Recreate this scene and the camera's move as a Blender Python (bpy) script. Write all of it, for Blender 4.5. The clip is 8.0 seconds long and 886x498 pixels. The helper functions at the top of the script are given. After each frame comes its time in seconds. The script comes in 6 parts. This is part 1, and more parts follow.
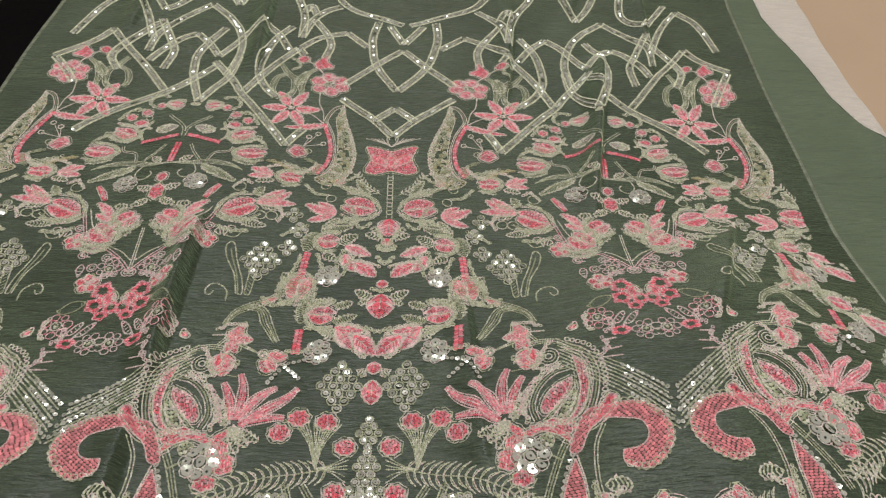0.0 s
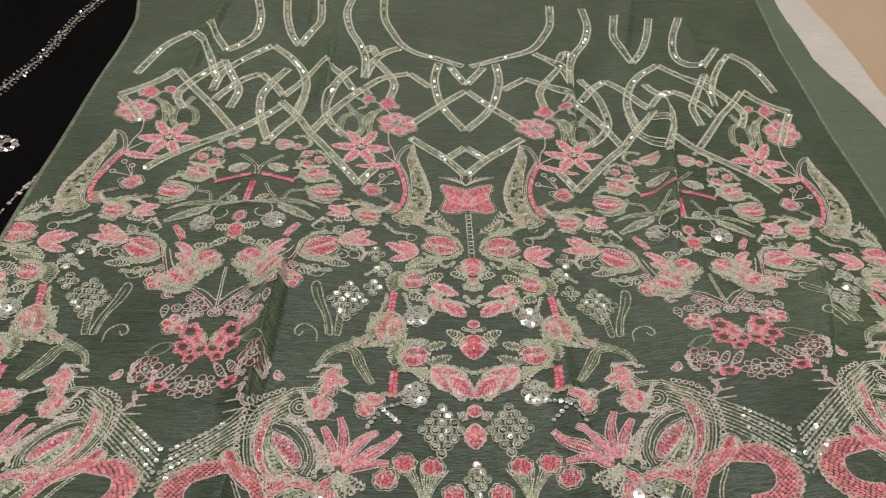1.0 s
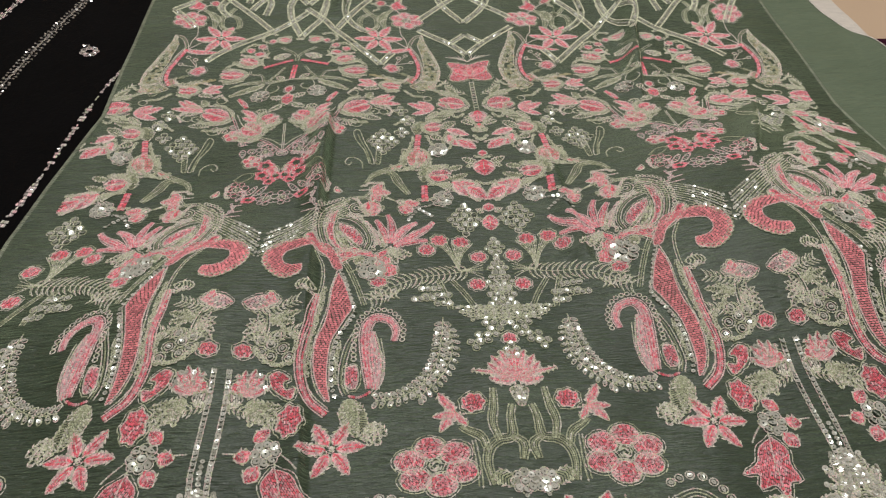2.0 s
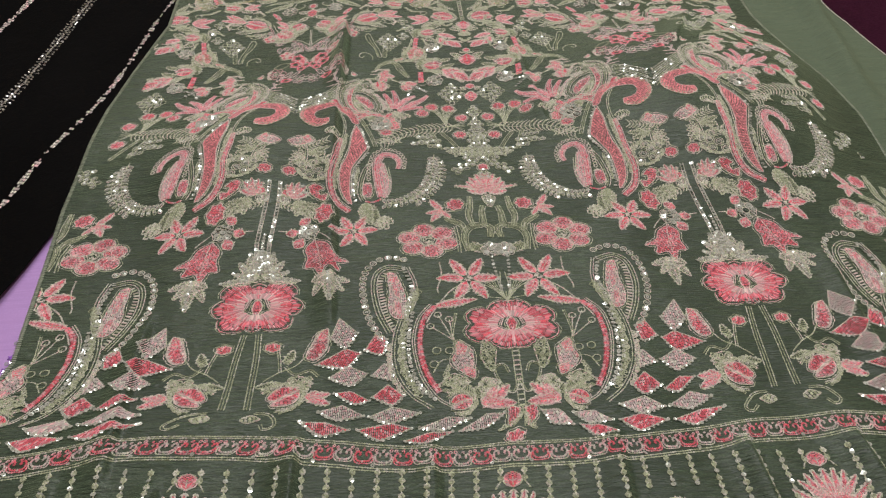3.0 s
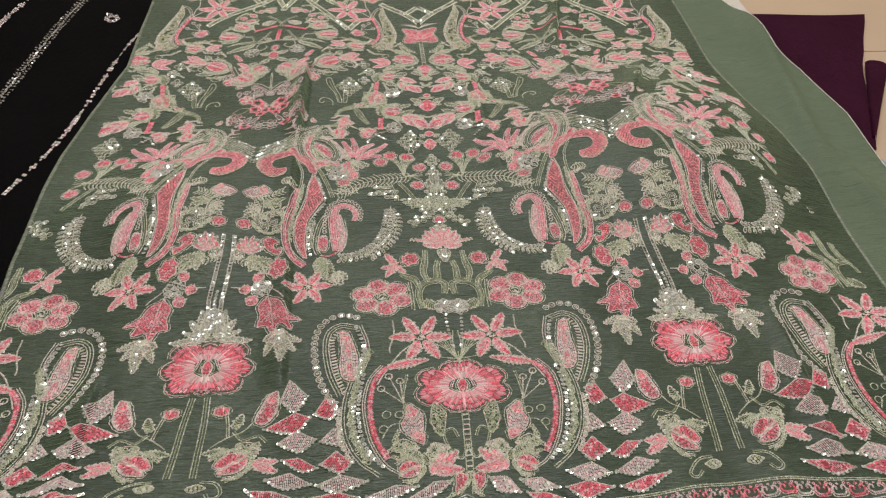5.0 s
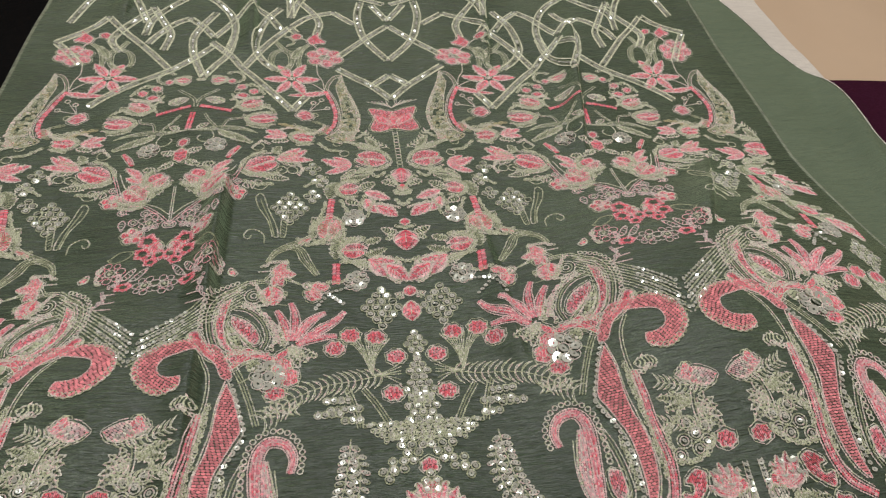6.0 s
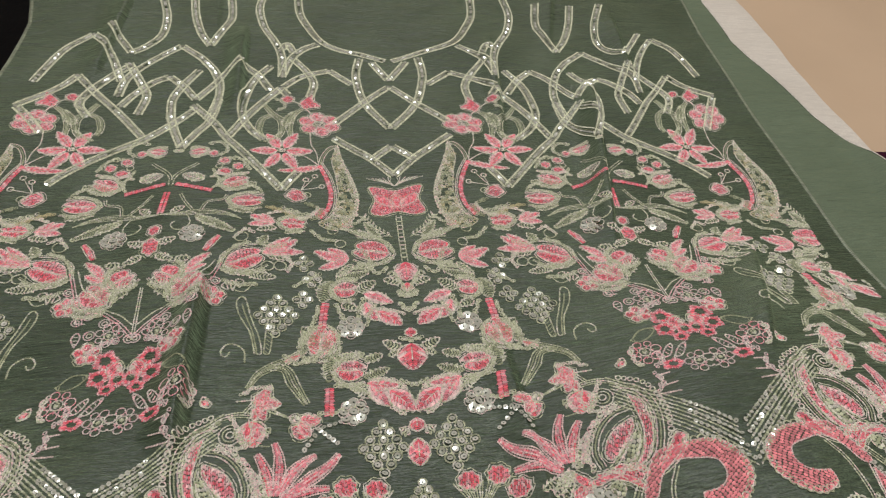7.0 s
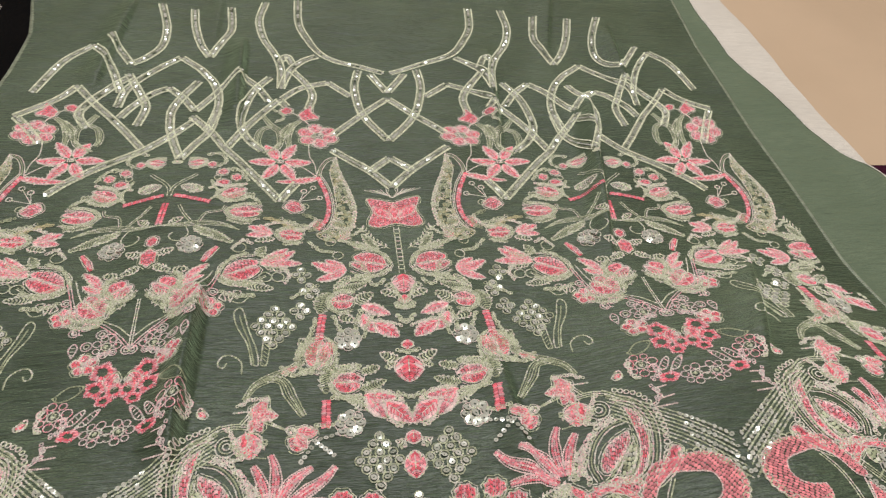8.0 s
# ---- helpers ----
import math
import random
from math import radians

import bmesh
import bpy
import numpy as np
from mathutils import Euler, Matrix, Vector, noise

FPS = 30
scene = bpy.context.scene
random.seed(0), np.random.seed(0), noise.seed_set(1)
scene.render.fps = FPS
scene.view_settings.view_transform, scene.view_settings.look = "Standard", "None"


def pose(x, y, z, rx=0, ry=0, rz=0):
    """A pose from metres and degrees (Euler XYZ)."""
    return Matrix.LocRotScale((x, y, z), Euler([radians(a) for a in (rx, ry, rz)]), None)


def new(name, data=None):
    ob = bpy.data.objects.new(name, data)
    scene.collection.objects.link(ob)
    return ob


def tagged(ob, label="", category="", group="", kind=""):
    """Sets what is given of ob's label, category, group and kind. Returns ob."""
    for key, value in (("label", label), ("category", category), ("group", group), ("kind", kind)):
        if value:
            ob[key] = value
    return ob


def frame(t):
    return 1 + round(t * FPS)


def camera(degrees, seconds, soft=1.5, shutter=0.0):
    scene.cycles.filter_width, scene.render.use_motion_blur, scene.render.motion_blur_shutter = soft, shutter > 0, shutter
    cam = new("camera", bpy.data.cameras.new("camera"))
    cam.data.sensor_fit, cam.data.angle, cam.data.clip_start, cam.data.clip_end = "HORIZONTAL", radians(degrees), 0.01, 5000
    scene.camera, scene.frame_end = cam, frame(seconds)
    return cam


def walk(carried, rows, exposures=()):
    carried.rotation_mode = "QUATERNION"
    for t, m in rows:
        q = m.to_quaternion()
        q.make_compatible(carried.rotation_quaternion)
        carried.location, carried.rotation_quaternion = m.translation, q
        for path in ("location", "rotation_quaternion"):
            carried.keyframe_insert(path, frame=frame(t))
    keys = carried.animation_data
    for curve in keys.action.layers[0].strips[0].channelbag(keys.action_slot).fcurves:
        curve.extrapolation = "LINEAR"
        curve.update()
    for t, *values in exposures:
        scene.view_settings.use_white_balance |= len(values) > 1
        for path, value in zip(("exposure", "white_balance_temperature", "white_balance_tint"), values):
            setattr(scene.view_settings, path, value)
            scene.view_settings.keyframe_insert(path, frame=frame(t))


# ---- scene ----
cam = camera(59.45, 8.0, soft=1.2)
# seconds, eye x y z, Euler x y z in degrees
PATH = [
    (0, -0.0109, -0.5142, 0.4043, 44.32, -4.57, -2.40),
    (0.5, -0.0418, -0.4780, 0.3983, 46.33, -4.86, -2.44),
    (1, -0.0751, -0.5057, 0.3870, 47.71, -4.74, -2.75),
    (1.5, -0.0910, -0.5660, 0.3903, 46.77, -3.58, -4.08),
    (2, -0.1102, -0.6885, 0.4043, 46.10, -2.49, -5.66),
    (2.2, -0.1156, -0.7302, 0.4054, 45.74, -2.10, -5.95),
    (3.3, -0.1240, -0.9847, 0.4841, 45.29, -1.79, -5.67),
    (3.5, -0.1270, -1.0304, 0.5144, 45.63, -1.94, -5.81),
    (4, -0.1202, -1.0847, 0.5596, 45.28, -2.10, -5.94),
    (4.2, -0.1164, -1.0732, 0.5500, 45.34, -2.21, -6.07),
    (5.3, -0.0970, -0.7873, 0.4446, 46.05, -3.77, -7.03),
    (5.5, -0.0938, -0.7200, 0.4216, 46.08, -3.95, -7.43),
    (6, -0.0755, -0.5869, 0.3932, 46.12, -4.88, -8.61),
    (6.5, -0.0684, -0.5375, 0.3849, 46.86, -5.36, -8.93),
    (7, -0.0728, -0.4835, 0.3784, 47.61, -5.78, -8.65),
    (7.5, -0.0724, -0.4859, 0.3828, 48.09, -6.01, -8.60),
    (8, -0.0724, -0.4837, 0.3809, 48.31, -6.01, -8.61),
]
walk(cam, [(t, pose(x, y, z, rx, ry, rz)) for t, x, y, z, rx, ry, rz in PATH],
     exposures=[(0.0, -0.38), (2.0, -0.36), (3.5, -0.25), (4.0, -0.04), (5.5, -0.3), (6.5, -0.36), (7.5, -0.22), (8.0, -0.08)])

# ---- world and lamps: an indoor evening room, lit from the ceiling ----
world = bpy.data.worlds.new("room_world")
scene.world = world
world.use_nodes = True
world.node_tree.nodes["Background"].inputs[0].default_value = (1.0, 0.98, 0.95, 1)
world.node_tree.nodes["Background"].inputs[1].default_value = 0.05


def ceiling_lamp(x, y, z, power, size, tint):
    data = bpy.data.lights.new("ceiling_lamp_light", "AREA")
    data.shape, data.size, data.energy, data.color = "DISK", size, power, tint
    ob = new("ceiling_lamp_light", data)
    ob.location = (x, y, z)
    return ob


WARM = (0.99, 0.975, 0.995)
ceiling_lamp(0.1, 0.75, 2.30, 36, 0.16, WARM)
ceiling_lamp(-0.9, 0.6, 2.30, 16, 0.16, WARM)
ceiling_lamp(0.5, -1.2, 2.30, 30, 0.16, WARM)


# ---- materials ----
def shader(name, rough=0.6, metal=0.0, colour=(0.5, 0.5, 0.5), sheen=0.0):
    mat = bpy.data.materials.new(name)
    mat.use_nodes = True
    bsdf = mat.node_tree.nodes["Principled BSDF"]
    bsdf.inputs["Base Color"].default_value = (*colour, 1)
    bsdf.inputs["Roughness"].default_value = rough
    bsdf.inputs["Metallic"].default_value = metal
    bsdf.inputs["Sheen Weight"].default_value = sheen
    return mat, mat.node_tree, bsdf


def node(tree, kind, **inputs):
    n = tree.nodes.new(kind)
    for key, value in inputs.items():
        n.inputs[key.replace("_", " ")].default_value = value
    return n


def mix_colour(tree, factor, a, b, blend="MIX"):
    n = tree.nodes.new("ShaderNodeMix")
    n.data_type, n.blend_type = "RGBA", blend
    for slot, value in ((0, factor), (6, a), (7, b)):
        if isinstance(value, bpy.types.NodeSocket):
            tree.links.new(value, n.inputs[slot])
        else:
            n.inputs[slot].default_value = value if slot == 0 else (*value, 1)
    return n.outputs[2]


def mapped(tree, scale):
    coord = tree.nodes.new("ShaderNodeTexCoord")
    m = tree.nodes.new("ShaderNodeMapping")
    m.inputs["Scale"].default_value = scale
    tree.links.new(coord.outputs["Object"], m.inputs["Vector"])
    return m.outputs[0]


def noise_at(tree, scale, detail=3.0, size=1.0, distortion=0.0):
    n = node(tree, "ShaderNodeTexNoise", Scale=size, Detail=detail, Distortion=distortion)
    tree.links.new(mapped(tree, scale), n.inputs["Vector"])
    return n.outputs["Fac"]


def ramp(tree, source, lo, hi):
    r = tree.nodes.new("ShaderNodeMapRange")
    r.inputs["From Min"].default_value, r.inputs["From Max"].default_value = lo, hi
    tree.links.new(source, r.inputs["Value"])
    return r.outputs[0]


def relief(tree, bsdf, pairs):
    """Chains bumps: (height socket, strength, distance in metres)."""
    last = None
    for height, strength, distance in pairs:
        b = node(tree, "ShaderNodeBump", Strength=strength, Distance=distance)
        tree.links.new(height, b.inputs["Height"])
        if last:
            tree.links.new(last, b.inputs["Normal"])
        last = b.outputs[0]
    tree.links.new(last, bsdf.inputs["Normal"])


def cloth(name, dark, light, rough=0.62, crinkle=(95, 720, 95), depth=0.0014, sheen=0.06, strength=1.0, gloss=0.16, trough_shade=0.46):
    """Woven crinkled cloth: fine cross lines with trough shade put into the colour, blotchy tone, soft folds."""
    mat, tree, bsdf = shader(name, rough, sheen=sheen)
    bsdf.inputs["Sheen Roughness"].default_value = 0.45
    bsdf.inputs["Specular IOR Level"].default_value = gloss
    bsdf.inputs["Sheen Tint"].default_value = (*(min(1.0, c / max(light) * 0.95) for c in light), 1)
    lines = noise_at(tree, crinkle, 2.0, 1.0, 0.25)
    blotch = noise_at(tree, (11, 8, 9), 5.0)
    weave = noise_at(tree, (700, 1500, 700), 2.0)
    wrinkle = noise_at(tree, (crinkle[0] * 0.22, crinkle[1] * 0.10, crinkle[2] * 0.22), 3.0, 1.0, 0.6)
    col = mix_colour(tree, ramp(tree, blotch, 0.36, 0.64), dark, light)
    # shade of the crinkle troughs painted into the colour, from the bump's own noise
    col = mix_colour(tree, ramp(tree, lines, 0.28, 0.56), tuple(c * (1 - trough_shade) for c in dark), col)
    # hollows of the weave grain darkened in the colour too, as painted shade
    col = mix_colour(tree, ramp(tree, weave, 0.36, 0.62), tuple(c * (1 - 0.6 * trough_shade) for c in dark), col)
    tree.links.new(col, bsdf.inputs["Base Color"])
    relief(tree, bsdf, ((wrinkle, 0.8 * strength, 3.2 * depth), (lines, strength, depth), (weave, 0.5 * strength, 0.0005)))
    return mat


def thread_material(name, rough=0.5, metal=0.0):
    """Dyed floss; the tint of each stitch is kept in the colour attribute."""
    mat, tree, bsdf = shader(name, rough, metal, sheen=0.15)
    tint = tree.nodes.new("ShaderNodeAttribute")
    tint.attribute_name = "dye"
    geo = tree.nodes.new("ShaderNodeNewGeometry")
    col = mix_colour(tree, 1.0, tint.outputs["Color"], (1, 1, 1), "MULTIPLY")
    vary = tree.nodes.new("ShaderNodeHueSaturation")
    r = tree.nodes.new("ShaderNodeMapRange")
    r.inputs["To Min"].default_value, r.inputs["To Max"].default_value = 0.72, 1.22
    tree.links.new(geo.outputs["Random Per Island"], r.inputs["Value"])
    tree.links.new(r.outputs[0], vary.inputs["Value"])
    tree.links.new(col, vary.inputs["Color"])
    tree.links.new(vary.outputs[0], bsdf.inputs["Base Color"])
    ply = noise_at(tree, (1500, 1500, 1500), 1.0)
    relief(tree, bsdf, ((ply, 0.3, 0.0002),))
    return mat


def sequin_material(name, a, b, metal=0.75, rough=0.16):
    mat, tree, bsdf = shader(name, rough, metal)
    geo = tree.nodes.new("ShaderNodeNewGeometry")
    col = mix_colour(tree, geo.outputs["Random Per Island"], a, b)
    tree.links.new(col, bsdf.inputs["Base Color"])
    bsdf.inputs["Thin Film Thickness"].default_value = 380
    bsdf.inputs["Thin Film IOR"].default_value = 1.4
    return mat


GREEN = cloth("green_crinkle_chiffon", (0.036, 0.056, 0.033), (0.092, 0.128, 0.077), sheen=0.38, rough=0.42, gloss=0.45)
PALE_GREEN = cloth("pale_green_chiffon", (0.122, 0.160, 0.102), (0.160, 0.202, 0.132), crinkle=(80, 800, 80), trough_shade=0.16, sheen=0.15)
FLOSS = thread_material("silk_floss")
SEQUIN = sequin_material("clear_sequins", (0.74, 0.74, 0.66), (0.46, 0.48, 0.40), 0.4, 0.2)

# dyes of the embroidery threads
CORAL = (0.74, 0.140, 0.178)
ROSE = (0.77, 0.290, 0.328)
BLUSH = (0.76, 0.490, 0.492)
MAUVE = (0.60, 0.500, 0.480)
ZARI = (0.53, 0.560, 0.390)
SILVER = (0.65, 0.630, 0.545)
OLIVE = (0.340, 0.370, 0.235)
SATIN = (0.77, 0.290, 0.310)
PEARL = (0.74, 0.590, 0.550)
COUCH = (0.66, 0.68, 0.51)
GOLD = (0.46, 0.42, 0.24)

BLENDS = {
    CORAL: (CORAL, CORAL, CORAL, ROSE, ROSE, BLUSH),
    ROSE: (ROSE, ROSE, ROSE, BLUSH, CORAL),
    BLUSH: (BLUSH, BLUSH, PEARL, ROSE),
    MAUVE: (MAUVE, MAUVE, SILVER, BLUSH),
    ZARI: (ZARI, ZARI, SILVER, OLIVE),
    SILVER: (SILVER, SILVER, ZARI, PEARL),
}

# ---- how the embroidered panel lies: five warp lines from neck to hem ----
MIDDLE_V = (-0.80, -0.7534, -0.698, -0.649, -0.626, -0.542, -0.463, -0.379, -0.31, -0.245, -0.173, -0.096, -0.003, 0.072, 0.20, 0.34, 0.55)
MIDDLE_X = (-0.048, -0.046, -0.0415, -0.0354, -0.0231, -0.0177, -0.0163, -0.0156, -0.0136, -0.0114, -0.007, -0.0016, 0.0, 0.0044, 0.015, 0.022, 0.03)
FOLD_V = (-0.80, -0.74, -0.69, -0.653, -0.6155, -0.516, -0.452, -0.407, -0.36, -0.28, -0.187, -0.125, -0.06, 0.0, 0.05, 0.22, 0.34, 0.55)
FOLD_LEFT = (-0.24, -0.2395, -0.2416, -0.24, -0.2176, -0.2077, -0.207, -0.201, -0.198, -0.184, -0.1755, -0.1755, -0.1749, -0.1686, -0.167, -0.176, -0.187, -0.20)
FOLD_RIGHT = (0.158, 0.16, 0.164, 0.163, 0.1676, 0.1752, 0.172, 0.166, 0.165, 0.161, 0.168, 0.169, 0.172, 0.179, 0.184, 0.215, 0.25, 0.29)
EDGE_V = (-0.82, -0.70, -0.643, -0.557, -0.396, -0.305, -0.25, -0.185, -0.09, 0.0, 0.1, 0.18, 0.26, 0.33, 0.55)
EDGE_LEFT = (-0.402, -0.402, -0.403, -0.374, -0.378, -0.374, -0.37, -0.358, -0.335, -0.335, -0.33, -0.325, -0.325, -0.338, -0.36)
EDGE_RIGHT = (0.385, 0.380, 0.378, 0.370, 0.374, 0.376, 0.367, 0.354, 0.350, 0.355, 0.360, 0.366, 0.372, 0.385, 0.41)
OUTER = 1.0


def swell(x, y, cx, cy, left, right, down, up, height):
    dx = np.where(x < cx, (x - cx) / left, (x - cx) / right)
    dy = np.where(y < cy, (y - cy) / down, (y - cy) / up)
    return height * np.exp(-(dx * dx + dy * dy) ** 1.3)


def lie(x, y):
    """Height of the panel: three swells where it lies over other cloth, and shallow folds."""
    z = swell(x, y, 0.23, -0.27, 0.14, 0.12, 0.14, 0.14, 0.044) + swell(x, y, -0.14, -0.17, 0.065, 0.065, 0.14, 0.14, 0.007) + swell(x, y, -0.225, -0.325, 0.085, 0.085, 0.10, 0.08, 0.021)
    z = z + 0.0021 * np.sin(31 * x + 9 * y) * np.sin(17 * y - 7 * x + 1.0) + 0.0008 * np.sin(95 * x - 22 * y + 2.0 + 2.5 * np.sin(11 * y)) * np.sin(19 * y + 5 * x)
    return z


def fold(x, y, start, end, lean0, lean1, rise, soft=0.012, steep=0.0032):
    """One pressed fold between two places of the panel's length: a slow rise on one side, a sharp drop on the other."""
    f = (y - start) / (end - start)
    d = x - (lean0 + (lean1 - lean0) * f)
    return rise * np.exp(-np.where(d < 0, d / soft, d / steep) ** 2) * np.exp(-(2.1 * (f - 0.5)) ** 6)


def creases(x, y):
    """Narrow pressed folds that run along the panel."""
    z = fold(x, y, -0.24, -0.10, -0.1445, -0.1355, 0.0125) + fold(x, y, -0.40, -0.25, -0.1535, -0.1460, 0.0050)
    z = z + fold(x, y, -0.54, -0.40, -0.1530, -0.1520, 0.0050) + fold(x, y, 0.10, 0.25, -0.1235, -0.1230, 0.0080)
    z = z + fold(x, y, -0.07, 0.15, 0.1600, 0.2070, 0.0110) + fold(x, y, -0.21, -0.09, 0.2080, 0.2650, 0.0060)
    z = z + fold(x, y, -0.75, -0.65, 0.1245, 0.1210, 0.0070) + fold(x, y, -0.73, -0.63, -0.1800, -0.1750, 0.0065)
    z = z + fold(x, y, -0.74, -0.65, 0.2750, 0.2600, 0.0050) + fold(x, y, -0.74, -0.65, -0.3500, -0.3250, 0.0060)
    z = z + fold(x, y, -0.72, -0.64, -0.0900, -0.0860, 0.0035) + fold(x, y, -0.72, -0.64, 0.0300, 0.0350, 0.0035)
    z = z + fold(x, y, 0.24, 0.46, -0.1520, -0.1480, 0.0020) + fold(x, y, 0.24, 0.46, 0.1900, 0.2500, 0.0025)
    z = z + fold(x, y, 0.08, 0.24, 0.1050, 0.1250, 0.0060) + fold(x, y, 0.13, 0.30, 0.2550, 0.2750, 0.0055)
    z = z + fold(x, y, 0.16, 0.34, -0.2500, -0.2350, 0.0045) + fold(x, y, -0.30, -0.17, 0.0550, 0.0500, 0.0035)
    z = z + fold(x, y, -0.74, -0.66, -0.2700, -0.2600, 0.0060) + fold(x, y, -0.73, -0.65, 0.2050, 0.1950, 0.0055)
    z = z + fold(x, y, -0.66, -0.52, -0.2950, -0.2850, 0.0045) + fold(x, y, -0.64, -0.48, 0.2450, 0.2550, 0.0050)
    return 1.25 * z


HALF = 185.0
LOOSE = 9  # stitches on the other cloths, placed in plain millimetres


def sag(x):
    """How the hem drifts along the panel's width."""
    return np.interp(x, (-0.40, -0.30, -0.24, -0.18, -0.10, 0.10, 0.38), (0.028, 0.024, 0.014, 0.008, 0.0, -0.003, -0.005))


def place(side, u, v):
    """Pattern millimetres (u from the repeat line, v along the panel) to metres on the panel, for one of its four repeats."""
    y = v / 1000.0
    if side == LOOSE:
        return u / 1000.0, y
    x0 = np.interp(y, MIDDLE_V, MIDDLE_X)
    x1 = np.interp(y, FOLD_V, FOLD_LEFT if side in (0, 2) else FOLD_RIGHT)
    s = u / HALF
    x = x0 + (x1 - x0) * s if side < 2 else x1 + (x1 - x0) * (1 - s) * OUTER
    reach = u if side == 1 else (2 * HALF - u if side == 3 else 0 * u)
    y = y + 0.030 * np.clip((reach - 215) / 110, 0, 1) * np.clip((y - 0.05) / 0.06, 0, 1)
    if side in (0, 2):
        y = y + 0.007 * np.clip((u - 30) / 70, 0, 1) * np.exp(-((v + 642) / 40) ** 2)
    return x, y + sag(x) * np.clip((-0.55 - y) / 0.2, 0, 1)


def inside(x, y):
    return (x > np.interp(y, EDGE_V, EDGE_LEFT) + 0.003) & (x < np.interp(y, EDGE_V, EDGE_RIGHT) - 0.003)


def height(x, y):
    return lie(x, y) + creases(x, y)


def shown(side, x, y, u):
    if side == LOOSE:
        return np.ones(len(x), dtype=bool)
    return inside(x, y) & ((side < 2) | (u > np.where(y > -0.13, 16, 3)))


level = [height]  # the rise of the cloth that is being stitched


# ---- stitches: every stitch is a small raised ridge of thread ----
class Work:
    """Stitches and sequins of one motif, in pattern millimetres."""

    def __init__(self):
        self.seg, self.dye, self.spangle, self.piece, self.names, self.now = [], [], [], [], ["filling"], 0

    def begin(self, name):
        """What follows is a piece of its own, until end()."""
        self.names.append(name)
        self.now = len(self.names) - 1

    def end(self):
        self.now = 0

    def stitch(self, a, b, width, dye, lift=0.0):
        self.seg.append((*a, *b, width, lift))
        self.dye.append(dye)
        self.piece.append(self.now)

    def sequin(self, p, r, lift=0.6):
        self.spangle.append((*p, r, lift))


work = Work()
dice = random.Random(7)
panel = None
SIDES_OF = {"whole": ((0,), (1,)), None: ((0,), (1,), (2,), (3,)), 0: ((0, 1),), 1: ((0, 2), (1, 3)), LOOSE: ((LOOSE,),)}


def solid(name, verts, faces, material, parent, dyes=None):
    me = bpy.data.meshes.new(name)
    me.from_pydata(verts, [], faces)
    me.materials.append(material)
    if dyes is not None:
        layer = me.attributes.new("dye", "FLOAT_COLOR", "POINT")
        layer.data.foreach_set("color", np.asarray(dyes, dtype=np.float32).ravel())
    ob = new(name, me)
    ob.parent = parent
    return ob


RIDGE = np.array(((0, 1, 2), (0, 2, 3), (1, 4, 5), (1, 5, 2), (2, 5, 6), (2, 6, 3), (4, 7, 5), (5, 7, 6)))


LOZENGE = np.array(((0, 1, 2), (0, 2, 3), (1, 4, 2), (2, 4, 3)))


def stitch_mesh(seg, dye, sides):
    """Arrays of the vertices, faces and dyes of the stitches on the given repeats of the panel; short ones are plain lozenges."""
    seg, dye = np.array(seg, dtype=float), np.array(dye, dtype=float)
    short = np.hypot(seg[:, 2] - seg[:, 0], seg[:, 3] - seg[:, 1]) < 2.4
    out_v, out_f, out_d, base = [], [], [], 0
    for side in sides:
        ax, ay = place(side, seg[:, 0], seg[:, 1])
        bx, by = place(side, seg[:, 2], seg[:, 3])
        shows = shown(side, ax, ay, seg[:, 0]) & shown(side, bx, by, seg[:, 2])
        for keep, faces, spots in ((shows & short, LOZENGE, ((-0.32, 0, 0.05), (0.5, 1.3, 0.05), (0.5, 0, 0.65), (0.5, -1.3, 0.05), (1.32, 0, 0.05))),
                                   (shows & ~short, RIDGE, ((-0.06, 0, 0.05), (0.2, 1, 0.05), (0.22, 0, 0.55), (0.2, -1, 0.05),
                                                            (0.8, 1, 0.05), (0.78, 0, 0.55), (0.8, -1, 0.05), (1.06, 0, 0.05)))):
            n = int(keep.sum())
            if not n:
                continue
            px, py, qx, qy = ax[keep], ay[keep], bx[keep], by[keep]
            w, lift = seg[keep, 4] / 1000, seg[keep, 5] / 1000
            pz, qz = level[0](px, py), level[0](qx, qy)
            dx, dy = qx - px, qy - py
            ln = np.hypot(dx, dy) + 1e-9
            nx, ny = -dy / ln * w / 2, dx / ln * w / 2
            k = len(spots)
            rows = np.empty((n, k, 3))
            for i, (f, aside, up) in enumerate(spots):
                rows[:, i, 0] = px + dx * f + nx * aside
                rows[:, i, 1] = py + dy * f + ny * aside
                rows[:, i, 2] = pz + (qz - pz) * f + 0.0002 + lift + up * w
            out_v.append(rows.reshape(-1, 3))
            out_f.append((faces[None] + k * np.arange(n)[:, None, None]).reshape(-1, 3) + base)
            out_d.append(np.repeat(np.c_[dye[keep], np.ones(n)], k, axis=0))
            base += k * n
    if not base:
        return None
    return np.concatenate(out_v), np.concatenate(out_f), np.concatenate(out_d)


RIM = 8
CUP = np.array([f for i in range(RIM) for f in ((i, (i + 1) % RIM, RIM + (i + 1) % RIM), (i, RIM + (i + 1) % RIM, RIM + i))])


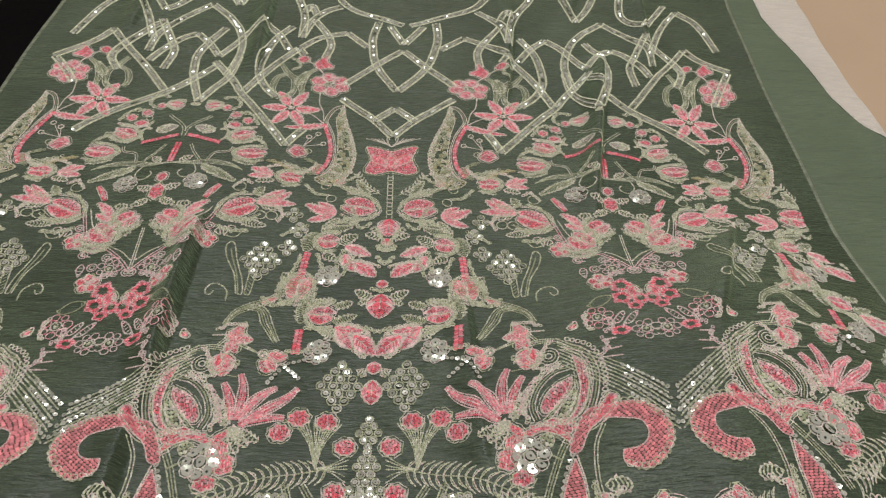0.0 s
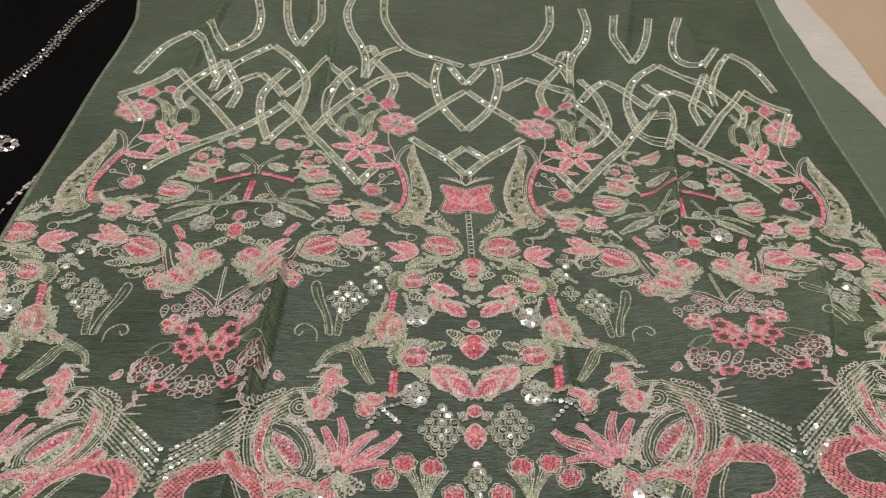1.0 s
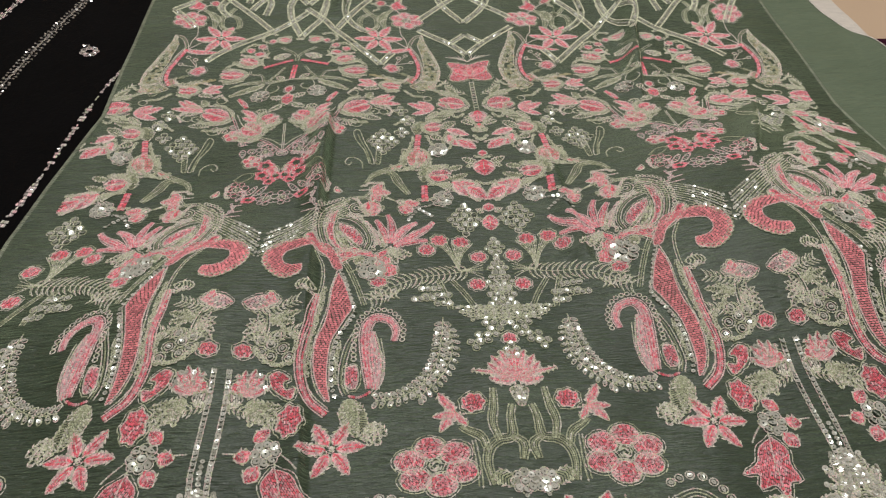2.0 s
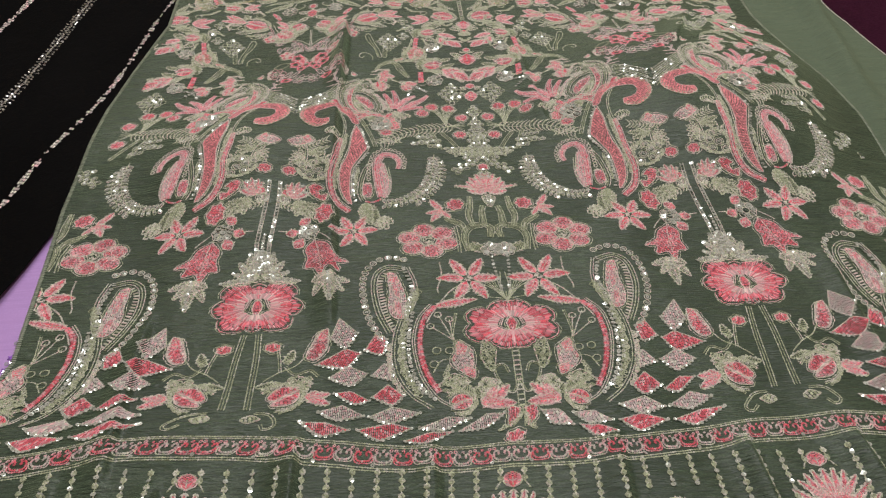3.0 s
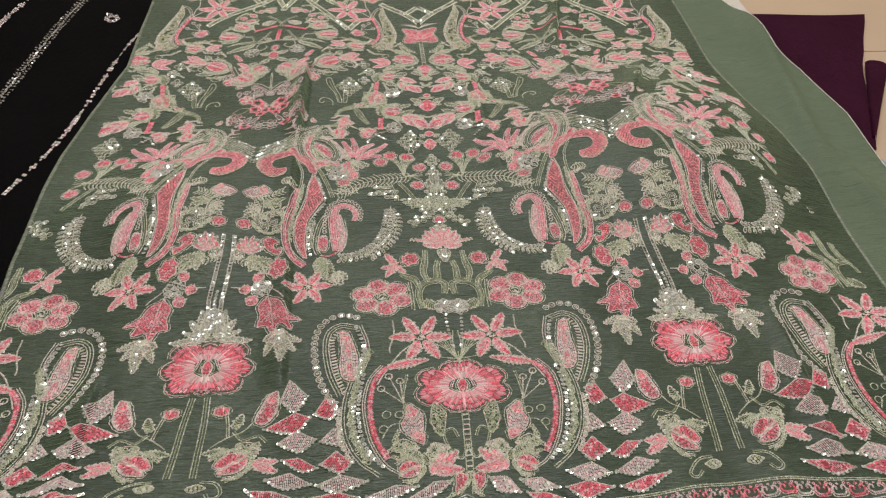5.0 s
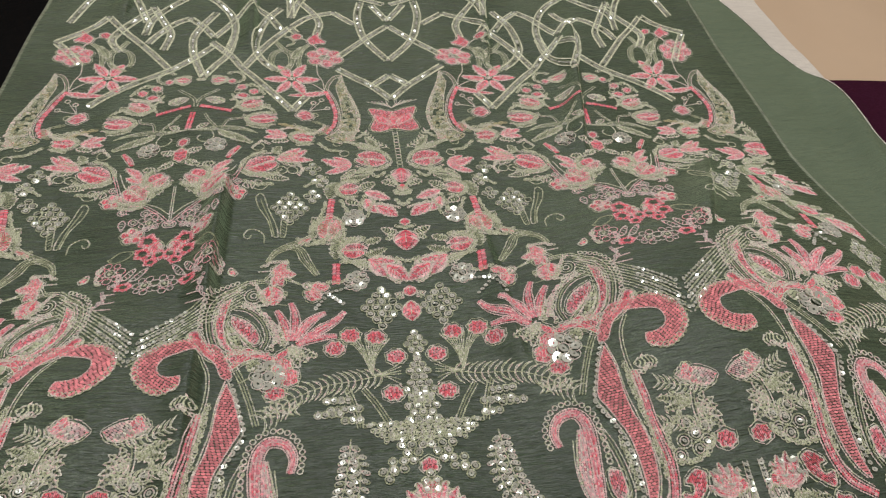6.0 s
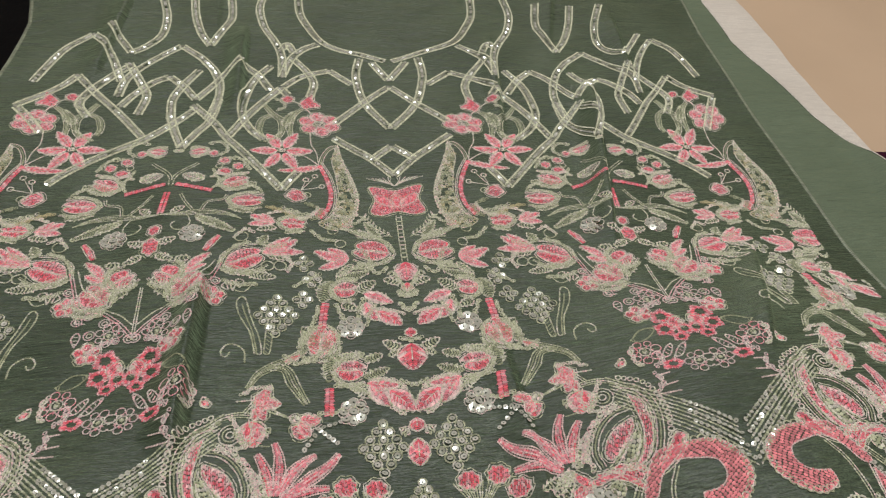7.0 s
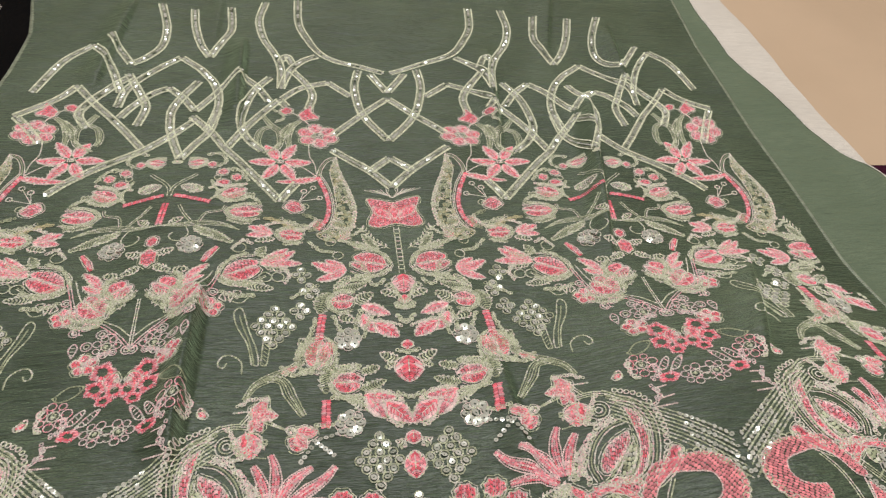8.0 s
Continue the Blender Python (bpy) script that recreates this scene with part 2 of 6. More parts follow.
def sequin_mesh(spangle, sides, rng):
    """Small discs with a hole, each tipped a little its own way."""
    sp = np.array(spangle, dtype=float)
    out_v, out_f, base = [], [], 0
    ang = np.arange(RIM) * 2 * math.pi / RIM
    for side in sides:
        x, y = place(side, sp[:, 0], sp[:, 1])
        keep = shown(side, x, y, sp[:, 0])
        if not keep.any():
            continue
        x, y, r, lift = x[keep], y[keep], sp[keep, 2] / 1000, sp[keep, 3] / 1000
        z = level[0](x, y) + lift
        n = len(x)
        tx, ty = rng.normal(0, 0.24, n), rng.normal(0, 0.24, n)
        rows = np.empty((n, 2 * RIM, 3))
        for i in range(RIM):
            for k, share in ((i, 1.0), (RIM + i, 0.24)):
                ox, oy = r * share * math.cos(ang[i]), r * share * math.sin(ang[i])
                rows[:, k] = np.c_[x + ox, y + oy, z + 0.0003 + ox * tx + oy * ty - (0.05 * r if k >= RIM else 0)]
        out_v.append(rows.reshape(-1, 3))
        out_f.append((CUP[None] + 2 * RIM * np.arange(n)[:, None, None]).reshape(-1, 3) + base)
        base += 2 * RIM * n
    if not base:
        return None
    return np.concatenate(out_v), np.concatenate(out_f)


def motif(name, axis=None, label="", cloth_ob=None, spangles=None):
    """Ends the motif that the calls above have drawn: one part of the panel on each repeat (axis: the repeat line that it straddles), with its sequins under it."""
    global work
    if axis not in ("whole", LOOSE):
        keep = [i for i, g in enumerate(work.seg) if -0.4 < (g[0] + g[2]) / 2 < HALF + 0.4]
        work.seg, work.dye, work.piece = [work.seg[i] for i in keep], [work.dye[i] for i in keep], [work.piece[i] for i in keep]
        work.spangle = [g for g in work.spangle if -0.4 < g[0] < HALF + 0.4]
    rng = np.random.default_rng(len(bpy.data.objects))
    for sides in SIDES_OF[axis]:
        holder = None
        piece = np.array(work.piece)
        for g in sorted(set(work.piece)):
            rows = np.flatnonzero(piece == g)
            line_u = HALF * axis if axis in (0, 1) else None
            off = line_u is not None and g and min(abs(work.seg[i][c] - line_u) for i in rows for c in (0, 2)) > 1.2
            for share in ([(side,) for side in sides] if off else [sides]):
                made = stitch_mesh([work.seg[i] for i in rows], [work.dye[i] for i in rows], share)
                if not made:
                    continue
                ob = solid(work.names[g] if holder else name, made[0].tolist(), made[1].tolist(), FLOSS, holder or cloth_ob or panel, made[2])
                if not holder:
                    holder = ob
                    if label:
                        holder["label"] = label
                    if "filling" in name:
                        holder["kind"] = "stuff"
        if work.spangle and len(work.spangle) < 11 and axis != LOOSE:
            # few and large: each sequin is a piece of its own
            for one in work.spangle:
                for side in sides:
                    made = sequin_mesh([one], (side,), rng)
                    if made:
                        solid("sequin", made[0].tolist(), made[1].tolist(), spangles or SEQUIN, holder or panel)
            continue
        if work.spangle:
            made = sequin_mesh(work.spangle, sides, rng)
            if made:
                ob = solid("sequin_work", made[0].tolist(), made[1].tolist(), spangles or SEQUIN, holder or cloth_ob or panel)
                ob["kind"] = "stuff"
    work = Work()


# ---- drawing with stitches ----
def curve(points, step=1.4):
    """Even points along a smooth line through the given ones."""
    p = [Vector((points[i], points[i + 1])) for i in range(0, len(points), 2)]
    if len(p) == 2:
        dense = [p[0].lerp(p[1], i / 40) for i in range(41)]
    else:
        q = [2 * p[0] - p[1], *p, 2 * p[-1] - p[-2]]
        dense = []
        for i in range(1, len(q) - 2):
            for k in range(16):
                t = k / 16
                dense.append(0.5 * (2 * q[i] + (q[i + 1] - q[i - 1]) * t + (2 * q[i - 1] - 5 * q[i] + 4 * q[i + 1] - q[i + 2]) * t * t
                                    + (3 * q[i] - q[i - 1] - 3 * q[i + 1] + q[i + 2]) * t ** 3))
        dense.append(p[-1])
    out, left = [dense[0]], step
    for a, b in zip(dense, dense[1:]):
        d = (b - a).length
        at = 0.0
        while d - at >= left:
            at += left
            out.append(a.lerp(b, at / d))
            left = step
        left -= d - at
    if (out[-1] - dense[-1]).length > step * 0.4:
        out.append(dense[-1])
    return out


def shade(dye, amount=0.10):
    """The tint of one stitch: threads of neighbouring dyes are mixed."""
    dye = dice.choice(BLENDS.get(dye, (dye,)))
    k = 1 + dice.uniform(-amount, amount)
    return tuple(min(0.9, c * k) for c in dye)


def run(path, dye, width=0.9, lift=0.0, wobble=0.12):
    """A row of short stitches along the points."""
    for a, b in zip(path, path[1:]):
        j = Vector((dice.uniform(-wobble, wobble), dice.uniform(-wobble, wobble)))
        work.stitch(a + j, b + j, width * dice.uniform(0.85, 1.15), shade(dye), lift)


def shifted(path, offset):
    out = []
    for i, p in enumerate(path):
        d = path[min(i + 1, len(path) - 1)] - path[max(i - 1, 0)]
        d = d.normalized() if d.length else Vector((1, 0))
        o = offset(i / max(1, len(path) - 1)) if callable(offset) else offset
        out.append(p + Vector((-d.y, d.x)) * o)
    return out


def line(dye, width, *points):
    run(curve(points, 1.5), dye, width)


def cord(dye, gap, *points):
    """Two rows of thread side by side."""
    path = curve(points, 1.6)
    run(shifted(path, gap / 2), dye, 0.95)
    run(shifted(path, -gap / 2), dye, 0.95)


def band(*points, gap=6.5):
    """The neckline's trellis: a row of sequins between two couched cords, with a darker thread inside each."""
    path = curve(points, 1.5)
    for o, dye, w in ((gap / 2, COUCH, 1.85), (-gap / 2, COUCH, 1.85), (gap / 2 - 1.6, OLIVE, 0.7), (1.6 - gap / 2, OLIVE, 0.7)):
        run(shifted(path, o), dye, w, 0.2)
    for p in curve(points, 2.9):
        work.sequin(p, 1.45, 0.35)


def trail(size, step, *points):
    for p in curve(points, step):
        work.sequin(p, size * dice.uniform(0.92, 1.08), 0.6)


def petal(kind, x0, y0, x1, y1, ratio):
    """A petal, bud or leaf from base to tip, filled with slanting satin stitches and outlined."""
    core, rim, edge = KINDS[kind][:3]
    a, b = Vector((x0, y0)), Vector((x1, y1))
    d = b - a
    length = d.length
    if length < 0.5:
        return
    d /= length
    n = Vector((-d.y, d.x))
    half = length * ratio / 2
    bend = 0.0 if x0 == x1 and x0 in (0, HALF) else dice.uniform(-0.06, 0.06) * length
    work.begin("leaf" if kind in "goz" else "petal")

    def wide(s):
        if not KINDS[kind][3]:
            return half * (1 - abs(2 * s - 1))
        return half * (math.sin(math.pi * min(1, s) ** KINDS[kind][3])) ** 0.75

    def spine(s):
        return a + d * (length * s) + n * (bend * math.sin(math.pi * s))

    fill = KINDS[kind][4]
    rows = max(4, int(length / fill))
    for i in range(rows):
        s = (i + 0.5) / rows
        w = wide(s)
        if w < 0.35:
            continue
        root = spine(max(0, s - 0.35 * w / length))
        for side in (1, -1):
            tip = spine(min(1, s + 0.25 * w / length)) + n * (w * side)
            cut = dice.uniform(0.30, 0.72)
            mid = root.lerp(tip, cut)
            thick = min(1.05, fill * 1.1)
            work.stitch(root, mid, thick, shade(core, 0.2), 0.15)
            work.stitch(mid, tip, thick, shade(rim, 0.2), 0.05)
    k = max(5, int(length / 1.5))
    for side in (1, -1):
        rimline = [spine(i / k) + n * (side * (wide(i / k) + 0.25)) for i in range(k + 1)]
        run(rimline, edge, KINDS[kind][5], 0.1, 0.18)
        # a looser second thread that loops out from the outline
        for i in range(1, k, 2):
            if kind not in "goz" and dice.random() < 0.3:
                continue
            q = rimline[i]
            out = n * side + d * dice.uniform(-0.6, 0.6)
            r = dice.uniform(0.7, 1.8)
            work.stitch(q, q + out * r, 0.7, shade(ZARI if dice.random() < 0.55 else SILVER, 0.2), 0.1)
            work.stitch(q + out * r, rimline[min(k, i + 1)] + out * 0.4, 0.7, shade(SILVER, 0.2), 0.1)
    if kind in "pcrkq" and length > 9:
        # a pale vein and two side veins couched over the fill
        run([spine(i / 8) for i in range(1, 6)], SILVER, 0.6, 0.35, 0.2)
        for side in (1, -1):
            run([spine(0.15 + 0.5 * i / 5) + n * (side * 0.55 * wide(0.15 + 0.5 * i / 5)) for i in range(6)], BLUSH, 0.6, 0.3, 0.2)
    work.end()


# core, rim and outline dyes, fullness, spacing of the fill, width of the outline
KINDS = {
    "p": (CORAL, BLUSH, SILVER, 0.75, 1.0, 1.0),
    "c": (CORAL, ROSE, SILVER, 0.85, 1.0, 1.05),
    "r": (CORAL, BLUSH, SILVER, 1.5, 1.0, 1.1),
    "k": (ROSE, BLUSH, SILVER, 0.85, 1.0, 1.0),
    "q": (ROSE, PEARL, SILVER, 0.8, 1.0, 1.0),
    "m": (MAUVE, BLUSH, SILVER, 0.8, 1.3, 0.9),
    "g": (OLIVE, ZARI, ZARI, 0.75, 1.7, 1.0),
    "o": (ZARI, ZARI, SILVER, 0.8, 2.2, 0.95),
    "z": (SILVER, ZARI, SILVER, 0.8, 1.4, 1.0),
    "kk": (SATIN, SATIN, PEARL, 1.0, 1.7, 1.0),
    "kn": (ROSE, BLUSH, PEARL, 1.0, 1.2, 0.9),
    "cl": (ROSE, CORAL, PEARL, 1.0, 1.1, 0.8),
    "dc": (CORAL, CORAL, SILVER, 0, 1.15, 1.0),
    "dm": (MAUVE, MAUVE, SILVER, 0, 1.2, 1.0),
}


def blossom(kind, cx, cy, n, tx, ty, ratio, heart=0.16):
    """n petals round a centre; (tx, ty) is one petal's tip."""
    c, t = Vector((cx, cy)), Vector((tx, ty)) - Vector((cx, cy))
    for i in range(n):
        r = Matrix.Rotation(i * 2 * math.pi / n, 2) @ t
        a = c + r * heart
        petal(kind, a.x, a.y, (c + r).x, (c + r).y, ratio)
    knot(cx, cy, t.length * heart)


def knot(cx, cy, r, dye=SILVER):
    c = Vector((cx, cy))
    for i in range(max(6, int(r * 5))):
        a = dice.uniform(0, 6.28)
        p = c + Vector((math.cos(a), math.sin(a))) * r * dice.uniform(0.1, 1)
        q = p + Vector((math.cos(a + 2), math.sin(a + 2))) * max(0.8, r * 0.5)
        work.stitch(p, q, 0.8, shade(dye), 0.3)


def ring(cx, cy, r, dye=SILVER, width=0.9):
    c = Vector((cx, cy))
    k = max(7, int(r * 4.5))
    run([c + Vector((math.cos(i * 6.283 / k), math.sin(i * 6.283 / k))) * r for i in range(k + 1)], dye, width, 0.35)


def rosette(cx, cy, r, n=8):
    """A round flower of sequins, each held by a thread ring."""
    c = Vector((cx, cy))
    q = r * 0.36
    spots = [c] + [c + Vector((math.cos(i * 6.283 / n), math.sin(i * 6.283 / n))) * r * 0.68 for i in range(n)]
    for p in spots:
        work.sequin(p, q * 0.8, 0.7)
        ring(p.x, p.y, q, SILVER, 0.8)


def ladder(width, *points):
    """A bar of short satin stitches laid across its length."""
    path = curve(points, 1.25)
    for a, b in zip(path, path[1:]):
        d = (b - a).normalized()
        n = Vector((-d.y, d.x))
        for side in (1, -1):
            work.stitch(a - n * side * 0.2, a + n * side * width * dice.uniform(0.85, 1.15) + d * 0.6, 1.2, shade(CORAL if dice.random() < 0.7 else ROSE, 0.15), 0.3)


def honeycomb(cx, cy, rows, pitch, slant=0.0):
    """A diamond of sequins in offset rows."""
    for j in range(-rows, rows + 1):
        n = rows + 1 - abs(j)
        for i in range(n):
            x = cx + (i - (n - 1) / 2) * pitch * 1.15 + slant * j * pitch
            y = cy + j * pitch * 0.72
            work.sequin((x, y), pitch * 0.26, 0.7)
            ring(x, y, pitch * 0.41, ZARI, 1.0)


def frond(dye, size, every, *points):
    """A stem with small slanting leaflets on both sides."""
    path = curve(points, every)
    run(curve(points, 1.6), ZARI, 1.0)
    for i in range(1, len(path)):
        d = (path[i] - path[i - 1]).normalized()
        n = Vector((-d.y, d.x))
        for side in (1, -1):
            a = path[i]
            reach = size * dice.uniform(0.75, 1.1)
            tip = a + (n * side + d * 0.8) * reach
            bow = (n * side * 0.3 - d * 0.5) * reach * 0.3
            for o in (-0.7, 0.7):
                run(curve((*a, *(a.lerp(tip, 0.5) + bow + d * o), *tip), 2.0), dye if o < 0 else SILVER, 0.75, 0.1)


def spray(dye, x0, y0, n, *tips):
    """Fine lines that fan out from a point to between the two given tips, through a bow."""
    a, t0, t1 = Vector((x0, y0)), Vector(tips[0:2]), Vector(tips[2:4])
    for i in range(n):
        f = i / max(1, n - 1)
        t = t0.lerp(t1, f) + Vector((dice.uniform(-0.8, 0.8), dice.uniform(-0.8, 0.8)))
        m = a.lerp(t, 0.5) + (a.lerp(t0.lerp(t1, 0.5), 0.6) - a.lerp(t, 0.5)) * 0.35
        run(curve((a.x, a.y, m.x, m.y, t.x, t.y), 1.5), dye, 0.85)


def scallops(dye, r, inner, *points, side=1):
    """A row of small petals standing off a line."""
    path = curve(points, r * 1.9)
    for i in range(len(path) - 1):
        d = (path[i + 1] - path[i]).normalized()
        n = Vector((-d.y, d.x)) * side
        c = path[i].lerp(path[i + 1], 0.5) + n * r
        ring(c.x, c.y, r * 0.85, dye, 0.9)
        if inner:
            work.sequin(c, r * 0.55, 0.4)


def loops(dye, r, *points):
    """Dense small looping fill along a line."""
    for p in curve(points, r * 0.8):
        c = p + Vector((dice.uniform(-r, r), dice.uniform(-r, r))) * 0.6
        ring(c.x, c.y, r * dice.uniform(0.6, 1.0), dye, 0.8)


def swathe(kind, w0, w1, w2, *points):
    """A long curved shape of varying width, filled with rows of chain stitch and outlined."""
    core, rim, edge = KINDS[kind][:3]
    path = curve(points, 1.5)

    def wide(s):
        return w0 + (w1 - w0) * s * 2 if s < 0.5 else w1 + (w2 - w1) * (s - 0.5) * 2

    big = max(w0, w1, w2)
    pitch = 2.3 if kind == "g" else 1.5
    k = max(1, int(big / pitch))
    for j in range(-k, k + 1):
        f = j / (k + 0.6)
        row = shifted(path, lambda s: wide(s) * f)
        dye = SATIN if kind == "k" else ((core if j % 2 else rim) if abs(f) < 0.8 else rim)
        run(row, tuple(dye), 0.9 if kind == "g" else min(1.5, 0.5 + big / k * 0.7), 0.15, 0.1)
    for side in (1, -1):
        run(shifted(path, lambda s: side * (wide(s) + 0.9)), edge, 0.95, 0.1)


def fill(kind, lean, *outline, round_=True):
    """A closed shape filled with slanting rows of short stitches and outlined."""
    core, rim, edge, _, pitch, thick = KINDS[kind]
    corners = [*outline, outline[0], outline[1]]
    if round_:
        loop = curve(corners, 1.4)
    else:
        loop = [p for i in range(0, len(outline), 2) for p in curve(corners[i:i + 4], 1.4)]
    work.begin("leaf" if kind in "goz" else "petal")
    turn = Matrix.Rotation(-math.radians(lean), 2)
    back = Matrix.Rotation(math.radians(lean), 2)
    flat_loop = [turn @ p for p in loop]
    lo, hi = min(p.y for p in flat_loop), max(p.y for p in flat_loop)
    length = 2.6
    for row in range(int((hi - lo) / pitch)):
        h = lo + (row + 0.5) * pitch
        cuts = sorted(p.x + (q.x - p.x) * (h - p.y) / (q.y - p.y) for p, q in zip(flat_loop, [*flat_loop[1:], flat_loop[0]]) if (p.y > h) != (q.y > h))
        for x0, x1 in zip(cuts[::2], cuts[1::2]):
            span = x1 - x0
            x = x0 - length * (0.5 if row % 2 else 0.0)
            while x < x1 - 0.3:
                s, e = max(x, x0), min(x + length, x1)
                if e - s > 0.4:
                    m = ((s + e) / 2 - x0) / span
                    dye = rim if (m < 0.2 or m > 0.8) and span > 4 else core
                    work.stitch(back @ Vector((s, h)), back @ Vector((e - 0.15, h + dice.uniform(-0.15, 0.15))), pitch * 0.95, shade(dye, 0.16), 0.12)
                x += length * dice.uniform(0.85, 1.15)
    run([*loop, loop[0]], edge, thick, 0.15)
    if kind in ("c", "k", "cl", "m", "q"):
        # a loose second thread round the shape
        area = sum(p.x * q.y - q.x * p.y for p, q in zip(loop, [*loop[1:], loop[0]]))
        far = shifted(loop, -1.7 if area > 0 else 1.7)
        run([*far[::2], far[0]], ZARI if dice.random() < 0.5 else SILVER, 0.7, 0.05, 0.4)
    work.end()


def rows(dyes, gap, *points):
    """Parallel rows of running stitch along one line."""
    path = curve(points, 1.6)
    for i, dye in enumerate(dyes):
        run(shifted(path, (i - (len(dyes) - 1) / 2) * gap), dye, 0.9, 0.1)


def blob(kind, cx, cy, rx, ry, lobes):
    """A small ruffled bud."""
    pts = []
    for i in range(lobes * 2):
        a = i * math.pi / lobes
        k = 1.06 if i % 2 else 0.86
        pts += [cx + rx * k * math.cos(a), cy + ry * k * math.sin(a)]
    fill(kind, 80, *pts)


def bead_frond(size, every, *points):
    """A stem with paired oval loops, each holding one sequin."""
    path = curve(points, every)
    run(curve(points, 1.6), ZARI, 1.1)
    for i in range(1, len(path)):
        d = (path[i] - path[i - 1]).normalized()
        n = Vector((-d.y, d.x))
        for side in (1, -1):
            way = (n * side + d * 0.55).normalized()
            across = Vector((-way.y, way.x))
            c = path[i] + way * size * 0.72
            oval = [c + way * (size * 0.55 * math.cos(k * 0.785)) + across * (size * 0.27 * math.sin(k * 0.785)) for k in range(9)]
            run(oval, SILVER if dice.random() < 0.5 else ZARI, 0.9, 0.2)
            work.sequin(c, size * 0.30, 0.7)


def lattice(cx, cy, counts, pitch):
    """Rows of ringed sequins, one row for each count, from the top down."""
    for j, n in enumerate(counts):
        for i in range(n):
            x, y = cx + (i - (n - 1) / 2) * pitch, cy - j * pitch * 0.78
            work.sequin((x, y), pitch * 0.27, 0.7)
            ring(x, y, pitch * 0.40, ZARI, 1.0)


def roundflower(cx, cy, rx, ry):
    """Six broad lobes, each with a pale loop, round a silver heart."""
    for i in range(6):
        a = i * math.pi / 3 + 0.35
        wx, wy = math.cos(a), math.sin(a)
        pts = []
        for k in range(8):
            b = k * math.pi / 4
            pts += [cx + rx * (0.62 * wx + 0.36 * math.cos(b)), cy + ry * (0.62 * wy + 0.36 * math.sin(b))]
        fill("k", 90 + math.degrees(a), *pts)
        ring(cx + rx * 0.66 * wx, cy + ry * 0.66 * wy, rx * 0.15, BLUSH, 0.8)
    knot(cx, cy, rx * 0.26)


def ladder_pale(width, *points):
    path = curve(points, 3.0)
    for a, b in zip(path, path[1:]):
        d = (b - a).normalized()
        n = Vector((-d.y, d.x)) * width
        for k in (0.0, 0.7):
            work.stitch(a - n + d * k, a + n + d * (k + 0.5), 0.9, shade(SILVER, 0.15), 0.25)


def rose(cx, cy, rx, ry):
    """A wide ruffled rose: radial satin petals in two rings round an open heart."""
    c = Vector((cx, cy))
    lobes = 7
    for i in range(lobes):
        swing = (1.0, 0.9, 1.06, 0.94, 1.0, 0.92, 1.04)[i]
        work.begin("petal")
        a0 = (i + 0.5) * 2 * math.pi / lobes
        half = math.pi / lobes
        for k in range(-9, 10):
            a = a0 + half * k / 9.5
            reach = 0.80 + 0.20 * math.cos(k / 9.5 * 1.45) - dice.uniform(0, 0.09)
            ray = Vector((rx * math.cos(a), ry * math.sin(a))) * swing
            stops = (0.30, 0.52 + dice.uniform(-0.06, 0.06), 0.76 + dice.uniform(-0.05, 0.05), reach)
            for s, e, dye in zip(stops, stops[1:], (BLUSH, CORAL, ROSE if k % 3 else CORAL)):
                work.stitch(c + ray * s, c + ray * e, 1.15, shade(dye, 0.2), 0.1)
        edge = []
        for k in range(-9, 10):
            a = a0 + half * k / 9.5
            reach = 0.83 + 0.20 * math.cos(k / 9.5 * 1.45)
            edge.append(c + Vector((rx * math.cos(a), ry * math.sin(a))) * reach * swing)
        run(edge, BLUSH, 0.8, 0.1, 0.3)
        run([c + (p - c) * 1.05 for p in edge[::2]], ZARI, 0.7, 0.0, 0.5)
        inner = [c + (p - c) * (0.62 + 0.05 * math.cos(j)) for j, p in enumerate(edge)]
        run(inner, BLUSH, 0.8, 0.3, 0.3)
        work.end()
    for side in (1, -1):
        fill("k", 30 * side, cx + side * rx * 0.08, cy - ry * 0.34, cx + side * rx * 0.30, cy - ry * 0.12, cx + side * rx * 0.62, cy + ry * 0.22,
             cx + side * rx * 0.60, cy - ry * 0.08, cx + side * rx * 0.38, cy - ry * 0.38)
    for f in (0.16, 0.30):
        rows((PEARL, PEARL), 1.4, cx - rx * f * 1.6, cy - ry * 0.05, cx - rx * f * 0.7, cy + ry * (0.28 + f), cx, cy + ry * (0.36 + f * 0.7), cx + rx * f * 0.7, cy + ry * (0.28 + f), cx + rx * f * 1.6, cy - ry * 0.05)
    fill("c", 85, cx, cy + ry * 0.30, cx + rx * 0.11, cy, cx, cy - ry * 0.34, cx - rx * 0.11, cy)


def bud(x0, y0, x1, y1, ratio):
    """A rosebud from its base to its tip: folded coral petals between looping pale sepals."""
    a, b = Vector((x0, y0)), Vector((x1, y1))
    d, n = b - a, Vector((y0 - y1, x1 - x0)) * 0.5 * ratio

    def at(s, w):
        p = a + d * s + n * w
        return [p.x, p.y]
    lean = math.degrees(math.atan2(d.y, d.x)) + 70
    fill("c", lean, *at(0.12, 0), *at(0.3, 0.55), *at(0.62, 0.66), *at(0.9, 0.3), *at(0.8, 0.0), *at(0.45, 0.05))
    fill("k", lean - 40, *at(0.12, 0), *at(0.45, -0.02), *at(0.8, -0.05), *at(0.95, -0.3), *at(0.6, -0.66), *at(0.3, -0.5))
    for side in (1, -1):
        rows((ZARI, SILVER), 1.3, *at(0.0, 0), *at(0.2, 0.72 * side), *at(0.6, 0.92 * side), *at(0.95, 0.75 * side))
        loops(ZARI, 1.4, *at(0.05, 0.25 * side), *at(0.45, 0.95 * side), *at(0.8, 1.0 * side))


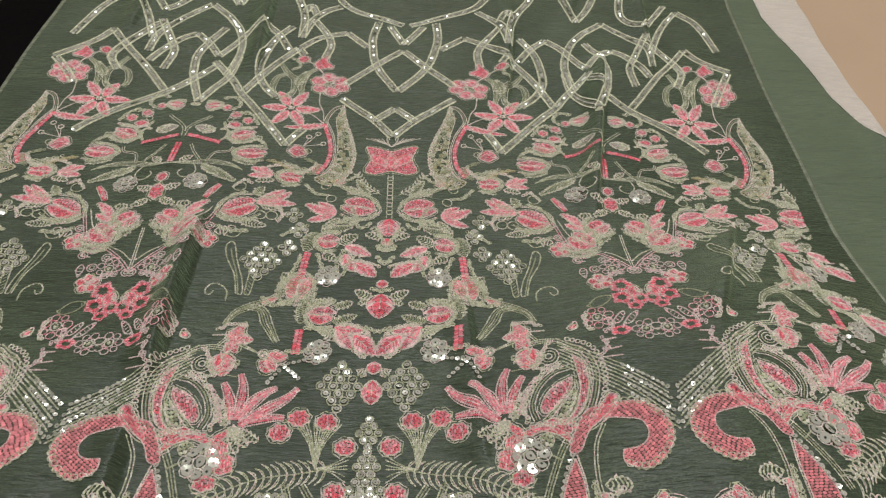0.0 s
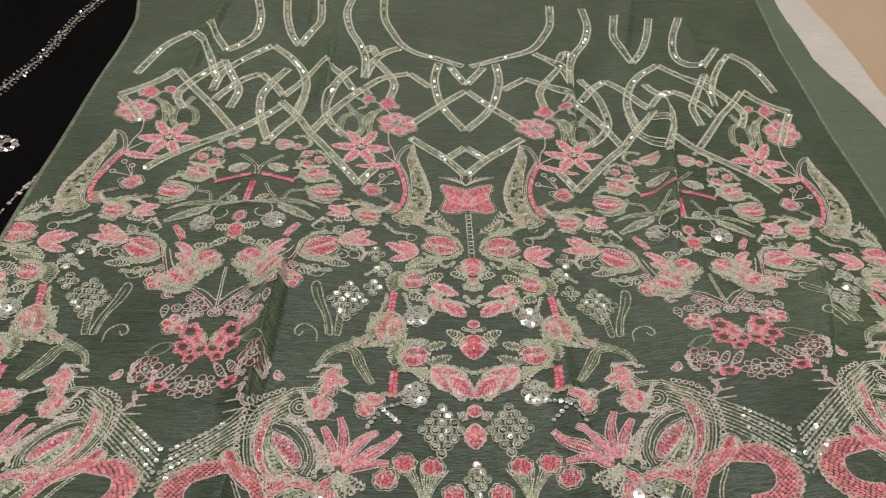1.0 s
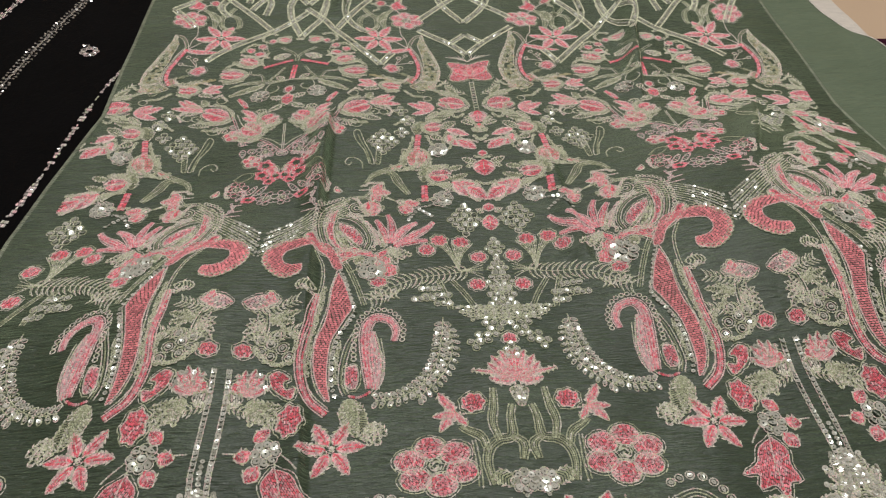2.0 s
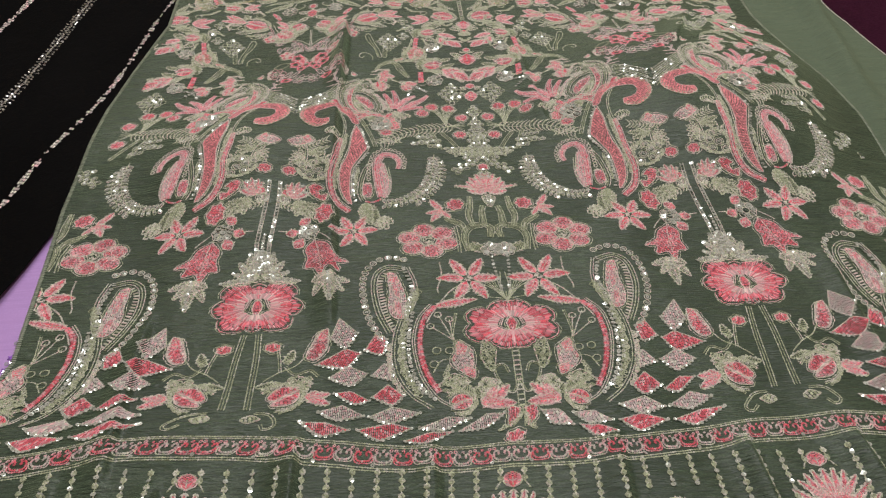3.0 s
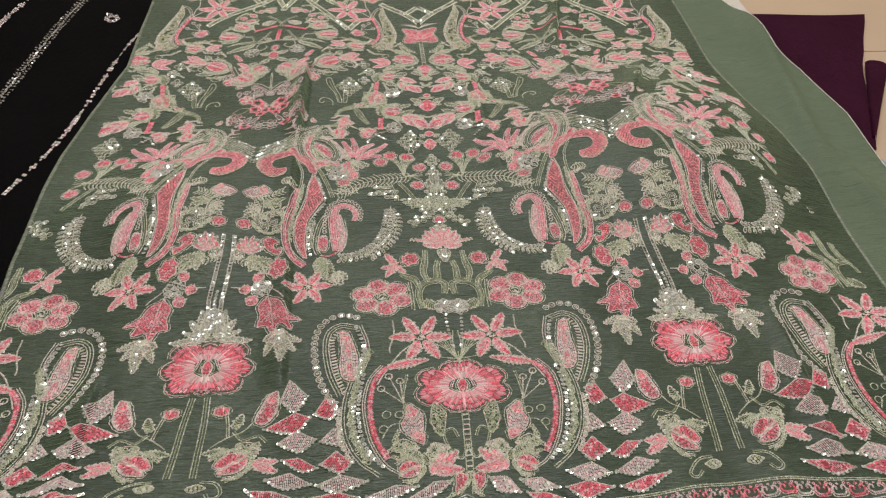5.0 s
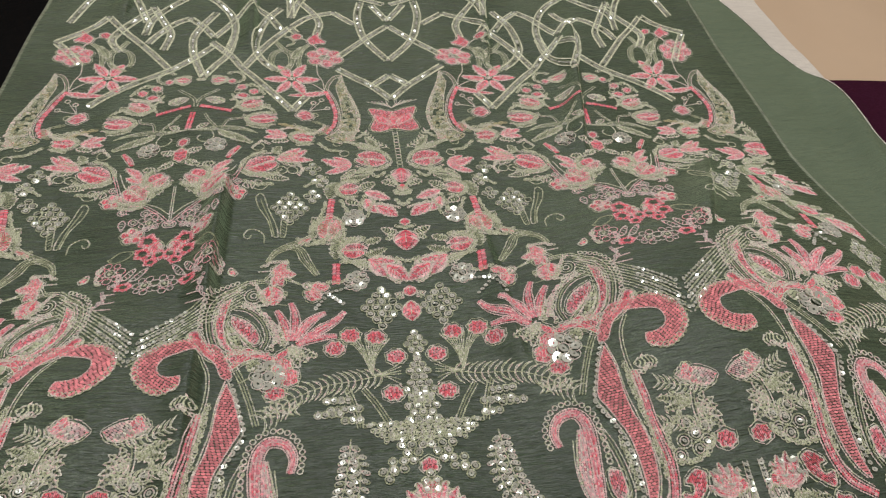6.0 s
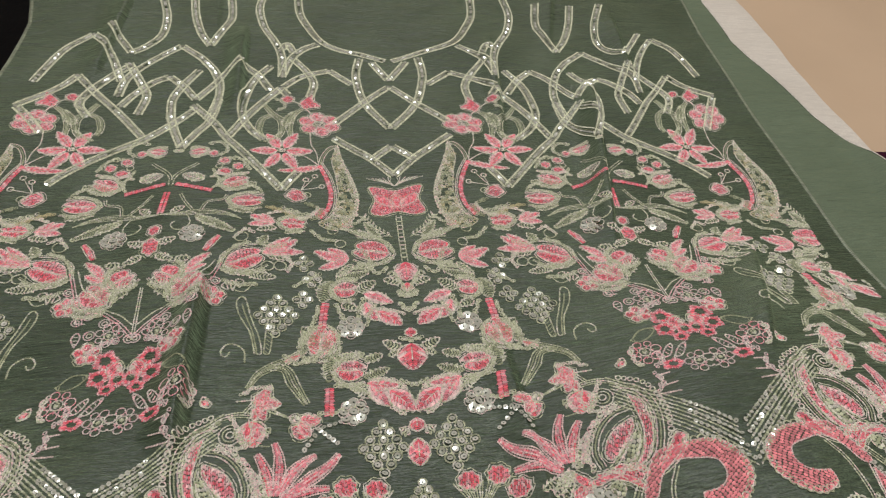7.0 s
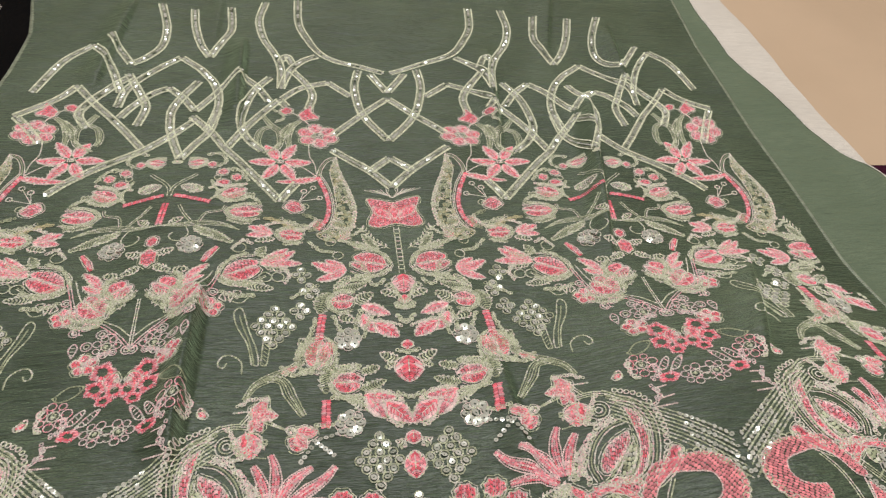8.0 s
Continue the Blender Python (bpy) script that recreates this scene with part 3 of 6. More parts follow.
def coin(cx, cy, r):
    """A round of thread: a looped rim and close rings of gold and silver."""
    c = Vector((cx, cy))
    for share, dye in ((1.0, SILVER), (0.86, OLIVE), (0.72, ZARI), (0.56, GOLD), (0.40, ZARI)):
        ring(cx, cy, r * share, dye, 1.1)
    for k in range(20):
        a = k * 0.314
        p = c + Vector((math.cos(a), math.sin(a))) * r
        work.stitch(p, p + Vector((math.cos(a + 0.5), math.sin(a + 0.5))) * 1.3, 0.9, shade(SILVER, 0.15), 0.1)
    knot(cx, cy, r * 0.4, ZARI)
    for k in range(3):
        work.sequin(c + Vector((dice.uniform(-0.4, 0.4), dice.uniform(-0.4, 0.4))) * r, 1.0, 0.7)


def fringe(cx, cy, r):
    """A round flower of radial floss with a ragged rim and a darker heart."""
    c = Vector((cx, cy))
    work.begin("petal")
    for k in range(72):
        a = k * 0.0873
        way = Vector((math.cos(a), math.sin(a)))
        m = dice.uniform(0.55, 0.75)
        work.stitch(c + way * r * 0.36, c + way * r * m, 1.1, shade(ROSE, 0.2), 0.15)
        work.stitch(c + way * r * m, c + way * r * dice.uniform(0.88, 1.08), 1.0, shade(BLUSH if k % 3 else ROSE, 0.2), 0.05)
    work.end()
    blob("c", cx, cy, r * 0.32, r * 0.30, 7)
    ring(cx, cy, r * 0.36, SILVER, 0.8)


def floret(cx, cy, r):
    """Five little coral lobes."""
    for k in range(5):
        a = k * 1.257 + 0.4
        blob("c", cx + r * 0.6 * math.cos(a), cy + r * 0.6 * math.sin(a), r * 0.40, r * 0.38, 5)
    knot(cx, cy, r * 0.22)


def ringflower(cx, cy, r, dye):
    """Six open ringlets round a pale heart."""
    turn = dice.uniform(0, 1)
    for k in range(7):
        a = k * 0.898 + turn
        c = Vector((cx + r * 0.72 * math.cos(a), cy + r * 0.72 * math.sin(a)))
        ring(c.x, c.y, r * dice.uniform(0.22, 0.32), dye, 0.8)
        work.stitch(Vector((cx, cy)).lerp(c, 0.4), Vector((cx, cy)).lerp(c, 0.8), 0.9, shade(ROSE if k % 2 else dye, 0.15), 0.1)
    ring(cx, cy, r * 0.34, SILVER, 1.0)
    knot(cx, cy, r * 0.26, ZARI)


def openlobe(cx, cy, rx, ry):
    """A fuzzy ring of coral floss, open in the middle."""
    c = Vector((cx, cy))
    n = int(rx * 4.5)
    for k in range(n):
        a = k * 6.283 / n
        way = Vector((rx * math.cos(a), ry * math.sin(a)))
        wave = 0.9 + 0.12 * math.cos(5 * a)
        work.stitch(c + way * dice.uniform(0.35, 0.5), c + way * 0.75 * wave, 1.0, shade(CORAL, 0.2), 0.15)
        work.stitch(c + way * 0.73 * wave, c + way * dice.uniform(0.9, 1.0) * wave, 0.9, shade(BLUSH if k % 2 else ROSE, 0.2), 0.05)


def leafline(dye, *outline):
    """An open leaf: its outline and a few rungs across it."""
    loop = curve((*outline, outline[0], outline[1]), 1.5)
    run(loop, dye, 1.1, 0.1)
    n = len(loop)
    for i in range(2, n // 2 - 1, 2):
        a, b = loop[i], loop[n - 1 - i]
        if (a - b).length < 7:
            work.stitch(a.lerp(b, 0.2), a.lerp(b, 0.8), 0.7, shade(OLIVE if dye != MAUVE else MAUVE, 0.15), 0.05)


def speckle(dyes, r, *outline):
    """A closed shape filled with small crossing loops of several dyes."""
    loop = curve((*outline, outline[0], outline[1]), 2.0)
    xs, ys = [p.x for p in loop], [p.y for p in loop]
    count = int((max(xs) - min(xs)) * (max(ys) - min(ys)) / (r * r * 2.2))
    for k in range(count):
        x, y = dice.uniform(min(xs), max(xs)), dice.uniform(min(ys), max(ys))
        inside_it = False
        for p, q in zip(loop, [*loop[1:], loop[0]]):
            if (p.y > y) != (q.y > y) and x < p.x + (q.x - p.x) * (y - p.y) / (q.y - p.y):
                inside_it = not inside_it
        if inside_it:
            ring(x, y, r * dice.uniform(0.6, 1.1), dyes[k % len(dyes)], 0.8)
    run([*loop, loop[0]], SILVER, 1.0, 0.15)


# ---- the room ----
def simple(name, dark, light, rough, scale, bump=0.0005, metal=0.0):
    mat, tree, bsdf = shader(name, rough, metal)
    n = noise_at(tree, scale, 5.0)
    fine = noise_at(tree, tuple(s * 14 for s in scale), 3.0)
    tree.links.new(mix_colour(tree, ramp(tree, n, 0.3, 0.7), dark, light), bsdf.inputs["Base Color"])
    relief(tree, bsdf, ((fine, 0.3, bump),))
    return mat


BEIGE = simple("beige_mat", (0.46, 0.34, 0.225), (0.51, 0.38, 0.255), 0.6, (6, 6, 6))
PLASTER = simple("wall_plaster", (0.55, 0.48, 0.38), (0.60, 0.53, 0.43), 0.8, (3, 3, 3))
BLACK = cloth("black_georgette", (0.0022, 0.002, 0.002), (0.005, 0.0046, 0.0046), rough=0.8, crinkle=(500, 700, 500), sheen=0.0, strength=0.3, gloss=0.05)
LILAC = cloth("lilac_satin", (0.50, 0.30, 0.62), (0.58, 0.37, 0.70), rough=0.5, crinkle=(40, 500, 40), sheen=0.1, strength=0.15, trough_shade=0.06)
LILAC_NET = cloth("lilac_grey_net", (0.40, 0.335, 0.345), (0.52, 0.44, 0.45), rough=0.6, crinkle=(60, 900, 60))
MAROON = cloth("maroon_crepe", (0.036, 0.0065, 0.018), (0.050, 0.010, 0.026), rough=0.7, crinkle=(300, 500, 300), sheen=0.0, strength=0.25, gloss=0.04)
WHITE = cloth("white_lining", (0.56, 0.52, 0.45), (0.66, 0.62, 0.54), rough=0.65, crinkle=(60, 400, 60), strength=0.25, trough_shade=0.1)
BLUE = cloth("pale_blue_net", (0.30, 0.40, 0.44), (0.40, 0.50, 0.54), rough=0.6)


def box(name, x0, y0, z0, x1, y1, z1, mat, kind="structure", parent=None):
    bm = bmesh.new()
    bmesh.ops.create_cube(bm, size=1)
    for v in bm.verts:
        v.co = Vector(((x0 + x1) / 2 + v.co.x * (x1 - x0), (y0 + y1) / 2 + v.co.y * (y1 - y0), (z0 + z1) / 2 + v.co.z * (z1 - z0)))
    me = bpy.data.meshes.new(name)
    bm.to_mesh(me)
    bm.free()
    me.materials.append(mat)
    ob = new(name, me)
    ob.parent = parent
    return tagged(ob, kind=kind) if kind else ob


FLOOR_Z = -0.016
floor = box("floor", -2.6, -2.6, FLOOR_Z - 0.08, 2.6, 2.6, FLOOR_Z - 0.004, PLASTER)
tagged(floor, "plain floor below the beige mats", "floor")
# two mats that meet in a straight seam
for k, (lo, hi) in enumerate(((-2.59, -0.0405), (-0.0385, 2.59))):
    mat_ob = box("floor_mat", -2.59, lo, FLOOR_Z - 0.004, 2.59, hi, FLOOR_Z, BEIGE, "")
    tagged(mat_ob, "plain beige mat laid flat on the floor", "mat", "floor mats")
for name, b in (("wall_north", (-2.7, 2.6, -0.1, 2.7, 2.7, 2.5)), ("wall_south", (-2.7, -2.7, -0.1, 2.7, -2.6, 2.5)),
                ("wall_east", (2.6, -2.6, -0.1, 2.7, 2.6, 2.5)), ("wall_west", (-2.7, -2.6, -0.1, -2.6, 2.6, 2.5)),
                ("ceiling", (-2.7, -2.7, 2.5, 2.7, 2.7, 2.6))):
    tagged(box(name, *b, PLASTER), "plain warm white plaster", "wall" if "wall" in name else "ceiling")


# ---- sheets of cloth ----
def smooth_faces(me):
    me.polygons.foreach_set("use_smooth", np.ones(len(me.polygons), dtype=bool))


def sheet(name, left, right, nx, ny, rise, mat, thick=0.0006, parent=None):
    """A cloth between two border lines, each a row of (y, x); rise(x, y) gives its height. The rim is turned down, so that the edge has body."""
    ly, lx = [p[0] for p in left], [p[1] for p in left]
    ry, rx = [p[0] for p in right], [p[1] for p in right]
    t = np.linspace(0, 1, ny)
    ya = ly[0] + (ly[-1] - ly[0]) * t
    yb = ry[0] + (ry[-1] - ry[0]) * t
    xa, xb = np.interp(ya, ly, lx), np.interp(yb, ry, rx)
    a = np.linspace(0, 1, nx)
    x = xa[:, None] + (xb - xa)[:, None] * a
    y = ya[:, None] + (yb - ya)[:, None] * a
    x = x + 0.0012 * np.sin(y * 55 + 1.3) * np.sin(y * 23)
    z = rise(x, y)
    z[0], z[-1], z[:, 0], z[:, -1] = z[0] - thick, z[-1] - thick, z[:, 0] - thick, z[:, -1] - thick
    return grid(name, x, y, z, mat, parent)


def grid(name, x, y, z, mat, parent=None):
    ny, nx = x.shape
    i = np.arange(ny * nx).reshape(ny, nx)
    faces = np.stack((i[:-1, :-1], i[:-1, 1:], i[1:, 1:], i[1:, :-1]), axis=-1).reshape(-1, 4)
    me = bpy.data.meshes.new(name)
    me.from_pydata(np.stack((x, y, z), axis=-1).reshape(-1, 3).tolist(), [], faces.tolist())
    me.materials.append(mat)
    smooth_faces(me)
    ob = new(name, me)
    ob.parent = parent
    return ob


# pale green underlayer, wider than the embroidered panel on one side
def under_rise(x, y):
    z = np.minimum(lie(x, y) - 0.004, 0.03) * np.clip((0.42 - x) / 0.06, 0, 1) - 0.006
    z = z + 0.0120 * np.exp(-((x - 0.418 - 0.16 * (y + 0.2)) / 0.014) ** 2) * np.exp(-((y + 0.12) / 0.20) ** 4)
    z = z + 0.0090 * np.exp(-((x - 0.43 + 0.10 * (y + 0.35)) / 0.012) ** 2) * np.exp(-((y + 0.42) / 0.16) ** 4)
    return z + 0.0008 * np.sin(40 * y + 20 * x)


BORDER = ((-0.80, 0.45), (-0.51, 0.454), (-0.43, 0.462), (-0.35, 0.471), (-0.28, 0.476), (-0.195, 0.481), (-0.10, 0.470), (-0.05, 0.457),
          (0.0, 0.460), (0.042, 0.452), (0.11, 0.432), (0.186, 0.426), (0.26, 0.414), (0.36, 0.420), (0.55, 0.44))
under = sheet("green_underlayer", ((-0.79, 0.20), (0.55, -0.26)), BORDER, 130, 200, under_rise, PALE_GREEN)
tagged(under, "plain pale green chiffon layer spread beneath the embroidered panel", "fabric")

back = sheet("back_panel", ((-0.789, -0.22), (-0.55, -0.22)), ((-0.789, 0.13), (-0.55, 0.13)), 120, 30,
             lambda x, y: -0.0065 + (0.0022 * np.sin(34 * x + 260 * y) + 0.0012 * np.sin(80 * x + 25 * y)) * np.clip((-0.72 - y) / 0.05, 0, 1), GREEN)
tagged(back, "dark green chiffon back panel showing below the rolled hem", "fabric")

lining = sheet("white_lining", ((0.02, 0.30), (0.55, 0.30)),
               ((0.02, 0.462), (0.06, 0.470), (0.12, 0.467), (0.198, 0.470), (0.30, 0.474), (0.378, 0.478), (0.55, 0.47)), 40, 60,
               lambda x, y: -0.0115 + 0.0012 * np.sin(30 * y + 25 * x), WHITE)
tagged(lining, "white lining fabric lying on the beige mat", "fabric")

maroon = sheet("maroon_fabric", ((-0.26, 0.42), (0.052, 0.42)), ((-0.26, 0.484), (-0.078, 0.565), (0.052, 0.64)), 40, 50,
               lambda x, y: -0.010 + 0.0012 * np.sin(30 * x) * np.sin(20 * y), MAROON)
tagged(maroon, "folded maroon fabric under the green layer", "fabric")
# its folded-over flap
bm = bmesh.new()
prev = None
for k in range(9):
    a = math.pi * k / 8
    w = 0.5 - 0.5 * math.cos(a)
    row = [bm.verts.new((0.489 + (0.568 - 0.489) * f + 0.022 * w * f + 0.004 * w, -0.240 + (-0.240 + 0.402) * f - 0.012 * w * f,
                         -0.0095 + 0.006 * math.sin(a))) for f in (0.0, 0.25, 0.5, 0.75, 1.0)]
    if prev:
        for i in range(4):
            bm.faces.new((prev[i], prev[i + 1], row[i + 1], row[i]))
    prev = row
flap_me = bpy.data.meshes.new("folded_flap")
bm.to_mesh(flap_me)
bm.free()
flap_me.materials.append(MAROON)
smooth_faces(flap_me)
flap = new("folded_flap", flap_me)
flap.parent = maroon

blue = sheet("blue_net", ((-0.36, 0.44), (-0.26, 0.44)), ((-0.36, 0.470), (-0.335, 0.478), (-0.28, 0.489), (-0.26, 0.478)), 8, 16,
             lambda x, y: -0.0125 + 0 * x, BLUE)
tagged(blue, "sliver of pale blue net fabric beneath the green layer", "fabric")

# ---- the lilac pieces ----
lilac = sheet("lilac_fabric", ((-0.95, -0.62), (-0.28, -0.62)), ((-0.95, -0.12), (-0.28, -0.30)), 60, 70,
              lambda x, y: -0.0138 + 0.0008 * np.sin(26 * x + 31 * y), LILAC)
tagged(lilac, "smooth lilac fabric with a purple sequin vine", "fabric")
net = sheet("lilac_net_border", ((-0.86, -0.10), (-0.70, -0.12)), ((-0.86, 0.42), (-0.70, 0.42)), 90, 24,
            lambda x, y: -0.0122 + 0.0006 * np.sin(60 * x + 20 * y), LILAC_NET)
tagged(net, "grey lilac net border with purple floss flowers", "fabric")

# ---- black fabric ----
def black_rise(x, y):
    z = -0.0085 + 0.010 * np.exp(-((x + 0.62 - 0.35 * (y + 0.2)) / 0.035) ** 2) + 0.008 * np.exp(-((x + 0.50 - 0.30 * (y - 0.1)) / 0.022) ** 2)
    return z + 0.0015 * np.sin(24 * x - 9 * y)


black = sheet("black_fabric", ((-0.95, -1.30), (0.75, -1.30)),
              ((-0.95, -0.56), (-0.616, -0.449), (-0.583, -0.436), (-0.533, -0.420), (-0.471, -0.4015), (-0.409, -0.382), (-0.371, -0.367),
               (-0.34, -0.345), (-0.28, -0.30), (0.75, -0.25)), 160, 170, black_rise, BLACK)
tagged(black, "black georgette fabric with silver sequin vines", "fabric")


# ---- the embroidered panel ----
def hem(u):
    """The scalloped hem in pattern millimetres: deep scallops on the repeat lines, a shallower one between."""
    u = np.asarray(u, dtype=float)
    d = np.minimum(u, HALF - u)
    deep = 25 * np.cos(np.clip(d / 53.6, 0, 1) * math.pi / 2) ** 0.75
    small = 14 * np.cos(np.clip(np.abs(u - HALF / 2) / 38.9, 0, 1) * math.pi / 2) ** 0.75
    return -768 - np.where(d < 53.6, deep, small)


def to_pattern(x):
    """Pattern u of a place near the hem."""
    x0, xl, xr = -0.046, -0.2397, 0.160
    s = np.where(x < x0, (x - x0) / (xl - x0), (x - x0) / (xr - x0))
    outer = s > 1
    return np.where(outer, 2 - s, s) * HALF, outer


a = np.linspace(0, 1, 420)[None, :]
x_hem = -0.402 + 0.787 * a
u_hem, outer = to_pattern(x_hem)
y_hem = hem(np.clip(u_hem, 0, HALF)) / 1000 + sag(x_hem)
curled = (~outer) & (u_hem < 53.6)
y_hem = np.where(curled, -0.768 + 0.010 * np.cos(u_hem / 53.6 * math.pi / 2) + sag(x_hem), y_hem)
t = np.linspace(0, 1, 330)[:, None]
y = y_hem + (0.55 - y_hem) * t
x = np.interp(y, EDGE_V, EDGE_LEFT) * (1 - a) + np.interp(y, EDGE_V, EDGE_RIGHT) * a
z = height(x, y)
z[0], z[:, 0], z[:, -1] = z[0] - 0.001, z[:, 0] - 0.001, z[:, -1] - 0.001
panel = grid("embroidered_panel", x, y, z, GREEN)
tagged(panel, "green crinkle chiffon kameez panel with coral and gold embroidery", "fabric panel")

# overlocked side edges
for name, edge, inward in (("side_edge", EDGE_LEFT, 0.0016), ("side_edge", EDGE_RIGHT, -0.0016)):
    segs, dyes = [], []
    ys = np.arange(-0.745, 0.54, 0.0019)
    xs = np.interp(ys, EDGE_V, edge)
    verts, faces, dyes = [], [], []
    for ex, ey in zip(xs, ys):
        ez = float(height(np.array(ex), np.array(ey)))
        b = len(verts)
        for dx, dy, dz in ((-1.1, -0.6, 0), (1.1, -0.2, 0), (1.1, 0.5, 0), (-1.1, 0.1, 0), (0, -0.5, 1.0), (0, 0.4, 1.0)):
            verts.append((ex + inward * 0.6 + dx * 0.0016, ey + dy * 0.0016, ez + 0.0002 + dz * 0.0008))
            dyes.append((0.22, 0.25, 0.17, 1))
        faces += [(b, b + 1, b + 4), (b + 1, b + 2, b + 5, b + 4), (b + 2, b + 3, b + 5), (b + 3, b, b + 4, b + 5)]
    ob = solid(name, verts, faces, FLOSS, panel, dyes)
    ob["label"] = "overlocked thread edge"


# ---- the embroidery, motif by motif: pattern millimetres from the repeat line and along the panel ----
band(80.7, 344.4, 81.2, 296.7, 75.6, 265.3, 65.7, 235.8, 50.2, 219.2, 23.7, 205.6, 3.1, 195.6)
motif("neckline_band", "whole", "curved neckline band of pale gold cord and sequins")
band(111.3, 341.7, 117.8, 300.5, 114.9, 259.2, 106, 227.9, 99.4, 194.8, 98.8, 158.4)
motif("lattice_band", "whole", "pale gold couched trellis band with sequins")
band(143.2, 329.2, 143.7, 279.5, 151.2, 252.3, 163.7, 216.1)
band(176.9, 322.2, 176.1, 277.3, 171.7, 241.7, 163.7, 216.1)
motif("lattice_band", "whole")
band(205.9, 326.4, 201.9, 275.6, 205.9, 237.5, 219.5, 214.6, 232.5, 202.2)
band(232.5, 202.2, 241.8, 224.5, 249.8, 249.9)
motif("lattice_band", "whole")
band(311.3, 147.8, 288.8, 206, 265.2, 234.3)
band(265.2, 234.3, 249.6, 197.2, 239.1, 152.6)
motif("lattice_band", "whole")
band(240.7, 128.3, 234.1, 158.5, 217.1, 185, 188.8, 216)
band(188.8, 216, 170, 192.1)
band(170, 192.1, 158.3, 166.7, 153.3, 132.8, 159.2, 102.7, 163.6, 90.4)
motif("lattice_band", "whole")
band(322.7, 108.4, 290.9, 133.6, 274.7, 156.4)
band(274.7, 156.4, 260.7, 133.3, 242.7, 106.9, 217.8, 65.4)
band(321.8, 107.5, 312.4, 92.6, 299.6, 68.5)
motif("lattice_band", "whole")
band(264.2, 93, 271, 111.7, 263, 133.3, 244.5, 164, 231.4, 181.4)
band(222.5, 98.5, 216.4, 126.9, 221.2, 147.3, 233.5, 184.4)
motif("lattice_band", "whole")
band(237.4, 111.4, 227.5, 129.5, 211.6, 150.5, 197.6, 160.6)
band(197.6, 160.6, 184.7, 144.4, 174.2, 124.1)
motif("lattice_band", "whole")
band(174.2, 124.1, 163.4, 139.2, 148.1, 161, 133.4, 176.7)
band(133.4, 176.7, 120.3, 159.8, 109.2, 136.6)
motif("lattice_band", "whole")
band(194.7, 93.6, 194.5, 122.8, 186.2, 146.3, 172.4, 172.3)
band(194.7, 96.2, 190.4, 73.5, 183.9, 49)
band(183.9, 49, 172.1, 70.1, 160.7, 88.7, 153.8, 118.9)
motif("lattice_band", "whole")
band(176.3, 114.9, 156.6, 83.6, 146.3, 63.5, 129.6, 40.8, 95.7, -5.8)
band(95.7, -5.8, 89.1, 7.7, 82.5, 18.4)
motif("lattice_band", "whole")
band(282.2, 5, 268.4, 19.3, 242.1, 42.3, 214.4, 62.2, 194.2, 83.5, 173.1, 109.6)
motif("lattice_band", "whole")
band(144.3, 65.2, 131.3, 90.7, 116.9, 115, 99.6, 138.8)
band(99.6, 138.8, 93.4, 127.5)
motif("lattice_band", "whole")
band(108.9, 176.5, 122.8, 152.8, 130.3, 126.7, 133.6, 99.5, 126, 77.1, 114, 62.2)
motif("lattice_band", "whole")
band(98.8, 158.4, 90.5, 192, 79, 212.2, 66, 224.1)
band(99.4, 209.1, 94.1, 220.5, 88.4, 202.9)
motif("lattice_band", "whole")
band(89.5, 192, 76.7, 169.3, 69.9, 147.3, 73.3, 124.1)
motif("lattice_band", "whole")
band(97.1, 140.8, 80.9, 159, 55.9, 173.1)
band(55.9, 173.1, 34.8, 150.1)
motif("lattice_band", "whole")
band(27.6, 198.8, 31, 170.7, 29.6, 148.3, 25.5, 123, 16.7, 100.9, 0.8, 74.5)
motif("lattice_band", "whole")
band(15.8, 192.6, 0.5, 158.1)
band(0.8, 145, 21.8, 119.3, 50.6, 86.3)
motif("lattice_band", "whole")
band(51.8, 64.2, 33.2, 46.3, 18.3, 32, 0.4, 9.8)
band(18.3, 32, 0.7, 47.8)
motif("lattice_band", "whole")
roundflower(64.9, 84, 19, 17)
line(SILVER, 1.2, 73, 71.1, 72.2, 55.4, 67.5, 43.3, 65.8, 31.2)
motif("flower_motif", None, "coral and pink satin flower with silver outline")
blob("c", 93.3, 120.5, 5.4, 5.4, 7)
fill("c", 20, 82.5, 114, 77.4, 121.4, 71.3, 129.4, 70.2, 118.5, 64, 110.5, 72.2, 107.7, 78.3, 105.4)
line(SILVER, 1.2, 88.7, 117.6, 81.5, 112.2, 72.2, 99.1, 68, 92.8)
loops(ZARI, 1.5, 104.1, 122.2, 98.9, 118.2, 95.7, 109.2, 101.8, 104.4)
motif("bud_motif", None, "small pink buds on green leaves")
swathe("g", 1, 2.4, 1, 114.1, 113.7, 106.8, 99.6, 98.5, 87.3, 99.8, 67.8, 111.2, 59.9)
swathe("g", 1, 2.2, 1, 90.2, 65.9, 91.3, 81.9, 87.4, 96.7, 80.4, 105.3)
swathe("g", 1, 2.2, 1, 106.7, 97.9, 115.7, 91.4, 118.4, 76.2, 115.2, 66.4)
petal("g", 96.4, 80.5, 86.5, 101.8, .35)
loops(ZARI, 1.5, 112.2, 59.9, 105.2, 63.1, 99.3, 72.6)
motif("scroll_leaf_motif", None, "olive and pale gold scrolling leaf")
blossom("p", 98, 46.4, 6, 70.6, 46.3, .42)
line(SILVER, 1.2, 90.1, 45.7, 76.9, 38.4, 65.7, 28.2)
motif("flower_motif", None)
petal("p", 62.7, 25.2, 100.5, 19.3, .17)
motif("petal_motif", None)
ladder(1.9, 64.7, 26.7, 58.5, 10.3, 54.4, -8.7, 56.2, -26.9, 63.4, -38.8)
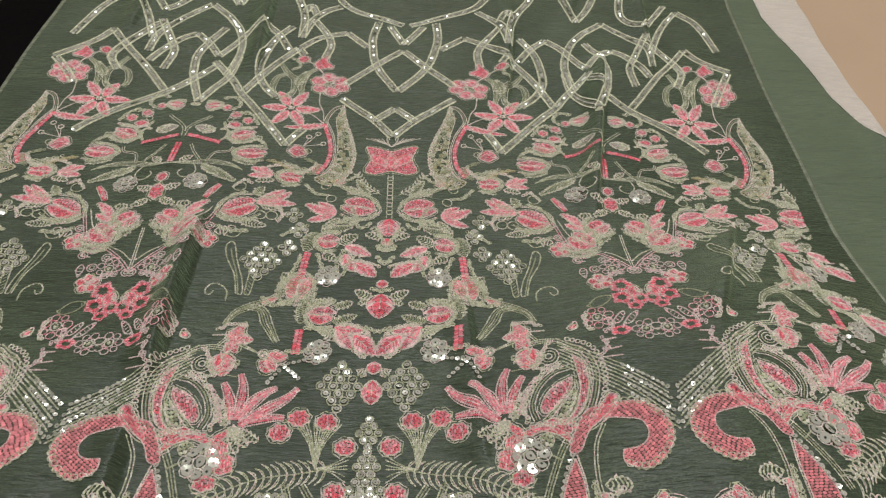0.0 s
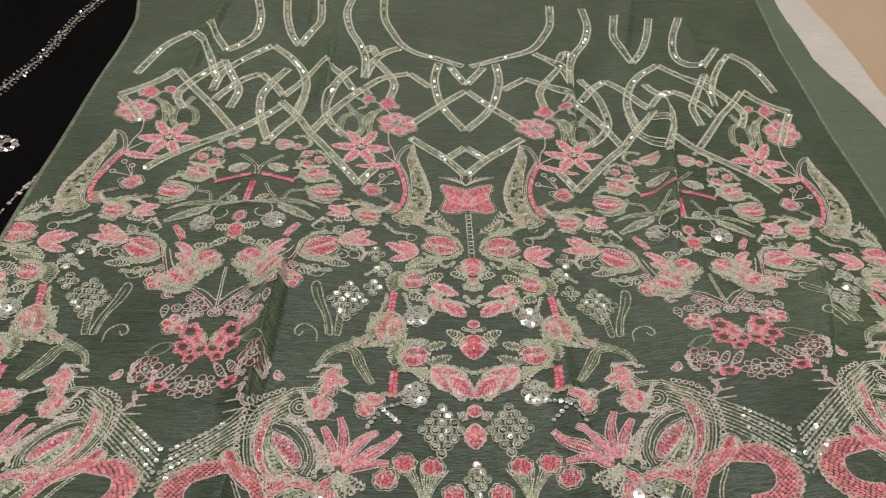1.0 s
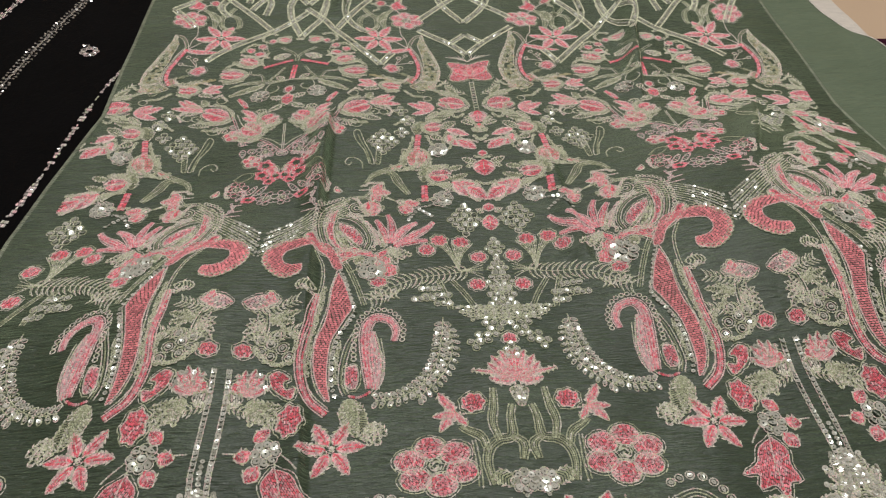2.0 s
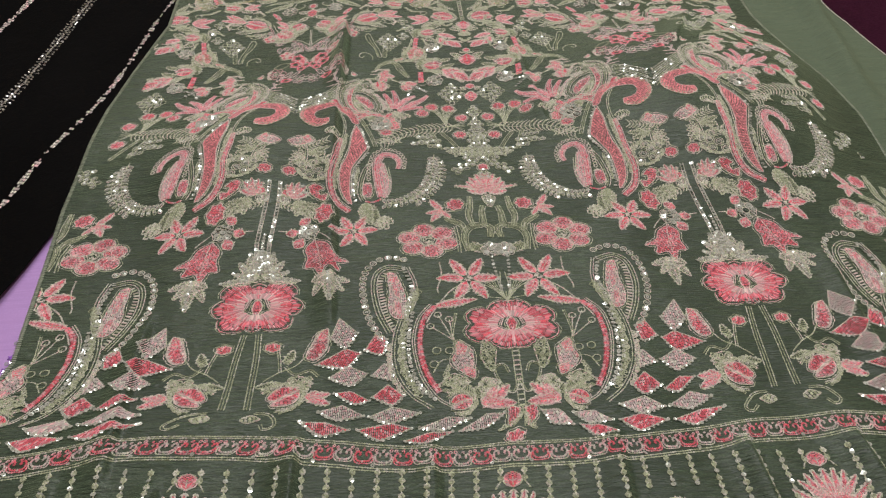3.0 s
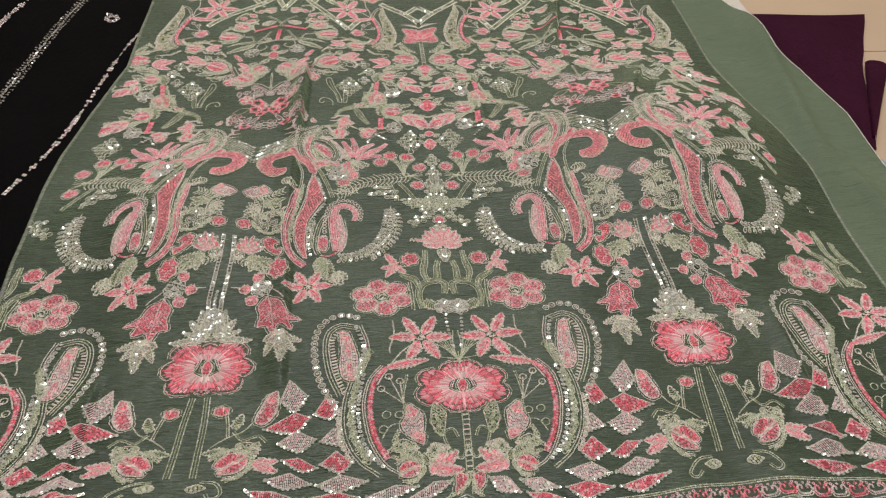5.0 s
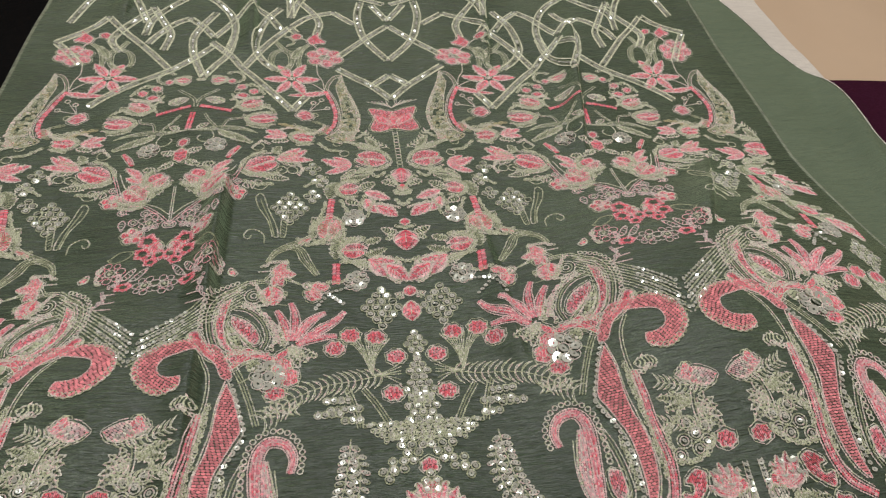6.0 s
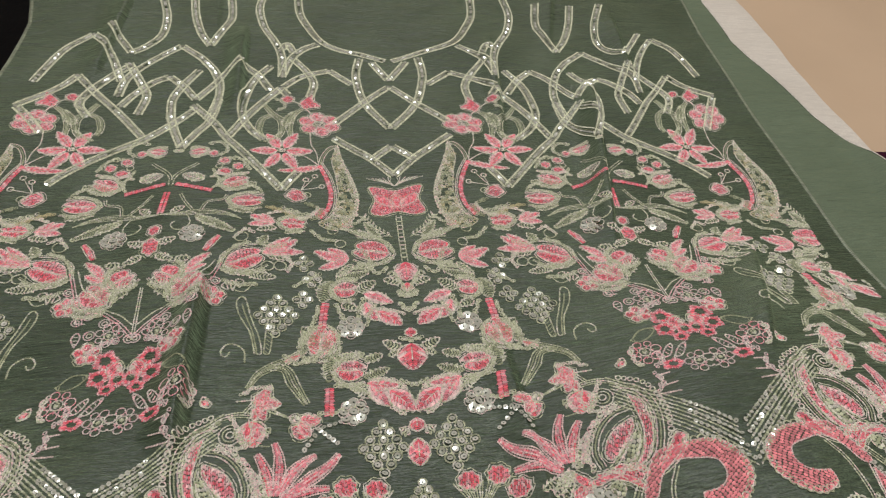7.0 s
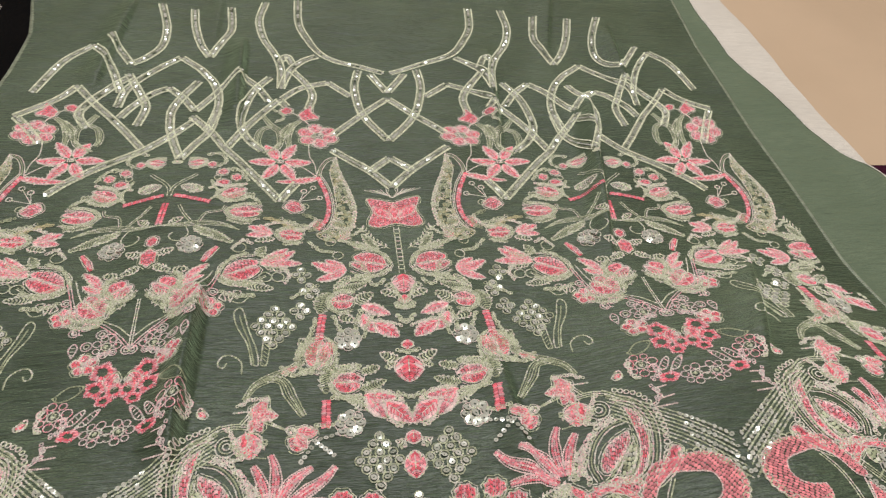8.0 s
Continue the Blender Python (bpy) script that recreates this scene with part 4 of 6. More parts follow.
rows((SILVER, SILVER), 1.4, 62.8, 31.3, 54.6, 11.7, 50.6, -10.3, 52.5, -29.9, 59.7, -43)
speckle((OLIVE, ZARI, GOLD, OLIVE, SILVER), 1.5, 48.8, 53.9, 53.8, 34.4, 50.2, 11.6, 48.2, -14, 53.4, -36.7, 64.1, -45.4, 50.8, -54.3, 40.9, -45.7, 33.1, -28.8, 32.4, -11.1, 36.9, 7.4, 43.8, 30.3)
rows((SILVER, SILVER), 1.5, 49.8, 53.2, 44.8, 30.4, 36.9, 6.6, 32.6, -16.8, 36.1, -37.8, 45.5, -53.4)
scallops(SILVER, 2.0, 0, 48.8, 51.6, 42.8, 30.3, 35, 6.5, 30.7, -16.9, 34.4, -39.2, 44.6, -54.8, side=1)
rows((SILVER, OLIVE, SILVER), 1.7, 47.8, 53.1, 56, 50, 61.9, 38.9, 64.2, 25.2)
for tip in ((68.3, 12.6), (62.2, -0.5), (75.9, 8.1)):
    line(SILVER, .9, 79.2, -4.2, *tip)
    ring(*tip, 2.4, SILVER, 1.1)
fill("k", 20, 91.8, -12.6, 86.7, -4.8, 79.1, -7.1, 75, -14, 83.2, -18.8)
ring(74.2, -11.2, 3.2, ZARI)
loops(OLIVE, 1.8, 73.9, -21, 66.3, -26.5, 61.6, -34.8, 68.7, -40)
loops(ZARI, 1.7, 91.7, -28.4, 82.4, -32.6, 71.1, -36, 77.6, -41.7)
fill("c", 20, 68, -31.9, 61.7, -28, 58.9, -35, 65.2, -38.7)
loops(GOLD, 1.7, 105, -29, 96.9, -30.6, 89, -34.9, 82.2, -38.1)
motif("crescent_motif", None, "silver scalloped crescent with rose edge")
fill("c", 85, -22, -4, -12, -5, 0, -9, 12, -5, 22, -4, 18, -19, 22, -34, 14, -38, 0, -34, -14, -38, -22, -34, -18, -19)
for side in (1, -1):
    fill("k", 40 * side, side * 3, -29, side * 8, -17, side * 17, -13, side * 15, -22)
    line(PEARL, 1.0, side * 3, -30, side * 9, -24, side * 18, -27)
fill("c", 85, 0, -12, 3.5, -20, 0, -29, -3.5, -20)
rows((PEARL,), 1, 0, -10, 5, -19, 0, -31)
spray(SILVER, 0, -3, 7, 24, 8, 2, 8)
motif("square_flower_motif", 0, "coral four-pointed flower with pale heart")
cord(ZARI, 4.2, 0, -38.5, 0, -62.9, 0, -89.3)
for k in range(11):
    work.stitch(Vector((-2, -41 - 4.4 * k)), Vector((2, -41 - 4.4 * k)), 1.1, shade(SILVER), 0.2)
motif("stem_motif", 0)
blob("c", 41.9, -49, 4.6, 4.2, 6)
petal("g", 37.6, -55.9, 16.8, -64.2, .25)
petal("g", 16.9, -65.5, 28.3, -46, .25)
for c in ((47.7, -70), (53, -54.7)):
    ring(*c, 4, ZARI, 1.0)
loops(ZARI, 1.6, 46.4, -52, 33.3, -59.3, 20.3, -63)
frond(ZARI, 3.5, 4, 6.9, -62.8, 19.6, -52.6, 28, -39.3)
motif("leaf_motif", None, "olive and pale gold leaf sprig")
bud(6.8, -81.6, 39.4, -75.6, .95)
for tip in ((67.5, -76), (64.4, -95.1), (57.7, -74)):
    petal("k", 42.4, -86.4, *tip, .32)
loops(ZARI, 1.6, 39.5, -96, 28.8, -92.9, 22.8, -102.1, 14.2, -97.3)
petal("o", 39.3, -92.5, 52, -103.5, .3)
motif("rosebud_motif", None, "pink rosebud with pale green leaves")
bud(135.5, -94.4, 103.1, -81.7, .85)
petal("g", 133.4, -95.6, 111, -101.2, .3)
petal("o", 116.6, -100.3, 94.9, -104.5, .3)
ring(121, -64.3, 5, ZARI, 1.1)
for c in ((92.2, -93.1), (101, -94)):
    ring(*c, 4.4, ZARI, 1.0)
for tip in ((80.2, -64.2), (75.1, -77.3), (85.3, -62.3)):
    petal("k", 104.7, -81.8, *tip, .26)
petal("o", 101.4, -83.8, 84.2, -85.3, .3)
petal("g", 107.9, -72.6, 102.1, -62.2, .5)
motif("rosebud_motif", None)
for tip in ((117.4, -50.4), (117, -39.7), (108.5, -37.8)):
    petal("k", 98.1, -47.3, *tip, .35)
bud(96.5, -45.7, 72.9, -46.7, .8)
petal("o", 96, -52.3, 110, -56.6, .3)
petal("g", 77.1, -52.3, 89.7, -57.8, .3)
motif("leafbud_motif", None, "paired rose buds on silver stem")
bud(181.8, 43.6, 185, 46, .75)
blob("c", 155.3, 40.7, 3.8, 3.4, 6)
bud(159.1, 44.7, 175.8, 41.8, .8)
loops(ZARI, 1.6, 158.9, 54.5, 149.3, 56.1, 143.8, 44.9, 149.8, 38.3)
blob("c", 145.2, 30.5, 4.4, 4, 6)
blob("c", 133.1, 23.1, 4.4, 4.4, 6)
blob("c", 143.6, 15.8, 5.4, 4, 6)
for c in ((136, 34), (149, 22.6)):
    ring(*c, 2.8, ZARI, 1.0)
loops(SILVER, 1.4, 154, 8.8, 148, 13.4, 140.3, 10.5, 124.8, 14.1)
motif("bud_motif", None)
bud(147.2, -1.5, 122.1, 4.9, .8)
petal("g", 142.6, -7.3, 116.2, 0.8, .3)
bud(137.7, -21.7, 107.4, -22.1, .7)
petal("g", 134.9, -28.7, 114.8, -35.5, .25)
motif("rosebud_motif", None)
ladder(1.9, 180.7, -1.2, 166.4, -4.9, 150.4, -9.6)
petal("z", 159.1, 5.7, 177.2, 11.5, .5)
cord(ZARI, 2.4, 185, -2.5, 181.8, 11.6, 166.4, 27.2)
motif("bar_motif", None, "coral bar below pale silver bud")
ladder(2.2, 184.5, -12, 184.5, -37)
motif("ladder_motif", 1, "coral satin ladder bar")
for o in (-2.6, -0.9, 0.9, 2.6):
    run(shifted(curve((185, -37.5, 168.4, -37.8, 152, -34.8, 135.3, -37.5, 123.3, -43.8), 1.6), lambda s: o * math.sin(math.pi * s)), ZARI, 0.9)
rows((ZARI, SILVER), 1.8, 155.6, -34.2, 151.5, -23.1, 140.6, -20.2, 137.9, -14.6)
rows((ZARI, ZARI), 1.8, 160.6, -34.4, 168.8, -23.6, 174.3, -13.7)
petal("g", 155.2, -40.9, 126.5, -57.9, .2)
petal("g", 157.9, -39.6, 141.7, -51.1, .25)
line(ZARI, 1.1, 163.8, -39.8, 160.6, -47.5, 164, -55.1, 170.6, -54.9, 174.2, -49.6, 171.6, -46.1)
petal("o", 177, -36.7, 168.1, -29.1, .4)
motif("branch_motif", None, "long curving olive branch")
rosette(156.9, -60.1, 9.2)
motif("sequin_rosette", None, "round flower of clear sequins in silver thread")
swathe("c", .8, 2.0, 1.0, 136.8, -62.6, 141.9, -69.8, 146, -78.1)
petal("k", 157.4, -99, 141.8, -80.6, .28)
petal("k", 158.3, -101.3, 143.7, -93.2, .3)
petal("o", 166.3, -86.9, 155.5, -85, .5)
petal("o", 162.2, -101.7, 146.8, -114.5, .3)
motif("leafbud_motif", None)
blob("c", 185, -72, 6, 9, 6)
blob("c", 185, -55, 4, 5, 6)
petal("o", 180, -68, 168, -64, .4)
petal("o", 180, -80, 168, -86, .4)
motif("bud_motif", 1)
bud(158.8, -109.4, 177, -94.6, 1.1)
petal("g", 160.6, -118.8, 175.8, -113.8, .4)
petal("g", 159.3, -111.5, 147.1, -112.8, .4)
motif("rosebud_motif", None)
bud(166, -126, 145, -106, 1.0)
petal("g", 164, -129, 138, -127.5, .28)
petal("o", 168.4, -109.5, 179.8, -104.4, .5)
motif("rosebud_motif", None)
honeycomb(75.2, -89.7, 1, 7.2)
honeycomb(69.3, -105.7, 1, 7.2)
honeycomb(75.2, -124.7, 1, 7.2)
motif("sequin_diamond", None)
honeycomb(92.9, -138.9, 3, 7.2)
motif("sequin_diamond", None, "diamond of clear sequins")
petal("p", 0, -90.5, 0, -109.7, .9)
petal("c", 0, -111.9, 0, -120.5, 1.0)
ring(0, -100.2, 0.1, SILVER)
petal("o", 4.8, -111.7, 17.3, -107.9, .5)
petal("o", 6.4, -108.3, 12.8, -100.3, .5)
loops(ZARI, 1.5, 6.9, -122.8, 0, -124.7)
motif("bud_motif", 0)
bud(57, -116, 36, -118, 1.0)
petal("g", 54.6, -107.8, 61.7, -127.6, .6)
petal("g", 52.2, -106, 28, -100.3, .3)
petal("o", 36.7, -119.3, 23.2, -109.9, .5)
petal("o", 48.1, -129.9, 36.8, -135.8, .5)
motif("rosebud_motif", None)
ladder(3, 59.3, -128.5, 61.8, -150.8)
bud(59, -147, 65, -174, .95)
petal("c", 56, -152.2, 52.1, -161.9, .8)
petal("g", 53.9, -168.9, 75.4, -148.7, .45)
petal("g", 69.6, -151.7, 75.6, -171.2, .4)
petal("g", 52, -171.1, 71, -175, .3)
motif("bell_flower_motif", None, "coral bell flower on a ladder stem")
rosette(41.4, -150.7, 9.1)
motif("sequin_rosette", None, "round flower of clear sequins in silver thread")
leafline(ZARI, 105.8, -169.8, 109.8, -153.5, 117.6, -138.7, 120.3, -128.1, 117.2, -123.2, 113.9, -126.1, 109.9, -140.5, 103.6, -157.2, 101.4, -169.9)
line(OLIVE, 1.1, 104.5, -168.1, 108.5, -151.7, 113.9, -137.7, 116.4, -129.1)
leafline(ZARI, 99.9, -169.9, 99.3, -154, 97.7, -142.1, 93.8, -143, 94.7, -156.3, 96.2, -169.9)
line(ZARI, 1.2, 111.9, -176.7, 112.6, -167.9, 118.8, -162.6, 125.3, -163.5, 127.7, -169.7, 123.9, -172.2, 122, -168.3)
swathe("g", .8, 3, 1, 96.4, -180.9, 85.6, -182.3, 79.3, -193.2, 69.8, -207.5)
swathe("g", .6, 2, .6, 108.1, -196.7, 101.6, -185.4, 83.9, -175.1, 74.9, -168.4)
petal("p", 85.8, -177.1, 74.8, -171.1, .3)
motif("fleur_motif", None, "pale green fleur of long curled leaves")
petal("q", 31.7, -122, 11.4, -130.5, .42)
petal("q", 31, -129.8, 22.5, -146.1, .55)
petal("p", 22.3, -138.2, 5.6, -150.8, .55)
loops(ZARI, 1.6, 31.7, -125.6, 36, -137.3, 36.9, -144.8)
loops(SILVER, 1.4, 21.8, -135.2, 11.7, -138.1, 3.6, -141)
motif("leafbud_motif", None, "paired rose buds on silver stem")
petal("c", 0, -154.1, 0, -161.7, 1.0)
petal("p", 0, -167.4, 0, -188.1, .95)
ring(0, -171.1, 0.1)
petal("o", 7, -169.7, 19.8, -163.5, .4)
petal("o", 9.1, -173.3, 16.3, -175.6, .5)
loops(ZARI, 1.5, 6.6, -162.8, 0, -164.6)
motif("bud_motif", 0)
bud(55, -183, 31, -186, .95)
petal("g", 54.3, -174.4, 57, -191.8, .6)
petal("g", 52, -174.2, 32.6, -172.2, .3)
petal("g", 32.7, -177.6, 20.2, -174.5, .4)
petal("g", 33, -190.7, 16, -185.4, .3)
loops(ZARI, 1.5, 44.2, -196.9, 36.7, -199.9, 31.1, -203.3)
petal("o", 36.8, -194.9, 29.9, -206.6, .5)
motif("rosebud_motif", None)
ladder(3.2, 55.7, -196.8, 55.7, -216.7)
motif("ladder_motif", None, "coral satin ladder bar")
rosette(40.1, -215.1, 9.4)
motif("sequin_rosette", None)
petal("q", 31, -195.8, 9.5, -198.7, .4)
petal("q", 28.5, -195.9, 16.9, -213, .55)
petal("p", 16.5, -202.4, 0, -216.6, .6)
loops(SILVER, 1.4, 14.7, -214.3, 7.6, -218.8)
loops(ZARI, 1.4, 8.3, -196.2, 0, -199)
motif("leafbud_motif", None)
petal("c", 0, -222.2, 0, -231.4, 1.0)
petal("c", 0, -236.7, 0, -253.3, .8)
ring(0, -239.8, 3.9)
petal("z", 4.6, -232.5, 11.6, -228.2, .4)
motif("bud_motif", 0)
honeycomb(21.8, -240.8, 3, 7.2)
motif("sequin_diamond", None)
petal("p", 104.3, -219.9, 99.2, -236.3, 1.0)
loops(ZARI, 1.6, 111, -226.6, 105.7, -234.9)
petal("o", 95.4, -229.2, 91.3, -223.5, .5)
motif("bud_motif", None)
petal("p", 100.8, -208.4, 97.5, -198, .6)
petal("p", 99.2, -209.1, 85.9, -207.6, .5)
petal("p", 99.8, -209.9, 101.8, -218.9, .6)
line(SILVER, 1.2, 114, -205.6, 102.3, -204.8)
line(ZARI, 1.1, 94.5, -212.4, 80, -216.9)
ring(76.6, -217.3, 3.5)
petal("p", 73.4, -217, 60.5, -217.7, .5)
petal("p", 73.5, -220.1, 66.6, -229.2, .6)
motif("bud_motif", None)
trail(1.5, 3.6, 62.2, -224.6, 47.1, -221.2)
trail(1.5, 3.6, 60.7, -226, 49.2, -236.1)
trail(1.5, 3.6, 63.9, -229.1, 70.4, -239.3)
motif("sequin_trail", None)
rows((MAUVE, BLUSH), 2.0, 185, -154.4, 175.6, -142.6, 162.8, -131.5, 146, -123.1, 133.9, -89.9)
run(curve((183.5, -143.5, 173.8, -134.1, 163.3, -127.7, 146.3, -108.2, 138, -87.6), 2.2), ZARI, 1.1)
rows((ZARI, SILVER), 1.6, 185, -151.6, 185, -132.5, 185, -111.3)
motif("chevron_motif", 1, "mauve chevron of twin threads")
for c, r in (((183.2, -155.3), 3.4), ((165.5, -140.6), 3.6), ((157.2, -149.9), 3.6), ((141.4, -117.6), 3.8), ((136.1, -108.7), 3.2), ((147, -137.2), 3.4), ((153.8, -133.3), 3.0)):
    ring(*c, r, MAUVE, 1.0)
    ring(*c, r * 0.5, SILVER, 0.9)
ringflower(170, -151.1, 9.5, MAUVE)
line(BLUSH, 1.1, 176, -150.1, 173.6, -140.9, 165.3, -141.6)
line(MAUVE, 1.1, 145.4, -124.6, 146.2, -136.9, 153, -139.2)
leafline(MAUVE, 149.3, -158.5, 151.5, -150.5, 148.9, -146.3, 146.1, -151.1)
leafline(SILVER, 131.8, -113.9, 126.9, -117.1, 129.1, -109.8)
leafline(SILVER, 123.7, -118.1, 122, -110.9, 126, -108.8)
leafline(SILVER, 119.3, -115.1, 116.7, -108.8, 122.2, -107.7)
motif("small_flower_motif", None, "mauve ringlets with pale hearts")
floret(158.2, -164.5, 8.6)
floret(137, -122.3, 8.6)
motif("floret_motif", None, "small coral floret")
openlobe(171.1, -171.2, 9.0, 8.5)
openlobe(168.8, -184, 8.0, 7.5)
fill("c", 60, 182.4, -178.3, 180.4, -173.3, 175.1, -175, 173, -179.7, 175.9, -183.6, 180.8, -183.7)
openlobe(181.1, -186.2, 7, 6.5)
knot(181.7, -178.4, 3.6)
motif("ring_flower_motif", None, "coral open-ring flower")
ringflower(149.3, -200.9, 10.5, BLUSH)
ringflower(178, -217.2, 9, MAUVE)
openlobe(162.4, -215.4, 8, 5)
openlobe(175.9, -193.2, 6, 5)
leafline(OLIVE, 144.1, -188.3, 152.9, -180.7, 161.9, -181.2, 157, -187.9, 149.2, -191.1)
leafline(MAUVE, 157.2, -208.7, 163.3, -199.9, 167.4, -198.9, 163.5, -207.4)
leafline(MAUVE, 164.4, -210.9, 170.7, -202, 176.3, -199, 171.1, -208.6)
leafline(SILVER, 128.3, -206.6, 134.2, -201.3, 135.4, -206.9, 130.4, -209.3)
petal("c", 130.2, -207.3, 135.3, -204.8, .6)
for a, b in (((149.2, -222), (158.6, -221.2)), ((149.9, -230.6), (160.6, -229.4)), ((146.8, -235.8), (160.1, -236.6))):
    line(PEARL, 1.2, *a, *b)
loops(MAUVE, 1.6, 149.8, -220.2, 151.9, -226.6, 148.5, -232.8)
loops(SILVER, 1.5, 142.2, -194.3, 140.9, -205.5, 144.7, -211.8)
loops(MAUVE, 1.6, 156.2, -203.1, 156.4, -211, 151.7, -214.5)
motif("small_flower_motif", None)
fill("k", 80, 129, -229.7, 135.1, -236.2, 137.1, -249, 135.3, -261.5, 130.6, -272, 122.3, -276.7, 128, -267.9, 131.8, -255.3, 131, -243.6)
fill("k", 80, 127.3, -246.3, 118.1, -250.2, 110.7, -256.4, 106.7, -266, 110.1, -269.5, 116.9, -265.4, 122.7, -259.2, 126.8, -253)
fill("o", 70, 128.8, -253.7, 128, -261.9, 123.1, -270.1, 116, -272.9, 119.1, -265.2, 124.3, -258.8)
rows((SILVER, OLIVE, SILVER), 1.5, 128.7, -249.8, 122.5, -260, 115.6, -267.6, 111, -272.3)
rows((SILVER, OLIVE, SILVER), 1.5, 130.1, -250.3, 129.5, -261.6, 126, -270.2, 119, -275.6)
rows((SILVER, MAUVE, OLIVE, SILVER), 1.9, 125.3, -222.3, 136, -229.4, 141, -245.4, 138.4, -262.3, 132.9, -273.9, 122.9, -280.4)
scallops(SILVER, 1.9, 0, 124.9, -217.5, 140, -226.3, 145.3, -246.1, 142.1, -265.7, 134.7, -278.1, side=1)
rows((SILVER, OLIVE, SILVER), 1.8, 126.7, -239.1, 116.2, -241.8, 106.6, -250.6, 101.8, -262.9, 104.2, -272.9)
loops(SILVER, 1.7, 120.1, -237.9, 110.2, -240.9, 101.1, -251.7, 97, -264.2, 98.8, -274)
loops(MAUVE, 1.5, 104.9, -244.2, 97.2, -256.1, 94.3, -266.9)
loops(SILVER, 1.6, 104.4, -275.5, 115.1, -276.9, 125.4, -278.7)
fill("c", 20, 147.9, -262.8, 151.9, -266.7, 146, -275.5, 137.8, -281.9, 133.3, -282.8, 140.6, -271.6)
line(SILVER, 0.9, 152.8, -266.1, 146.8, -277.5, 137, -284.3)
motif("paisley_motif", None, "rose and silver paisley with scalloped rim")
for r in (2.2, 4.4, 6.6):
    ring(114.4, -228.7, r, SILVER if r != 4.4 else ZARI, 0.9)
loops(SILVER, 1.6, 103.9, -219.3, 101.4, -227.4, 105.3, -235.2, 112.5, -237.6, 119.8, -235.8)
rows((ZARI, SILVER, ZARI), 1.6, 101.4, -216.1, 111.6, -215.1, 121, -217.3, 129, -223.5)
rows((ZARI, SILVER), 1.6, 108.3, -213.9, 100, -203.7, 90.9, -204.4, 87, -207.8)
motif("spiral_motif", None, "silver spiral of looped thread")
blob("c", 98.2, -204.8, 5.5, 5, 5)
fill("c", 20, 100.3, -199.8, 93.6, -194.5, 92.9, -202.6, 87.7, -208.2, 93.9, -208.6, 94.6, -218.2, 100.2, -215.6, 101.9, -207.3)
blob("c", 102.4, -227.9, 6.6, 5.6, 9)
spray(ZARI, 101.7, -234.3, 6, 112.1, -237.3, 90.8, -235.4)
line(ZARI, 1.2, 95.4, -209.6, 86, -213.9, 79.2, -217.3)
fill("z", 60, 80.8, -216.4, 76.1, -215.2, 72.8, -219, 76.6, -220.9)
fill("c", 30, 74.5, -217.1, 68.3, -214.6, 60.9, -219.3, 65.9, -222.9, 71.8, -221.8)
fill("c", 30, 78.8, -222.9, 73.8, -221.8, 67.6, -227.6, 72.1, -231.2, 76.9, -228.4)
motif("bud_motif", None)
swathe("kn", .8, 2.6, 1.6, 97.4, -240.7, 93.5, -247, 90, -255.5, 87.8, -265.8)
swathe("kn", .8, 2.6, 1.6, 88, -233.4, 84.7, -241.4, 83.6, -252.4, 84.9, -265.8)
swathe("kn", .8, 3.2, 1.6, 62.7, -242.1, 69.7, -246.2, 76.9, -253.9, 82.8, -265.9)
swathe("kn", .8, 3.2, 1.6, 48.8, -242.7, 55.3, -250.3, 66.4, -257.4, 80.5, -267.7)
swathe("kn", .8, 2.4, 1.6, 54.4, -263.7, 63.2, -263.8, 73.4, -265.6, 81.8, -269.4)
motif("fern_flower_motif", None, "five-fingered rose spray")
for tip in ((79.1, -287.6), (73.9, -283.2), (67.8, -279.5), (77.2, -276.4)):
    petal("o", 87.4, -270.9, *tip, .28)
for tip in ((99, -251.6), (94, -250.5), (90.6, -257.3)):
    petal("o", 89.6, -270, *tip, .25)
motif("leaf_motif", None, "pale olive leaf tuft")
blob("c", 120.2, -279.5, 7, 5.5, 7)
fill("c", 10, 118.8, -274.8, 113.3, -272.9, 106.1, -275.9, 99.3, -275.7, 104, -279.8, 111.5, -279.2)
fill("c", 40, 87.4, -271.7, 87.7, -276.7, 94, -283, 95.6, -278.1)
blob("c", 89.7, -284.7, 6, 4.6, 6)
blob("c", 84.7, -292.8, 6, 4.6, 6)
rosette(98.2, -294.1, 11.5)
blob("c", 90.9, -287.6, 6.2, 4.6, 6)
blob("c", 85.1, -296.4, 6.6, 5, 6)
blob("c", 92.5, -306.5, 6.6, 5, 6)
fill("c", 0, 94.4, -279.5, 104.1, -277, 114.6, -279.2, 121.7, -285.1, 122.5, -290.5, 115.1, -283.6, 107.1, -280.3, 99.2, -282.3)
line(ZARI, 1.4, 107, -293.3, 115.6, -299.4)
fill("o", 60, 104.6, -283.7, 111.1, -281.5, 112.8, -287.8, 107.6, -291.1)
motif("base_flower_motif", None)
blob("c", 55.7, -273.8, 6.8, 5.8, 8)
blob("c", 45.1, -263.9, 6.8, 5.8, 8)
blob("c", 27.2, -265.8, 6.8, 5.6, 8)
blob("c", 14, -282.5, 6.6, 5.6, 8)
blob("c", 17.5, -311.1, 6.6, 5.6, 8)
motif("berry_motif", None)
for k in range(8):
    f = k / 7
    line(ZARI, 1.15, 184 - 2 * f, -291 + 27 * f, 150 - 4 * f, -259 + 25 * f, 122 - 2 * f, -236 + 22 * f)
    trail(1.3, 3.4, 184 - 2 * f, -291 + 27 * f, 160 - 2 * f, -270 + 25 * f) if k % 2 else None
motif("mitre_motif", 1, "gold ribbed mitre of stitched rows")
